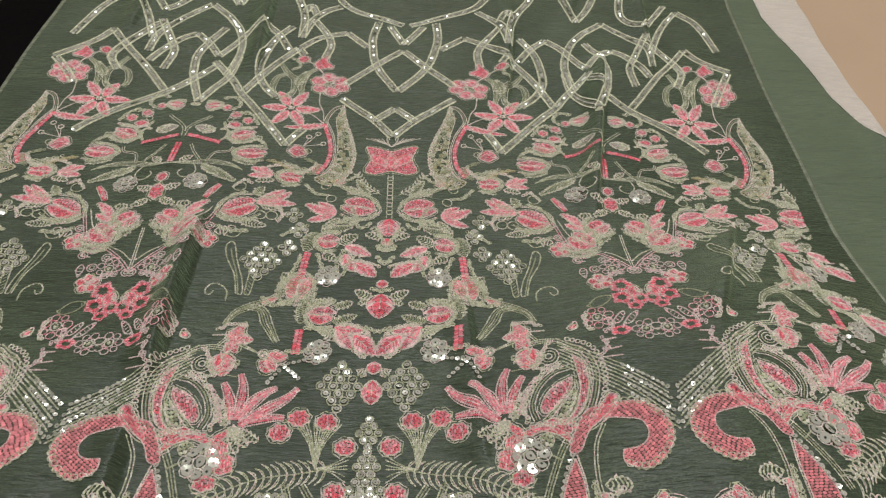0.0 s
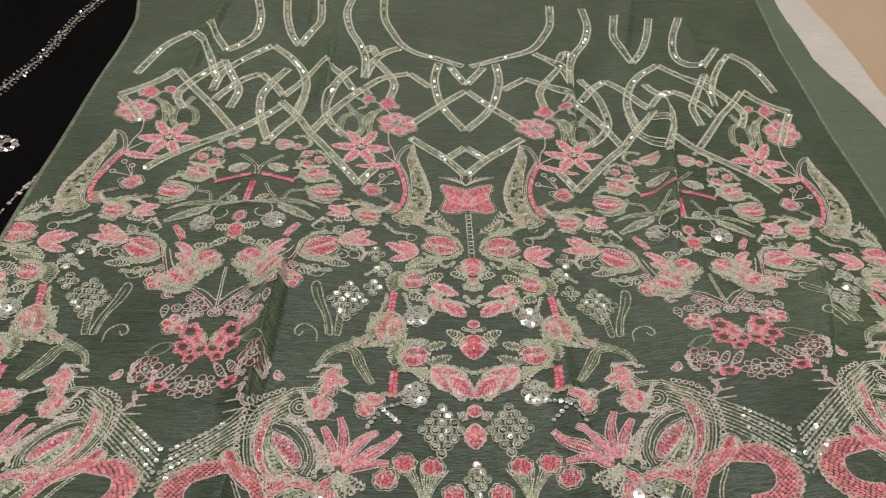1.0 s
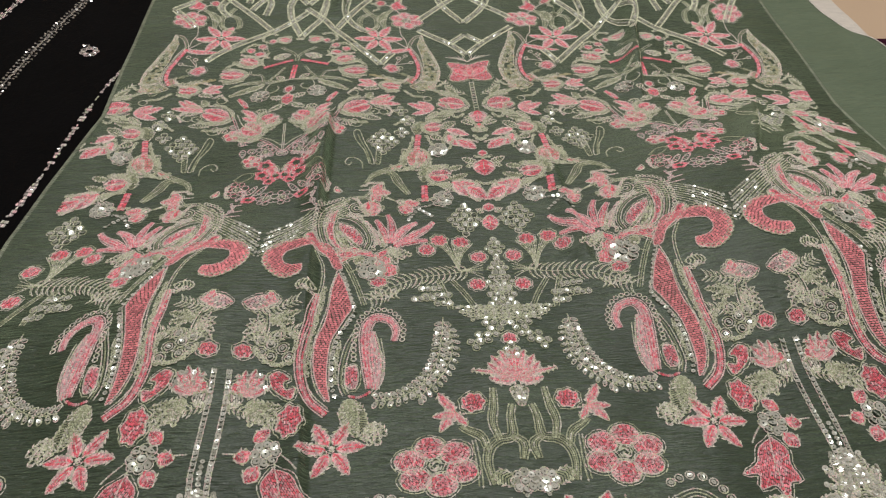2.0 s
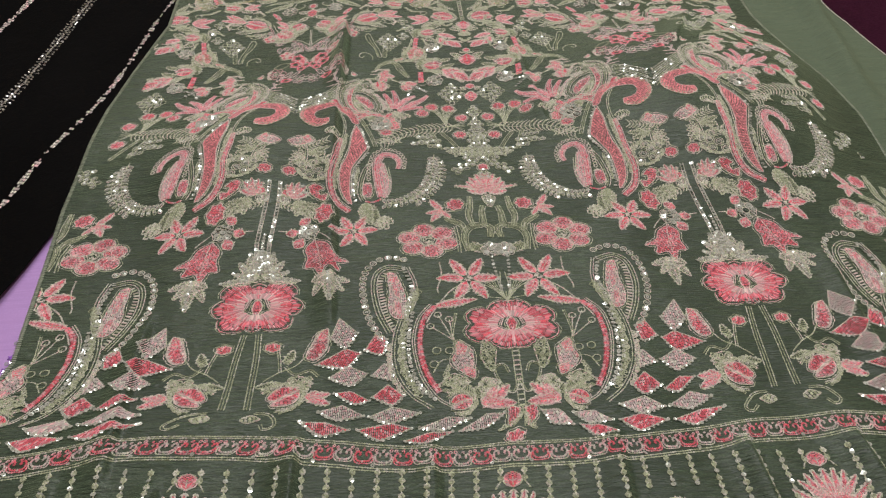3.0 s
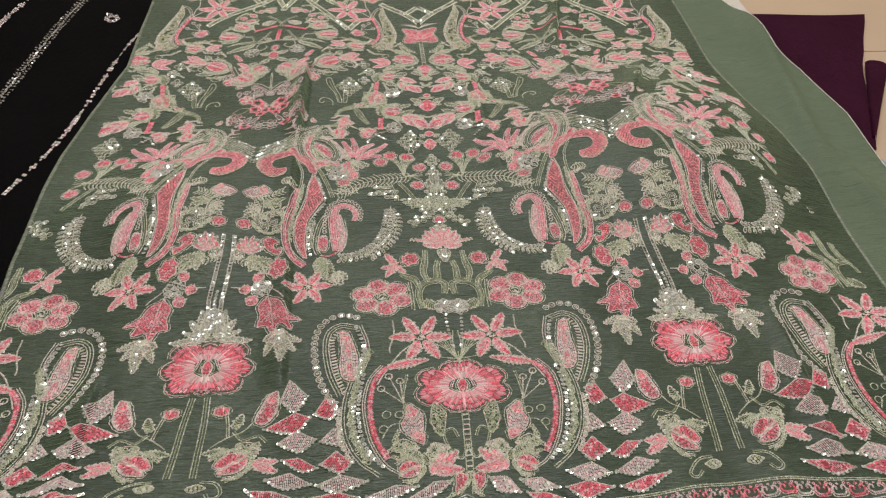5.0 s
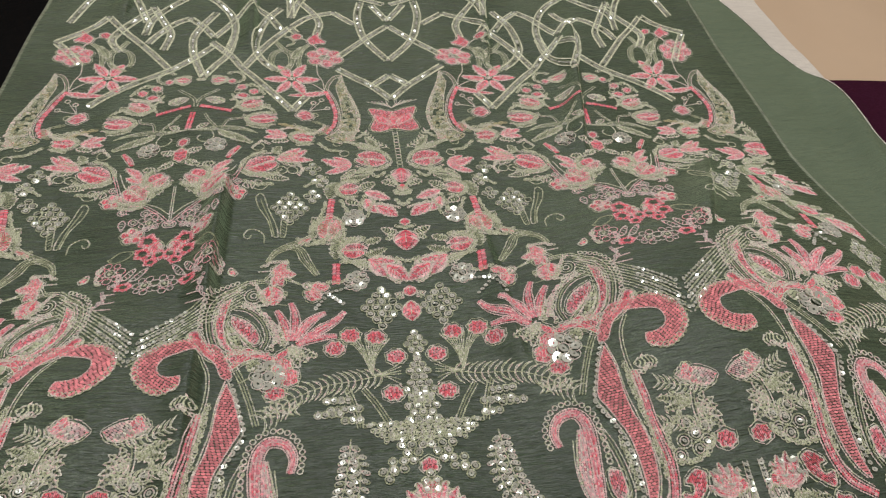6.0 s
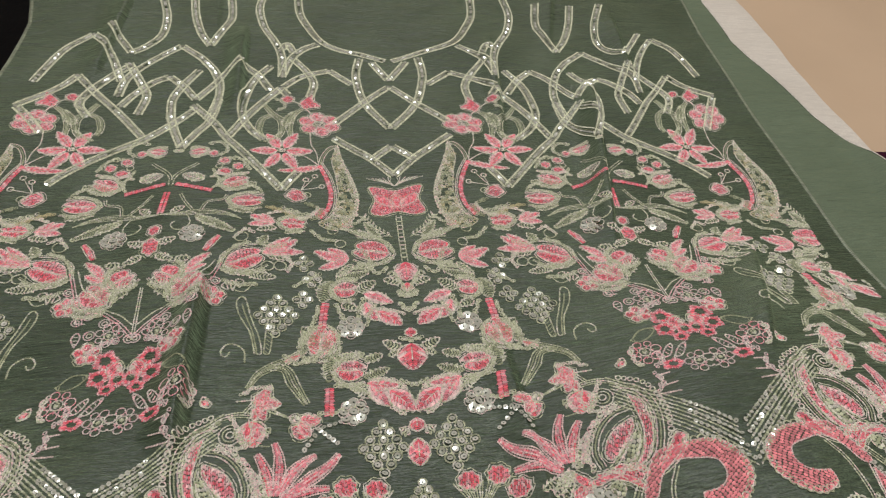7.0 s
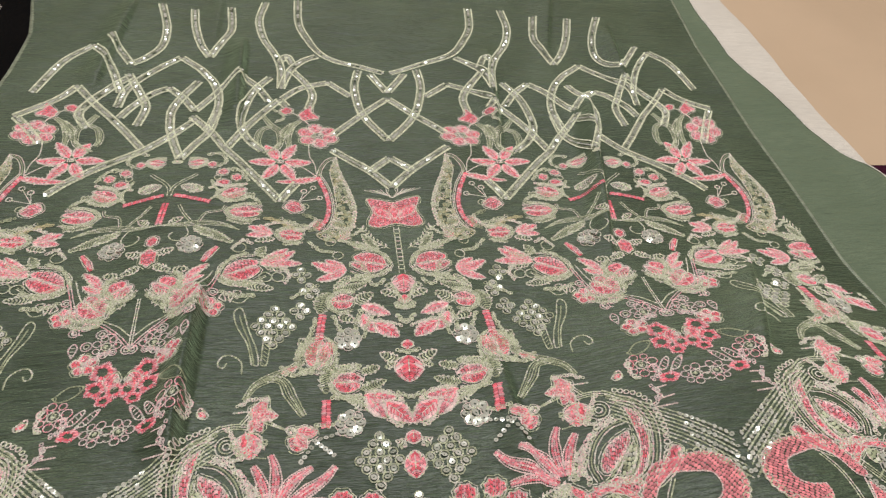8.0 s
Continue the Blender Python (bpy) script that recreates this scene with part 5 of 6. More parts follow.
fill("kk", 35, 149.3, -299.9, 149.2, -307, 160.1, -311.3, 170.3, -306.8, 178.3, -296.9, 179.1, -286.1, 172.9, -276.1, 160.7, -271.1, 147.4, -271.1, 134.6, -271.6, 126.5, -282.2, 120.5, -295.4, 126.3, -296.2, 132.9, -285.5, 142.3, -279.6, 152.7, -280.9, 162.9, -283.7, 165.6, -290.1, 163.4, -296.2, 157.4, -299.3)
scallops(ZARI, 2.4, 0, 148.4, -309.2, 159.8, -312.9, 171.2, -308, 179.2, -298.2, 180.9, -285.6, 174.1, -274.1, 161.1, -268.2, 147.8, -268.1, side=1)
rows((SILVER, ZARI), 1.8, 141.9, -282.5, 135.4, -294.1, 132.9, -310.4, 133.9, -327.2, 135.3, -344.7)
motif("hook_motif", None, "coral hook with fringed rim")
fill("kk", 0, 122.8, -300.3, 117.5, -309.6, 113.4, -319.9, 109.8, -331.8, 112.8, -339.8, 117.3, -351, 120.6, -360.7, 122, -375.4, 121.6, -391.7, 119.3, -404.4, 122.8, -401.4, 126.6, -395.3, 130.1, -383.6, 131, -368.7, 129.4, -357.1, 126.3, -344.9, 125.2, -330.3, 125.1, -313.7)
line(SILVER, 1.1, 123.9, -298.1, 126.2, -314.9, 126.4, -332.9, 128.6, -347.5, 130.6, -359, 132.2, -372.3, 131.4, -384.5, 127.5, -397, 122, -404.5)
line(SILVER, 1.1, 121.7, -299, 115, -312.7, 110.6, -323.8, 107.7, -332.6, 111.1, -341.5, 115.6, -352.2, 119.1, -361.4, 120.6, -375.2, 120, -395.7)
trail(1.7, 4.0, 121.4, -297.8, 117.5, -305.8, 114.5, -313.7, 111.6, -321.8, 108.4, -329.7, 107.3, -336.4, 110.1, -343.3, 113.3, -349.2, 116.4, -358.5, 118.4, -367.4, 119, -379.3, 118.8, -391.5, 116.3, -401.1)
swathe("kn", 1.2, 2.6, 1.6, 134.6, -322.2, 136, -338.2, 135.9, -352.3, 137.5, -367.5, 138.7, -379.7, 136.8, -393.8, 131.8, -404.6, 120.9, -413.6)
line(SILVER, 1.0, 132.1, -320.8, 133.2, -337, 133.9, -351.6, 135, -365.4, 136.1, -378.8, 134.4, -391, 129.7, -400.3, 120, -409.2)
loops(ZARI, 1.5, 130.5, -315.4, 130.7, -333.3, 132.7, -350.2, 134.4, -369.2, 134, -387.2)
rows((ZARI, OLIVE, ZARI), 1.7, 122.8, -284.1, 114.2, -298.1, 106.7, -314.1, 100.9, -329.1)
motif("long_paisley_motif", None, "coral chain-stitched paisley with sequin edge")
swathe("kn", 1.2, 3.2, 2.2, 78.7, -359.2, 77.6, -349.7, 83, -341, 92.6, -339.4, 97.8, -347.1, 98, -360.8, 96.2, -378.6, 93.9, -395.3)
scallops(SILVER, 2.0, 0, 75.3, -360.6, 74.5, -348.1, 81.6, -336.2, 93.7, -334.6, 101.3, -342.6, 103.2, -356.5, 103.2, -374.1, side=1)
swathe("m", 1.4, 3.6, 1.4, 94.1, -350.8, 91.5, -365.5, 89.6, -381.4, 91, -396.5)
fill("k", 90, 110, -379.4, 103.5, -377.6, 101.9, -387.8, 104.6, -395.3, 110, -392)
rows((SILVER, OLIVE, SILVER), 2.0, 104.7, -352.1, 109.1, -363.5, 111.9, -376.6, 112.5, -391.2, 109.4, -399.4)
rows((SILVER, ZARI), 2.0, 88.4, -356.5, 85.9, -375.1, 87.4, -390.4, 94.2, -400.3)
line(ROSE, 2.0, 108, -400.2, 100.9, -401.4, 93.9, -397.8)
loops(ZARI, 1.5, 115.1, -360.2, 116.6, -374.9, 116.3, -391.4)
motif("small_paisley_motif", None, "small curled pink and silver paisley")
for tip in ((107.8, -426.8), (101.6, -430), (95.4, -433.3), (112.6, -415.5)):
    petal("g", 107.2, -402.7, *tip, .3)
for tip in ((93, -436.7), (87.4, -436.5), (83.6, -430.7), (86.4, -425.8)):
    petal("o", 94.6, -421.7, *tip, .4)
motif("leaf_motif", None)
bead_frond(5.2, 4.4, 44.9, -341.5, 46.7, -360.1, 51.2, -379.2, 60.9, -394.4, 76.3, -404.2, 91, -404.9)
bead_frond(4.6, 4.8, 42.8, -348.1, 39.6, -363.1, 42.2, -378.6, 50.6, -392.2, 63.6, -405.1)
motif("sequin_frond", None, "curving frond of sequins and gold thread")
frond(ZARI, 8.5, 4.4, 20.1, -295.6, 40.7, -299.6, 60.4, -302.6, 79.4, -309.9, 97.3, -323.8)
frond(ZARI, 5.0, 3.6, 98.5, -323.9, 90.8, -317.4, 79.2, -317.3)
motif("frond_motif", None, "silver and olive leafy frond")
spray(ZARI, 30.8, -296.3, 13, 49.2, -264.6, 17.5, -267.1)
spray(ZARI, 30.8, -296.3, 6, 10.3, -286.6, 12.1, -304.4)
rows((ZARI, OLIVE, ZARI), 1.8, 47, -306.4, 42.4, -319.1, 38.9, -334.4)
rows((ZARI, OLIVE, ZARI), 1.8, 36.7, -306.7, 28.8, -318.5, 20.9, -333.4)
motif("feather_motif", None, "fine gold feather sprays")
for bx, by, n in ((50.8, -320.9, 5), (55.3, -314, 4), (60.4, -323.6, 4), (46.1, -328.8, 3)):
    for k in range(n):
        work.sequin((bx + 4.4 * (k - n / 2), by), 1.6, 0.7)
        ring(bx + 4.4 * (k - n / 2), by, 2.5, ZARI, 1.0)
motif("sequin_diamond", None)
lattice(0, -264, (1, 2, 3, 2, 1), 6.0)
lattice(0, -286, (1, 2, 3, 2, 3, 4, 3, 2), 6.0)
lattice(0, -312, (2, 3, 4, 3, 4), 6.0)
motif("sequin_diamond", 0, "stacked diamonds of clear sequins")
for r in range(4):
    loops(ZARI, 1.7, 0, -333 - 3.6 * r, 36 - 4 * r, -333 - 3.6 * r)
    trail(1.3, 6.2, 2, -333 - 3.6 * r, 34 - 4 * r, -333 - 3.6 * r)
motif("sequin_grid", 0)
lattice(9, -348, (3, 2, 1), 6.4)
lattice(0, -367, (1, 2, 2), 6.4)
lattice(17.8, -358, (2, 2), 6.4)
lattice(23.6, -364, (2, 1), 6.4)
motif("sequin_diamond", None, "hanging clusters of clear sequins")
for tip, wide in (((28.5, -386.6), .1), ((18, -394.4), .4), ((17.7, -381.9), .3), ((14.7, -376.4), .3), ((8.6, -372.6), .32), ((2.7, -370.1), .34)):
    petal("q", 0, -396.2, *tip, wide)
fill("c", 0, 0, -386.3, 5.2, -386.5, 10.2, -390.9, 11, -397.5, 4.1, -393.2, 0, -391.7)
blob("c", 0, -362, 5, 5, 6)
fill("z", 70, 0, -400.5, 6, -403.9, 2.4, -414.3, 0, -414.7)
trail(1.6, 3.6, 0, -403.9, 2.7, -408.1, 0, -412.2)
motif("fan_flower_motif", 0, "rose fan flower on silver stem")
fill("m", 30, 181.6, -335.2, 175.9, -330.5, 166.9, -327.6, 158.1, -330.3, 163.2, -335.7, 171.5, -340.9, 177.4, -339.8)
fill("c", 60, 169.5, -330.1, 165.7, -324.3, 160.7, -330.9, 164.8, -335.5)
motif("leafbud_motif", None, "pale pink bud with coral tip")
for tip in ((175.5, -353.5), (176.1, -359.6), (176, -365.8), (174.6, -348.2), (169.7, -343.6)):
    petal("o", 163.8, -353.2, *tip, .22)
for tip in ((158.2, -341.2), (150.6, -339.6), (142.2, -341.8), (145.3, -350.2)):
    petal("g", 161, -349.1, *tip, .22)
rows((SILVER, ZARI), 1.8, 164.6, -339.9, 162, -351.6, 162, -363.2)
for c in ((164.1, -363.4), (157.9, -366.5), (154.2, -360.1), (150.1, -369.7), (157.6, -375.4), (145.5, -377.5), (163.1, -372.2)):
    ring(*c, 4.2, ZARI, 1.0)
    ring(*c, 2.6, SILVER, 0.9)
    work.sequin(c, 1.5, 0.7)
loops(ZARI, 1.6, 167.8, -368.3, 160.9, -378.1, 151.8, -381.8, 143, -380.4)
loops(ZARI, 1.6, 154.1, -351.3, 147.1, -357.4, 141.4, -365.7, 142.1, -373.7)
petal("o", 150.6, -319.5, 135.8, -317.8, .5)
loops(SILVER, 1.6, 144.7, -320.1, 139.3, -323.6, 133.9, -324.1, 136, -330.2)
motif("leaf_motif", None, "pale gold bushy leaves with sequins")
blob("c", 174.4, -372.6, 6, 5, 7)
motif("berry_motif", None)
for tip in ((170.9, -385.8), (165.1, -384.4), (159, -388.4), (156, -395.9), (175, -388.6)):
    petal("q", 170.4, -402.9, *tip, .3)
fill("c", 20, 177.6, -395.3, 171.7, -393.3, 166.9, -397.9, 171.9, -402.2, 177.6, -400.2)
fill("c", 50, 156.9, -388.4, 151.3, -386.1, 143.5, -391.8, 147.6, -393.9, 145.7, -399, 140, -398.5, 142.1, -406, 149, -402.1, 154.5, -396.8)
trail(1.8, 5, 174, -391, 168.1, -388.9, 161.7, -389.3)
trail(1.8, 5, 169.6, -396.4, 162.5, -394.4, 157.9, -397.6)
for tip in ((158.6, -420.3), (151.8, -424.5), (147.9, -418.5), (147.2, -410.5), (163.5, -422.6)):
    petal("g", 167.2, -406.8, *tip, .22)
blob("z", 176.2, -405.6, 5.5, 6, 7)
motif("base_flower_motif", 1, "pink flower tuft with sequins above a stem")
blob("c", 141.3, -420.5, 7.6, 11, 7)
motif("berry_motif", None)
rosette(151.6, -440.3, 8.6)
petal("c", 159.7, -439.6, 168.9, -442.8, .8)
petal("c", 159.5, -432.3, 152, -424.7, .7)
petal("c", 155, -448, 160.2, -457.6, .8)
line(SILVER, 1.2, 142.8, -441.9, 136, -448.9, 133, -453.1)
line(SILVER, 1.2, 175.4, -439.5, 168.5, -439.7)
motif("rosette_flower_motif", None)
blob("c", 30.4, -411.2, 7.5, 7, 7)
for tip in ((35.1, -427.4), (51.9, -430.6), (55.8, -419.8), (51.7, -402.7)):
    petal("k", 41.9, -417.3, *tip, .32)
line(SILVER, 1.2, 31.5, -418.6, 41.5, -419)
motif("bud_motif", None)
swathe("g", 1.2, 2.4, 1.2, 23.8, -467.4, 25.6, -453, 23, -443.5, 17.1, -438.7, 9.2, -436.3, 8.3, -422.5, 6.1, -414.3)
swathe("g", 1.0, 2.0, 1.0, 17.1, -438.7, 19.9, -427, 17.8, -414.5, 16.6, -401.8)
swathe("g", 1.0, 2.2, 1.0, 9.2, -436.3, 3, -441.9, 4.6, -452)
swathe("g", 1.0, 2.0, 1.0, 24.7, -445.2, 27.5, -435.8, 35, -430.7, 39.4, -427.1)
petal("g", 22.8, -460.1, 9.8, -469, .5)
line(ZARI, 1.1, 33.3, -437.7, 32.1, -453.8, 32.2, -467.7)
line(ZARI, 1.1, 31.3, -437.4, 29.7, -455.3, 30, -468.9)
motif("scroll_leaf_motif", None, "olive and pale gold scrolling leaf")
roundflower(55.7, -453.2, 25, 20)
line(SILVER, 1.2, 78.4, -454.2, 73.2, -444, 67, -441.6)
motif("flower_motif", None, "coral and pink satin flower with silver outline")
blossom("p", 27.4, -497.5, 6, 52.1, -497.4, .38)
line(SILVER, 1.3, 48.3, -478.9, 47.9, -493.8, 51.9, -507.3, 51.8, -513.4)
line(SILVER, 1.3, 33.4, -503.5, 43.6, -512.3, 55.4, -530.3, 62.2, -543.1)
petal("p", 54.8, -527.3, 23.1, -519.4, .2)
motif("flower_motif", None)
rosette(6, -466.1, 8)
trail(1.4, 4, 6.5, -471, 5.7, -487.1, 3, -509)
motif("sequin_rosette", 0)
blossom("p", 115.7, -437.5, 6, 95.3, -436.4, .42)
motif("flower_motif", None)
fill("cl", 60, 146.1, -449.8, 135.9, -456.2, 130.1, -466.3, 119.6, -473.2, 128.6, -473.7, 126, -482.8, 135.7, -481, 139.8, -490.1, 145.2, -479.6, 151.8, -478.4, 150.3, -468.3, 152.1, -458.5)
line(SILVER, 1.0, 146.4, -444, 141.7, -464.5, 138.9, -489.2)
for tip in ((120.6, -471.5), (128.3, -482.8), (150.6, -476.6), (151.7, -461.8)):
    line(PEARL, 0.7, 141.8, -466.1, *tip)
motif("coral_leaf_motif", None, "serrated coral leaf")
for tip in ((118, -495.8), (122.5, -505.3), (132.7, -517.9), (145.1, -508.8), (146.3, -494.4)):
    petal("z", 134.9, -487.6, *tip, .25)
trail(1.5, 4, 134.4, -489.2, 133, -501.4, 132.4, -514.8)
motif("leaf_motif", None, "silver leaf sprig below a coral leaf")
scallops(SILVER, 3.0, 1, 74.4, -478.2, 89.2, -473.8, 100.8, -482.9, 105.2, -498.4, 103.9, -519.6, 98.9, -538, 90.4, -554.6, side=1)
rows((SILVER, ZARI, SILVER), 2.2, 75.7, -485, 88.4, -481.9, 97.5, -489.7, 99.6, -507.9, 95.7, -529.9, 87.4, -550.2)
ladder_pale(2.2, 90.1, -488.7, 95.1, -497.4, 93.7, -514.9, 90.4, -533.1, 84.6, -548.7)
rows((SILVER, MAUVE), 2.0, 73.3, -483.1, 68.7, -500.2, 68.9, -517.4, 74.6, -533.1)
trail(1.9, 4.2, 76.7, -485.1, 71.5, -504.5, 73.6, -521, 76.7, -539.3)
fill("m", 90, 82.9, -489.3, 89.1, -488.6, 88.1, -506.6, 89.2, -522, 85.9, -534.2, 77.3, -535.7, 76.4, -516.8, 79.1, -501.6)
fill("c", 90, 83.8, -492.6, 87.5, -493.2, 84.9, -511.7, 80.4, -512.7)
fill("c", 90, 80.2, -518.8, 84.1, -520.7, 83.4, -531.1, 79, -532.1)
motif("teardrop_motif", None, "silver sequin teardrop paisley with pink heart")
ladder(1.8, 54.8, -527.3, 63, -537.4, 66.5, -555.9, 65.6, -573, 61, -591.1, 53.5, -606)
rows((SILVER, SILVER), 1.6, 58.3, -524.9, 67.6, -538.1, 71, -556.5, 69.5, -573.6, 64.6, -593, 55.3, -610.1, 44.5, -618.3)
loops(OLIVE, 1.8, 66.3, -509.3, 72.6, -526.9, 77.6, -546.6, 78.4, -567.8, 75.3, -587.8, 67.8, -603.9)
loops(ZARI, 1.8, 68.8, -512.8, 75.1, -530.2, 79, -551.1, 79.9, -571.4, 75.6, -591.8, 66.3, -607.6)
trail(1.7, 3.8, 71.6, -532.8, 74, -549.9, 74.4, -567.4, 71.6, -586, 65.4, -601, 55.9, -612.7)
trail(1.5, 4.4, 74.7, -539, 78, -564.3, 74.3, -587.7, 64.6, -606)
rows((ZARI, SILVER), 2.0, 68.5, -506.5, 76.9, -525.9, 83.5, -548.6, 84.9, -571.7, 80.6, -591.6, 71, -608.2, 57.8, -619.3)
loops(SILVER, 1.6, 87.7, -561.4, 87.9, -575.2, 84.5, -591.8, 76, -607.5)
motif("curved_stem_motif", None, "curving band of sequins with coral rungs")
for tip in ((45.6, -540.5), (53.5, -535.9), (59.1, -546.9)):
    line(SILVER, 1.0, 43.2, -560.2, *tip)
    ring(*tip, 2.6, SILVER, 1.1)
fill("m", 60, 29.9, -569.5, 39.3, -562.7, 41.8, -571.3, 44.6, -580.5, 35.9, -590.4, 30.2, -583.5)
fill("c", 40, 33.2, -566.8, 40, -561.4, 42, -569.9, 36.4, -573.8)
fill("c", 20, 28.8, -586.9, 36.2, -583.5, 36.4, -590.4, 30, -594.3)
for c in ((55, -569.9), (56.9, -581.8), (46, -570.2)):
    ring(*c, 3.0, ZARI, 1.0)
line(ZARI, 1.0, 42.6, -576.9, 52.3, -579.1, 57.4, -588.6)
loops(ZARI, 1.5, 46.7, -584, 49.7, -597.7, 42.9, -601.3)
motif("bud_motif", None, "small pink bud with silver pistils")
rose(0, -545, 34, 25)
motif("rose_motif", 0, "large coral rose with pale pink heart")
rose(HALF, -517, 34, 26)
motif("rose_motif", 1)
for tip in ((0, -512.3), (0, -524.9), (19.4, -516.1)):
    line(ZARI, 0.9, 0, -520, *tip)
spray(ZARI, 0, -522, 7, 22, -500, 2, -492)
motif("sepal_spray", 0, "fine gold sepals above a rose")
rows((ZARI, ZARI), 4.6, 0, -570, 0, -600, 0, -622)
for k in range(12):
    work.stitch(Vector((-2, -572 - 4.2 * k)), Vector((2, -571 - 4.2 * k)), 1.0, shade(SILVER), 0.2)
motif("stem_motif", 0)
fill("c", 90, 1.3, -620.1, 8.6, -618.4, 9.1, -628, 5.3, -633.3)
blob("c", 0, -641, 5.5, 4.5, 6)
loops(ZARI, 1.5, 11.2, -635.6, 4.5, -631, 1, -623.7)
motif("bud_motif", 0)
for a, b, c, d, e, f, g, h, kind in (
        (110.2, -548.7, 124.3, -532.7, 129.2, -550.3, 117.7, -561.6, "dm"),
        (89.6, -556, 97.8, -550.7, 104.6, -565.4, 92.4, -569.8, "dc"),
        (107.3, -567.5, 117.6, -562.2, 137.9, -573.6, 116.3, -579.9, "dc"),
        (101.7, -586.6, 115.6, -577.9, 127.4, -587.5, 112, -596.5, "dm"),
        (85.7, -579.2, 91, -578, 98.8, -588.6, 85.4, -592.5, "dm"),
        (76.9, -607.6, 87.6, -597.2, 97.5, -608.9, 84.2, -616.4, "dc"),
        (98.9, -612, 112, -601.7, 122.9, -602.3, 108.5, -614.4, "dc"),
        (65, -622.7, 83.1, -617.6, 95.9, -626.6, 80.4, -631.5, "dm"),
        (99.4, -625.9, 116.4, -614.5, 130.3, -619.2, 115.2, -628.1, "dm"),
        (65.9, -634.9, 79.9, -631.5, 97.9, -637, 80.8, -644.5, "dc"),
        (102.6, -636.9, 121.1, -629.5, 137.7, -627.9, 117.9, -641, "dc"),
        (40.3, -636.5, 52.9, -637.6, 66.3, -644.3, 52.2, -646, "dc"),
        (11.9, -623, 23.7, -623.5, 36.5, -636.2, 21.1, -633.8, "dm"),
        (33.1, -626.6, 47.3, -626, 61.2, -634.6, 46.6, -635.7, "dm")):
    fill(kind, 65, a, b, c, d, e, f, g, h, round_=False)
    trail(1.25, 3.2, a, b, g, h, e, f)
    motif("diamond_motif", None, "argyle diamond edged with sequins")
for tip in ((124.9, -602.5), (134.2, -598.5), (134.7, -607.3), (124.8, -612.5)):
    petal("k", 141.6, -603, *tip, .35)
bud(142.4, -594.8, 165.5, -609.2, 1.0)
bud(30, -610.1, 47, -617.2, 1.0)
for tip in ((6.9, -600.7), (3.6, -615.4), (15.1, -600.2)):
    petal("k", 26.6, -615, *tip, .35)
petal("g", 30, -610.1, 20.6, -594, .4)
petal("g", 31.4, -606.9, 46.7, -594.8, .4)
petal("g", 145.4, -599.5, 139.8, -583.6, .4)
petal("g", 159, -589.8, 174.6, -593.1, .3)
fill("o", 60, 163.5, -624, 170.8, -620.6, 175.9, -624.5, 169.3, -627.8)
motif("rosebud_motif", None, "pink rosebud with pale green leaves")
fill("q", 40, 130.2, -550.4, 136.9, -543.6, 141.4, -552.5, 144.9, -565.2, 137.9, -568.9, 131.3, -560.8)
petal("c", 137.5, -550.9, 131.9, -541.9, .6)
line(ZARI, 1.1, 144.9, -565.2, 151.4, -573.6, 161.5, -579.3, 170.9, -587.6)
rows((ZARI, SILVER), 1.6, 160.5, -579.2, 162.7, -565.8, 165.3, -554.8)
blob("c", 168.3, -555.7, 5.5, 4.4, 6)
for c in ((153.8, -558.6), (153.7, -568.2)):
    petal("g", 158.3, -571.1, *c, .4)
motif("bud_motif", None)
rows((ZARI, OLIVE, ZARI), 1.9, 179.9, -542.9, 178.1, -566.9, 177.6, -593.4, 177, -615.4)
trail(1.5, 3.4, 185, -444.2, 184.9, -459.5, 183.2, -481.6)
trail(1.5, 3.4, 185, -447.4, 185, -464.1, 185, -483.1)
motif("stem_motif", 1, "pale gold stem with sequins")
for tip in ((168.1, -471.6), (156, -491.8), (164.5, -482.7), (176.3, -464), (183.2, -461)):
    petal("z", 179.8, -491.3, *tip, .24)
    trail(1.7, 4, 179.2, -489.7, *tip)
petal("o", 180.4, -492.9, 184.3, -475.2, .6)
motif("sequin_spray", 1, "fan of silver sequined leaves")
rows((SILVER, SILVER), 2.6, 180.5, -386, 180, -430, 180.5, -478)
trail(1.6, 3.4, 180.5, -388, 180, -430, 180.5, -476)
motif("stem_motif", 1)
rows((ZARI, OLIVE), 1.4, 0, -594.6, 4.4, -606.7, 11.8, -599.9, 16, -586.4, 9.5, -582.5, 5.9, -590.1)
rows((ZARI, OLIVE), 1.4, 40.3, -534.1, 43.7, -556, 38.9, -569.7)
rows((ZARI, ZARI), 1.5, 170.8, -596, 162.2, -597.6, 156.9, -589.7, 151.2, -592.1, 151.7, -598.6)
rows((ZARI, ZARI), 1.5, 170.4, -618.1, 159.8, -620.2, 152.1, -629.6, 156.5, -633.4, 161.1, -628.8)
rows((ZARI, OLIVE), 1.5, 134.6, -584.4, 141, -578.4, 150.6, -581.6, 157.6, -573.8)
speckle((ZARI, OLIVE, SILVER), 1.5, 137.2, -591.2, 144.9, -584, 154.8, -585.7, 147.9, -593.3)
speckle((ZARI, OLIVE, SILVER), 1.5, 32.6, -597, 44.3, -590.6, 54, -602.1, 43.6, -606.6)
speckle((ZARI, SILVER), 1.5, 13.1, -596.1, 24.1, -594.2, 26.6, -606.1, 17.6, -609.4)
speckle((OLIVE, ZARI), 1.5, 13.3, -569.1, 21.8, -559.5, 24, -576.5, 16.8, -588.5)
motif("tendril_filling", None, "olive and gold tendrils round the roses")
loops(ZARI, 1.5, 70.5, -53.3, 61.7, -62.3, 51.1, -66.9)
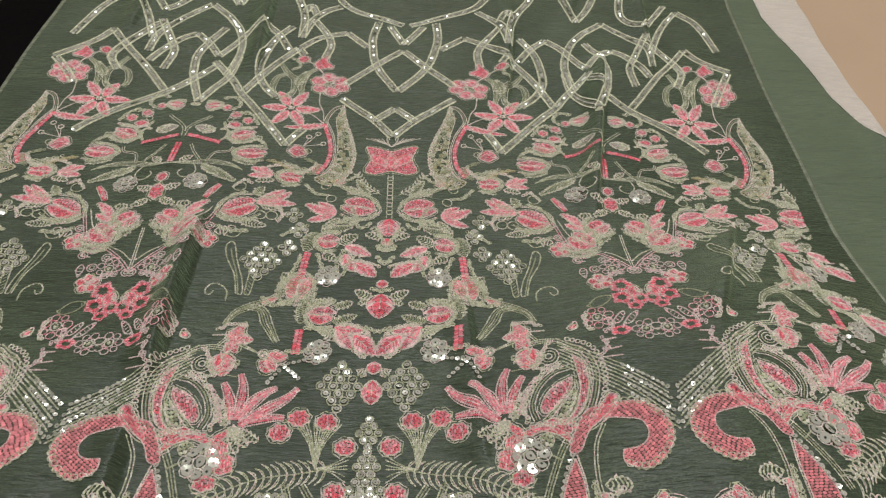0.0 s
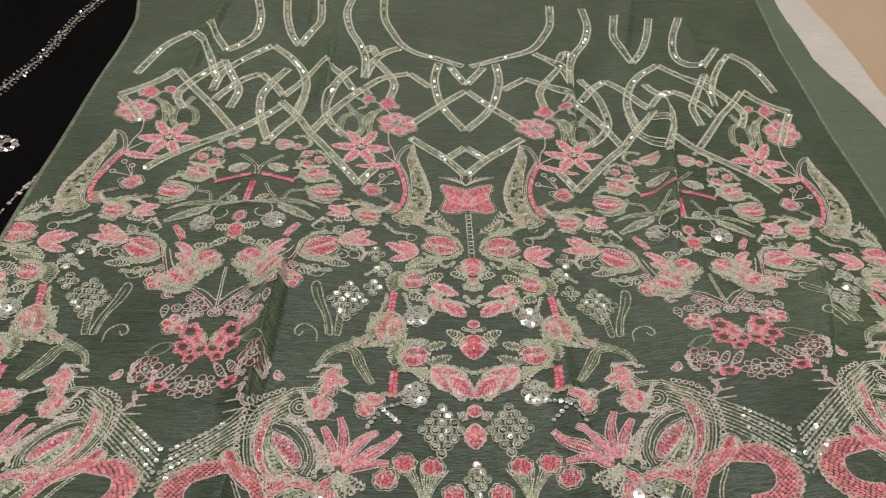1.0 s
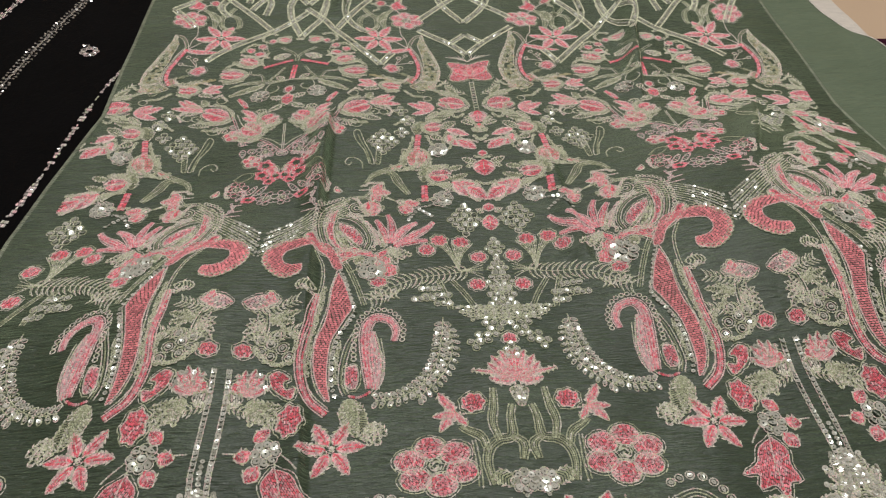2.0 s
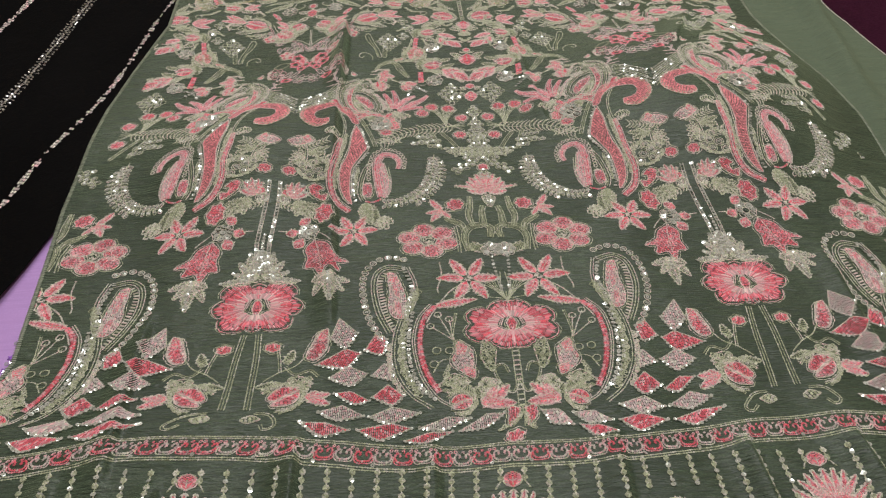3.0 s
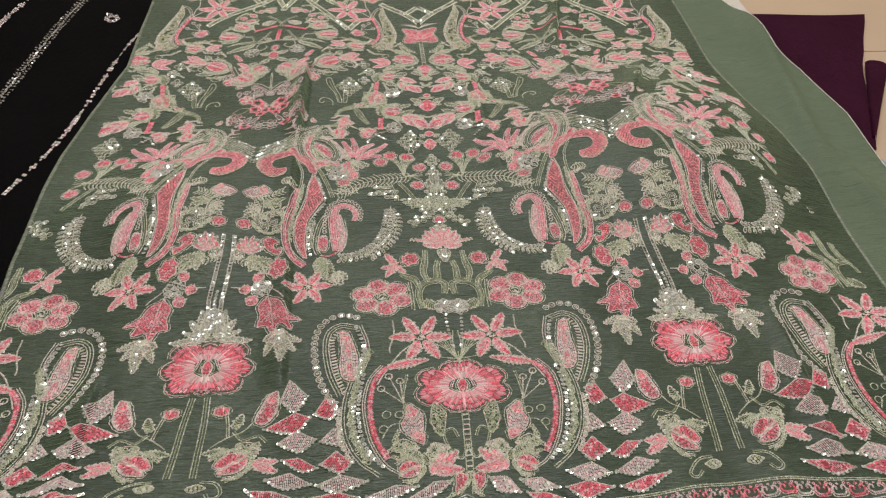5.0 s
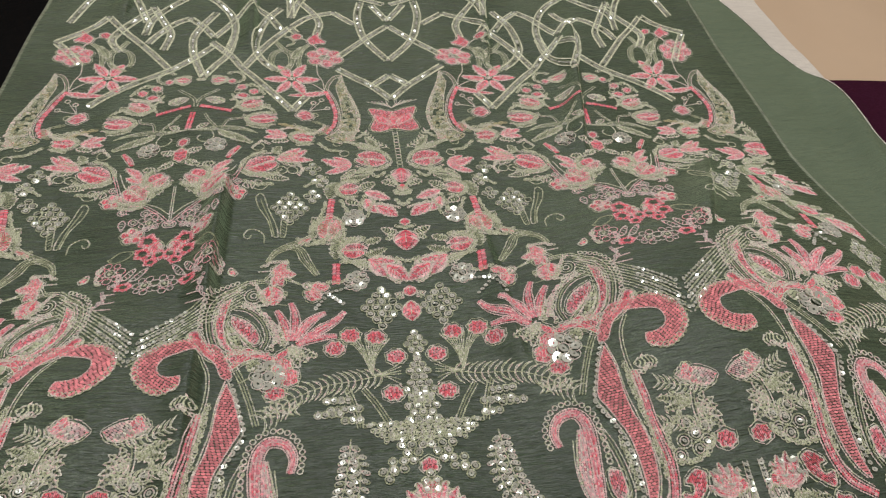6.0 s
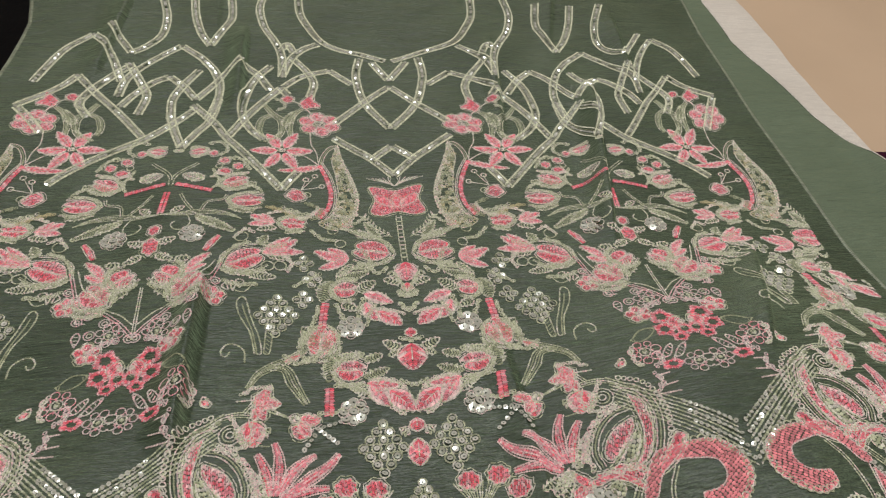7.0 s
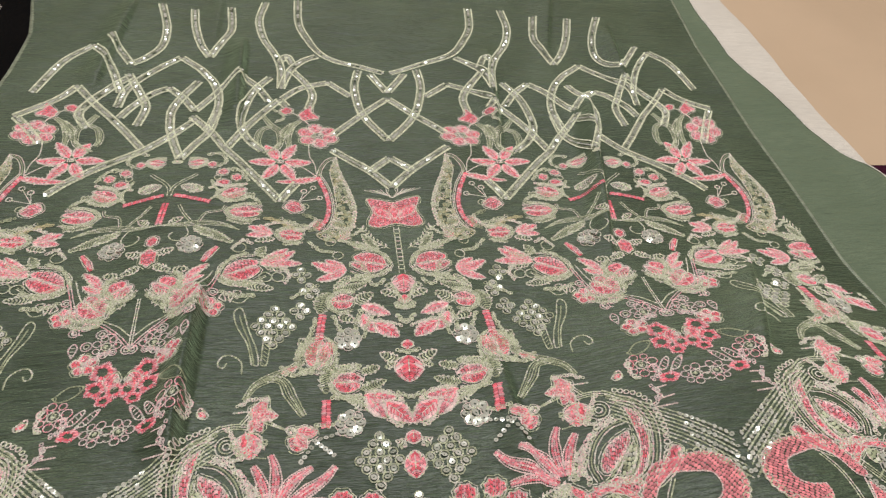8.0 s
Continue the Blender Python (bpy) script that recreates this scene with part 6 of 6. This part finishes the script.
loops(ZARI, 1.5, 28.1, -39.9, 33.8, -46.2, 41.9, -49.3)
loops(SILVER, 1.4, 64.5, -26.5, 70.9, -36.8, 81.8, -40.9)
loops(ZARI, 1.5, 48.1, -100.3, 39.7, -97.4, 27.1, -96.4)
loops(ZARI, 1.4, 8.8, -101.7, 0, -123.2, 6.8, -120.2)
loops(SILVER, 1.4, 89, -84.1, 84.1, -89.3, 86.8, -98.7)
loops(ZARI, 1.5, 140.9, 34.2, 131.3, 32.8, 122.9, 18.7)
loops(ZARI, 1.5, 125.8, -0.8, 116.2, -4.1, 110.9, -11.3)
loops(SILVER, 1.5, 104, -36.3, 91.1, -32.8, 84.4, -35)
loops(ZARI, 1.5, 159.3, -90.2, 161, -102, 164.9, -107.2)
loops(ZARI, 1.5, 145.2, -133, 154.2, -134, 161.8, -131.8)
loops(ZARI, 1.4, 61.6, -169.5, 69, -177, 74.8, -171.1)
loops(ZARI, 1.4, 52.1, -130, 48.1, -140, 46.1, -144.9)
loops(SILVER, 1.4, 27.3, -193, 14, -195, 4.8, -201.5)
loops(ZARI, 1.5, 51.7, -195, 44.2, -195.6, 32.9, -197)
motif("lace_filling", None)
frond(ZARI, 5, 3.2, 177.8, -340.5, 162.7, -338.2, 146, -332.5)
frond(ZARI, 5, 3.2, 172.6, -361.9, 157.8, -360.8, 142.1, -357.4)
frond(ZARI, 4.5, 3.2, 180.7, -408.6, 164.4, -415.1, 148, -421.6)
motif("leaf_filling", None, "pale gold leaflets between the paisleys")
line(ZARI, 1.0, 147.7, -108.9, 152.2, -119.6, 145.5, -130.5, 136.4, -128.6)
line(ZARI, 1.0, 126.3, -115.2, 116.7, -118.7, 111.4, -113.4)
loops(ZARI, 1.6, 130.8, -108.8, 119.1, -112.2, 107.7, -111.6)
loops(ZARI, 1.6, 107.5, -71.6, 99.4, -74.6, 89.2, -70.3)
loops(ZARI, 1.5, 80.4, -111.9, 72.5, -106.1, 64.5, -101.2)
loops(ZARI, 1.5, 30.4, -80.2, 24.9, -94.8, 31.4, -100.3)
loops(ZARI, 1.5, 64.1, -131, 69.6, -151.7, 75.1, -162)
loops(ZARI, 1.5, 85.9, -172.8, 78.3, -178.2, 69.1, -173.9)
loops(SILVER, 1.4, 111.4, -200.9, 101.9, -196.1, 93.1, -197)
loops(SILVER, 1.4, 115.4, -216.1, 110.9, -223.1, 107.1, -226.4)
loops(ZARI, 1.4, 61.5, -213.5, 52.6, -215.1, 47.3, -213.1)
loops(ZARI, 1.5, 30.2, -149.8, 28, -140, 23.7, -132.5)
loops(ZARI, 1.5, 7.2, -130.7, 0, -138.6, 4.7, -136.4)
loops(SILVER, 1.4, 50.7, -36.4, 41.8, -39.7, 32.5, -36.5)
loops(MAUVE, 1.5, 158.3, -164.9, 166.3, -158.4, 175, -156.3)
loops(SILVER, 1.5, 126.2, -64.1, 118.7, -56.2, 112.2, -58.8)
loops(ZARI, 1.4, 153.3, 18.3, 146.8, 2.5, 150.2, -5.3)
motif("lace_filling", None)
BORDER_U = (0, 40, 80, 130, 155, 185)
BORDER_TOP = (-646, -648, -648, -643, -640, -640)


def border_line(drop):
    return [c for u, v in zip(BORDER_U, BORDER_TOP) for c in (u, v - drop)]


cord(ZARI, 1.5, *border_line(0))
cord(ZARI, 1.7, *border_line(16))
for k in range(16):
    x = 6 + k * 11.55
    y = float(np.interp(x, BORDER_U, BORDER_TOP)) - 8
    pair = (CORAL, ROSE) if k % 2 else (MAUVE, SILVER)
    for side in (1, -1):
        run(curve((x, y - 3.4, x + side * 3.2, y - 3.0, x + side * 4.8, y + 0.4, x + side * 3.2, y + 3.4, x + side * 1.4, y + 1.8, x + side * 2.2, y + 0.2), 1.3), pair[0], 1.5, 0.2)
        run(curve((x, y - 4.8, x + side * 4.6, y - 4.2, x + side * 6.0, y + 0.6), 1.4), pair[1], 0.9, 0.1)
        ring(x + side * 4.4, y + 4.6, 0.9, BLUSH, 0.8)
    knot(x, y + 4.4, 1.2, pair[0])
    if k % 3 == 0:
        work.sequin((x + 5.8, y - 5.4), 1.4)
motif("border_band", None, "narrow scroll border of coral and mauve loops")
STOPS = (-672, -742, -742, -738, -700, -684, -684, -684, -700, -738, -742, -742, -672)
for k in range(13):
    x = 7 + k * 14.25
    line(ZARI, 1.1, x, -663, x, STOPS[k])
    for i, p in enumerate(curve((x, -666, x, STOPS[k]), 5.0)):
        if dice.random() < (0.3 if k % 2 else 0.15):
            work.sequin(p, 1.7, 0.7)
        else:
            ring(p.x, p.y, 1.5, ZARI, 1.3)
            ring(p.x, p.y, 0.6, ZARI, 1.2)
    motif("sequin_stripe", None, "stripe of clear sequins on a pale gold line" if k == 0 else "")
petal("q", 0, -711.9, 26.9, -710.6, .2)
petal("q", 0, -711.9, 25.6, -700.4, .16)
petal("q", 0, -710.2, 22.9, -691.1, .16)
petal("q", 0, -709, 17.5, -685.7, .17)
petal("q", 0, -707.9, 12, -681.2, .17)
petal("q", 0, -706.7, 6.5, -679.2, .17)
petal("q", 0, -706.8, 0, -678.5, .18)
swathe("c", 1.5, 3, 3, 18.7, -712.2, 13.1, -704.7, 6.5, -701.1, 0, -700.5)
petal("g", 0, -719.3, 16.3, -720.3, .5)
petal("g", 0, -725.9, 9.8, -716.8, .6)
petal("g", 0, -727, 0, -712.5, .6)
line(ZARI, 1.2, 21, -713.3, 33.1, -707.8)
petal("c", 0, -676.7, 0, -666.3, 1.1)
line(ZARI, 1.1, 10.2, -677.7, 5.6, -672, 0, -677.2)
motif("fan_motif", 0, "pink fan flower with fringed petals")
ring(7.9, -736.2, 3.7)
ring(0, -734, 0.2)
ring(8.1, -744.2, 3.5)
ring(0, -748.3, 0.3)
ring(4.3, -741.3, 3.3)
trail(2, 5, 7.9, -736.2, 0, -744.7)
motif("ring_cluster_motif", 0)
petal("q", 185, -711.9, 158.1, -710.6, .2)
petal("q", 185, -711.9, 159.4, -700.4, .16)
petal("q", 185, -710.2, 162.1, -691.1, .16)
petal("q", 185, -709, 167.5, -685.7, .17)
petal("q", 185, -707.9, 173, -681.2, .17)
petal("q", 185, -706.7, 178.5, -679.2, .17)
petal("q", 185, -706.8, 185, -678.5, .18)
swathe("c", 1.5, 3, 3, 166.3, -712.2, 171.9, -704.7, 178.5, -701.1, 185, -700.5)
petal("g", 185, -719.3, 168.7, -720.3, .5)
petal("g", 185, -725.9, 175.2, -716.8, .6)
petal("g", 185, -727, 185, -712.5, .6)
line(ZARI, 1.2, 164, -713.3, 151.9, -707.8)
petal("c", 185, -676.7, 185, -666.3, 1.1)
line(ZARI, 1.1, 174.8, -677.7, 179.4, -672, 185, -677.2)
motif("fan_motif", 1)
ring(177.1, -736.2, 3.7)
ring(185, -734, 0.2)
ring(176.9, -744.2, 3.5)
ring(185, -748.3, 0.3)
ring(180.7, -741.3, 3.3)
trail(2, 5, 177.1, -736.2, 185, -744.7)
motif("ring_cluster_motif", 1)
coin(92.1, -701, 8.2)
coin(73.4, -713.8, 8.0)
coin(107.3, -713.8, 8.2)
coin(91.3, -725, 8.0)
line(SILVER, 1.4, 92, -711, 91.6, -715.9)
motif("ring_cluster_motif", None, "four embroidered coins of gold and silver thread")
rows((ZARI, OLIVE, OLIVE, ZARI), 1.7, 56.7, -734.5, 59.6, -735.7, 56.6, -741, 52, -737.8, 51.8, -730.3, 56.4, -724.2, 65.2, -723.1, 72.5, -728.1, 75.5, -734.7, 83.8, -737.1, 88.4, -742.1)
rows((ZARI, OLIVE, OLIVE, ZARI), 1.7, 121.9, -727.8, 118.7, -731.6, 122.9, -734.5, 129.4, -730.9, 130.1, -724.2, 124.4, -720.1, 115.8, -721.8, 108.1, -728.1, 102.2, -734.2, 94.7, -737.2, 90.8, -741.4)
fill("o", 40, 61.2, -746.7, 64.6, -739.7, 74.4, -736.9, 84.1, -739.8, 85.4, -745.4, 78.1, -743, 71.2, -747.2, 70.5, -751.6, 64.4, -751.3)
fill("o", 140, 94.6, -745.5, 102.9, -739, 113.5, -737, 121.7, -740.1, 121.4, -744.7, 114.2, -748.1, 111.6, -742.5, 105.2, -742.9, 96.9, -749.4)
for c in ((68.9, -754.2), (76.3, -749.2), (76.5, -756.4), (106.7, -748.5), (106, -756.7), (113, -753.5)):
    ring(*c, 3.4, SILVER, 1.2)
    ring(*c, 1.9, ZARI, 0.9)
fill("o", 80, 82.5, -756.9, 91.9, -755.2, 100.4, -761.5, 96.3, -766.5, 85.9, -766.2, 81.5, -762.2)
line(SILVER, 1.2, 82.5, -756.9, 91.7, -756.1, 101.1, -761.6)
motif("scroll_motif", None, "silver scroll with trefoil loops")
fringe(90.2, -746.4, 12.4)
motif("fringed_flower_motif", None, "pink fringed flower")
blossom("p", 143.4, -738.6, 6, 136.4, -739.7, .7)
blossom("p", 162.3, -753.2, 6, 153.7, -754.1, .7)
line(SILVER, 1.2, 171.6, -756.5, 164.6, -762.4, 170, -765.5)
motif("small_flower_motif", None)
blossom("p", 185, -762.8, 6, 173, -764.6, .7)
motif("small_flower_motif", 1)


# ---- the scalloped hem ----
def hem_path(u0, u1, lift, curled=False):
    us = np.linspace(u0, u1, 40)
    vs = hem(us) if not curled else np.full(40, -768.0) + 10 * np.cos(us / 53.6 * math.pi / 2)
    return [Vector((float(u), float(v) + lift)) for u, v in zip(us, vs)]


def flat(path):
    return [c for p in path for c in (p.x, p.y)]


def hem_scallop(u0, u1, deep):
    line(ZARI, 2.4, *flat(hem_path(u0, u1, 1.4)))
    for p in curve(flat(hem_path(u0, u1, 7.0)), 6.2):
        ring(p.x, p.y, 2.5, SILVER, 1.3)
        ring(p.x, p.y, 1.2, ZARI, 0.9)
    rows = ((11.5, ZARI, 1.9), (13.5, MAUVE, 1.7), (15.3, BLUSH, 1.7), (17.3, ZARI, 1.9)) if deep else ((11.5, ZARI, 1.9), (13.4, OLIVE, 1.5), (15.2, ZARI, 1.7))
    for lift, dye, width in rows:
        line(dye, width, *flat(hem_path(u0, u1, lift)))


hem_scallop(0, 53.6, True)
# the middle scallop is rolled under, so only the outer repeats show it flat
outer_only = Work()
outer_only.seg, outer_only.dye, outer_only.spangle = work.seg, work.dye, work.spangle
for sides in ((2,), (3,)):
    made = stitch_mesh(outer_only.seg, outer_only.dye, sides)
    if made:
        solid("hem_scallop", made[0].tolist(), made[1].tolist(), FLOSS, panel, made[2])
work = Work()
line(ZARI, 2.4, *flat(hem_path(0, 53.6, 1.2, True)))
for lift, dye in ((3.5, ZARI), (6, MAUVE), (8.5, BLUSH), (11, ZARI), (24, ZARI), (26, OLIVE)):
    line(dye, 1.6, *flat(hem_path(0, 52, lift, True)))
for p in curve(flat(hem_path(2, 50, 17, True)), 6.2):
    ring(p.x, p.y, 2.4, SILVER, 1.1)
    ring(p.x, p.y, 1.2, ZARI, 0.9)
for sides in ((0, 1),):
    made = stitch_mesh(work.seg, work.dye, sides)
    solid("hem_scallop", made[0].tolist(), made[1].tolist(), FLOSS, panel, made[2])["label"] = "rolled scallop of pale gold cord"
work = Work()
hem_scallop(53.6, 131.4, False)
motif("hem_scallop", None, "scalloped hem of pale gold cord and rings")
hem_scallop(131.4, 185, True)
motif("hem_scallop", 1)


# ---- silver beadwork on the black cloth ----
SPANGLE = sequin_material("silver_beads", (0.80, 0.78, 0.72), (0.45, 0.44, 0.42), 0.7, 0.22)
PURPLE = (0.33, 0.13, 0.55)
VIOLET = (0.55, 0.34, 0.72)
level[0] = black_rise


def bugle_vine(*points):
    """A line of bugle beads with small seed beads between."""
    path = curve(points, 4.2)
    for i, (p, q) in enumerate(zip(path, path[1:])):
        d = (q - p).normalized()
        n = Vector((-d.y, d.x))
        if dice.random() < 0.12:
            continue
        wide = dice.choice((1, 2, 3, 4))
        for k in range(wide):
            o = n * ((k - (wide - 1) / 2) * 1.5)
            work.stitch(p + o, p.lerp(q, 0.85) + o, 1.6, shade(MAUVE if dice.random() < 0.6 else SILVER, 0.35), 0.2)
        if dice.random() < 0.5:
            work.sequin(q + n * dice.uniform(-1.5, 1.5), 1.3, 0.8)


def sprig_vine(*points):
    """A dense line of seed beads with single beads standing off it on short threads."""
    path = curve(points, 2.7)
    for i, (p, q) in enumerate(zip(path, path[1:])):
        d = (q - p).normalized()
        n = Vector((-d.y, d.x))
        c = p + n * dice.uniform(-1.2, 1.2)
        work.sequin(c, dice.uniform(1.0, 1.6), 0.8)
        knot(c.x, c.y, 1.3, SILVER)
        if i % 2:
            for side in (1, -1):
                tip = p + n * side * dice.uniform(3.6, 5.6) + d * dice.uniform(-0.5, 2.0)
                work.stitch(p + n * side, tip, 0.5, (0.22, 0.21, 0.20), 0.2)
                work.sequin(tip, 1.2, 0.9)
                knot(tip.x, tip.y, 0.9, SILVER)


bugle_vine(-455, 190, -480, 90, -497, 30, -521, -75, -542, -137, -563, -211, -600, -300)
motif("bugle_bead_vine", LOOSE, "broken line of silver bugle beads", black, SPANGLE)
sprig_vine(-370, 330, -386, 258, -395, 181, -410, 122, -432, 28, -451, -85, -470, -190, -494, -275)
motif("sprig_vine", LOOSE, "double row of silver seed beads with sprigs", black, SPANGLE)
bugle_vine(-318, 60, -341, 0, -354, -50, -381, -201, -417, -302, -434, -369, -459, -460, -468, -547, -480, -640)
motif("bugle_bead_vine", LOOSE, "", black, SPANGLE)
for fx, fy in ((-377, 40), (-478, -352), (-585, -60)):
    for k in range(7):
        a = k * 0.9
        c = Vector((fx + 6.5 * math.cos(a), fy + 6.5 * math.sin(a)))
        work.sequin(c, 2.4, 0.8)
        ring(c.x, c.y, 2.7, MAUVE, 0.9)
    for k in range(9):
        work.sequin((fx + dice.uniform(-9, 9), fy + dice.uniform(-9, 11)), 1.3, 1.2)
    motif("bead_flower", LOOSE, "small silver beaded flower", black, SPANGLE)

# ---- the lilac cloths ----
PURPLE_SPANGLE = sequin_material("lilac_sequins", (0.80, 0.74, 0.86), (0.34, 0.20, 0.46), 0.5, 0.2)
def lilac_rise(x, y):
    return -0.0138 + 0.0008 * np.sin(26 * x + 31 * y)


def net_rise(x, y):
    return -0.0122 + 0.0006 * np.sin(60 * x + 20 * y)


level[0] = lilac_rise
for p in curve((-368, -478, -376, -530, -392, -585, -418, -632, -440, -690), 6.0):
    for k in range(5):
        q = p + Vector((dice.uniform(-9, 9), dice.uniform(-5, 5)))
        if dice.random() < 0.6:
            work.sequin(q, dice.uniform(1.3, 2.3), 0.7)
        else:
            for m in range(5):
                a = m * 1.26
                work.stitch(q, q + Vector((math.cos(a), math.sin(a))) * 2.6, 1.4, shade(PURPLE, 0.3), 0.2)
motif("sequin_vine", LOOSE, "vine of purple floss and clear sequins", lilac, PURPLE_SPANGLE)
level[0] = net_rise


def burst(cx, cy, r):
    c = Vector((cx, cy))
    for k in range(46):
        a = dice.uniform(0, 6.283)
        way = Vector((math.cos(a), math.sin(a)))
        work.stitch(c + way * r * dice.uniform(0.0, 0.35), c + way * r * dice.uniform(0.6, 1.0), 0.8, shade(PURPLE if dice.random() < 0.5 else VIOLET, 0.3), 0.3)
    level[0] = net_rise if cx > -120 else lilac_rise
    motif("floss_flower", LOOSE, "purple fringed floss flower", net if cx > -120 else lilac)
    level[0] = net_rise


for bx, by, br in ((-56, -790, 11), (-14, -793, 12), (86, -792, 11), (192, -803, 14), (219, -792, 9), (240, -784, 10), (294, -787, 13),
                   (-205, -797, 11), (-262, -789, 12), (-130, -797, 9), (36, -803, 9), (140, -812, 10), (330, -800, 12)):
    burst(bx, by, br)
PALE = (0.70, 0.63, 0.60)
for k in range(8):
    cx = -66 + k * 60
    for r in (24, 27.5, 33):
        line(PALE, 1.6, *[c for i in range(9) for c in (cx + r * 1.2 * math.cos(math.pi + i * math.pi / 8), -806 + r * 0.75 * math.sin(math.pi + i * math.pi / 8))])
    loops(PALE, 2.2, cx - 30, -800, cx - 20, -826, cx, -834, cx + 20, -826, cx + 30, -800)
    loops(PALE, 1.8, cx - 10, -796, cx + 8, -800)
    motif("net_scallop", LOOSE, "grey lilac corded scallop", net)
# pale selvedge of the green underlayer
level[0] = under_rise
for (ya, xa), (yb, xb) in zip(BORDER[1:-1], BORDER[2:]):
    line((0.62, 0.60, 0.52), 1.3, xa * 1000 - 1, ya * 1000, xb * 1000 - 1, yb * 1000)
motif("selvedge", LOOSE, "pale stitched selvedge", under)
level[0] = height

# ---- gilt bead tassels ----
GILT, gtree, gbsdf = shader("gilt_beads", 0.22, 1.0, (0.62, 0.36, 0.09))
PALE_GILT, ptree, pbsdf = shader("gilt_pins", 0.35, 0.9, (0.66, 0.55, 0.34))


def ball(bm, c, r):
    made = bmesh.ops.create_icosphere(bm, subdivisions=2, radius=r)
    for v in made["verts"]:
        v.co = v.co + Vector(c)


def rod(bm, a, b, r):
    a, b = Vector(a), Vector(b)
    made = bmesh.ops.create_cone(bm, segments=8, radius1=r, radius2=r * 0.8, depth=(b - a).length, cap_ends=True)
    turn = (b - a).to_track_quat("Z", "Y").to_matrix().to_4x4()
    for v in made["verts"]:
        v.co = turn @ v.co + (a + b) / 2


def part(name, bm, mat, parent):
    me = bpy.data.meshes.new(name)
    bm.to_mesh(me)
    bm.free()
    me.materials.append(mat)
    smooth_faces(me)
    ob = new(name, me)
    ob.parent = parent
    return ob


def tassel(x, y, z, drops):
    holder = tagged(new("bead_tassel"), "cluster of gilt bell beads on short pins", "tassel", "gilt tassels")
    holder.location = (x, y, z)
    for hx, hy, px, py in drops:
        bm = bmesh.new()
        ball(bm, (hx, hy, 0.0042), 0.0036)
        for k in range(6):
            a = k * 1.047
            ball(bm, (hx + 0.0034 * math.cos(a), hy + 0.0034 * math.sin(a), 0.0046 + 0.0015 * (k % 2)), 0.0016)
        ball(bm, (hx, hy + 0.001, 0.0085), 0.0018)
        part("bell_bead", bm, GILT, holder)
        bm = bmesh.new()
        rod(bm, (hx, hy, 0.003), (px, py, 0.0012), 0.0011)
        part("pin", bm, PALE_GILT, holder)


tassel(-0.020, -0.739, 0.0006, ((-0.012, 0.002, -0.011, -0.016), (0.001, 0.003, -0.008, -0.016), (0.012, -0.006, -0.003, -0.017)))
tassel(0.131, -0.8065, -0.0116, ((-0.011, 0.0, 0.004, 0.002), (0.011, 0.004, 0.0, 0.0)))

# ---- an orange floss ball at the far end of the black cloth ----
bm = bmesh.new()
bmesh.ops.create_icosphere(bm, subdivisions=4, radius=0.03)
for v in bm.verts:
    v.co = v.co * (1 + 0.07 * noise.noise(v.co * 160) + 0.05 * noise.noise(v.co * 60))
    v.co.z *= 0.7
POM = simple("orange_floss", (0.55, 0.085, 0.035), (0.68, 0.14, 0.06), 0.7, (180, 180, 180), 0.002)
pom = part("orange_pompom", bm, POM, None)
pom.location = (-0.628, 0.030, float(black_rise(np.array(-0.628), np.array(0.030))) + 0.019)
tagged(pom, "orange floss pompom on the black fabric", "pompom")

# ---- ceiling lamp housings ----
LAMP_WHITE, ltree, lbsdf = shader("lamp_enamel", 0.4, 0.0, (0.8, 0.8, 0.78))
for lx, ly in ((0.1, 0.75), (-0.9, 0.6), (0.5, -1.2)):
    bm = bmesh.new()
    bmesh.ops.create_cone(bm, segments=32, radius1=0.11, radius2=0.09, depth=0.17, cap_ends=True)
    lamp = part("ceiling_lamp", bm, LAMP_WHITE, None)
    lamp.location = (lx, ly, 2.415)
    tagged(lamp, "white round ceiling lamp fixed to the ceiling", "lamp", "ceiling lamps")
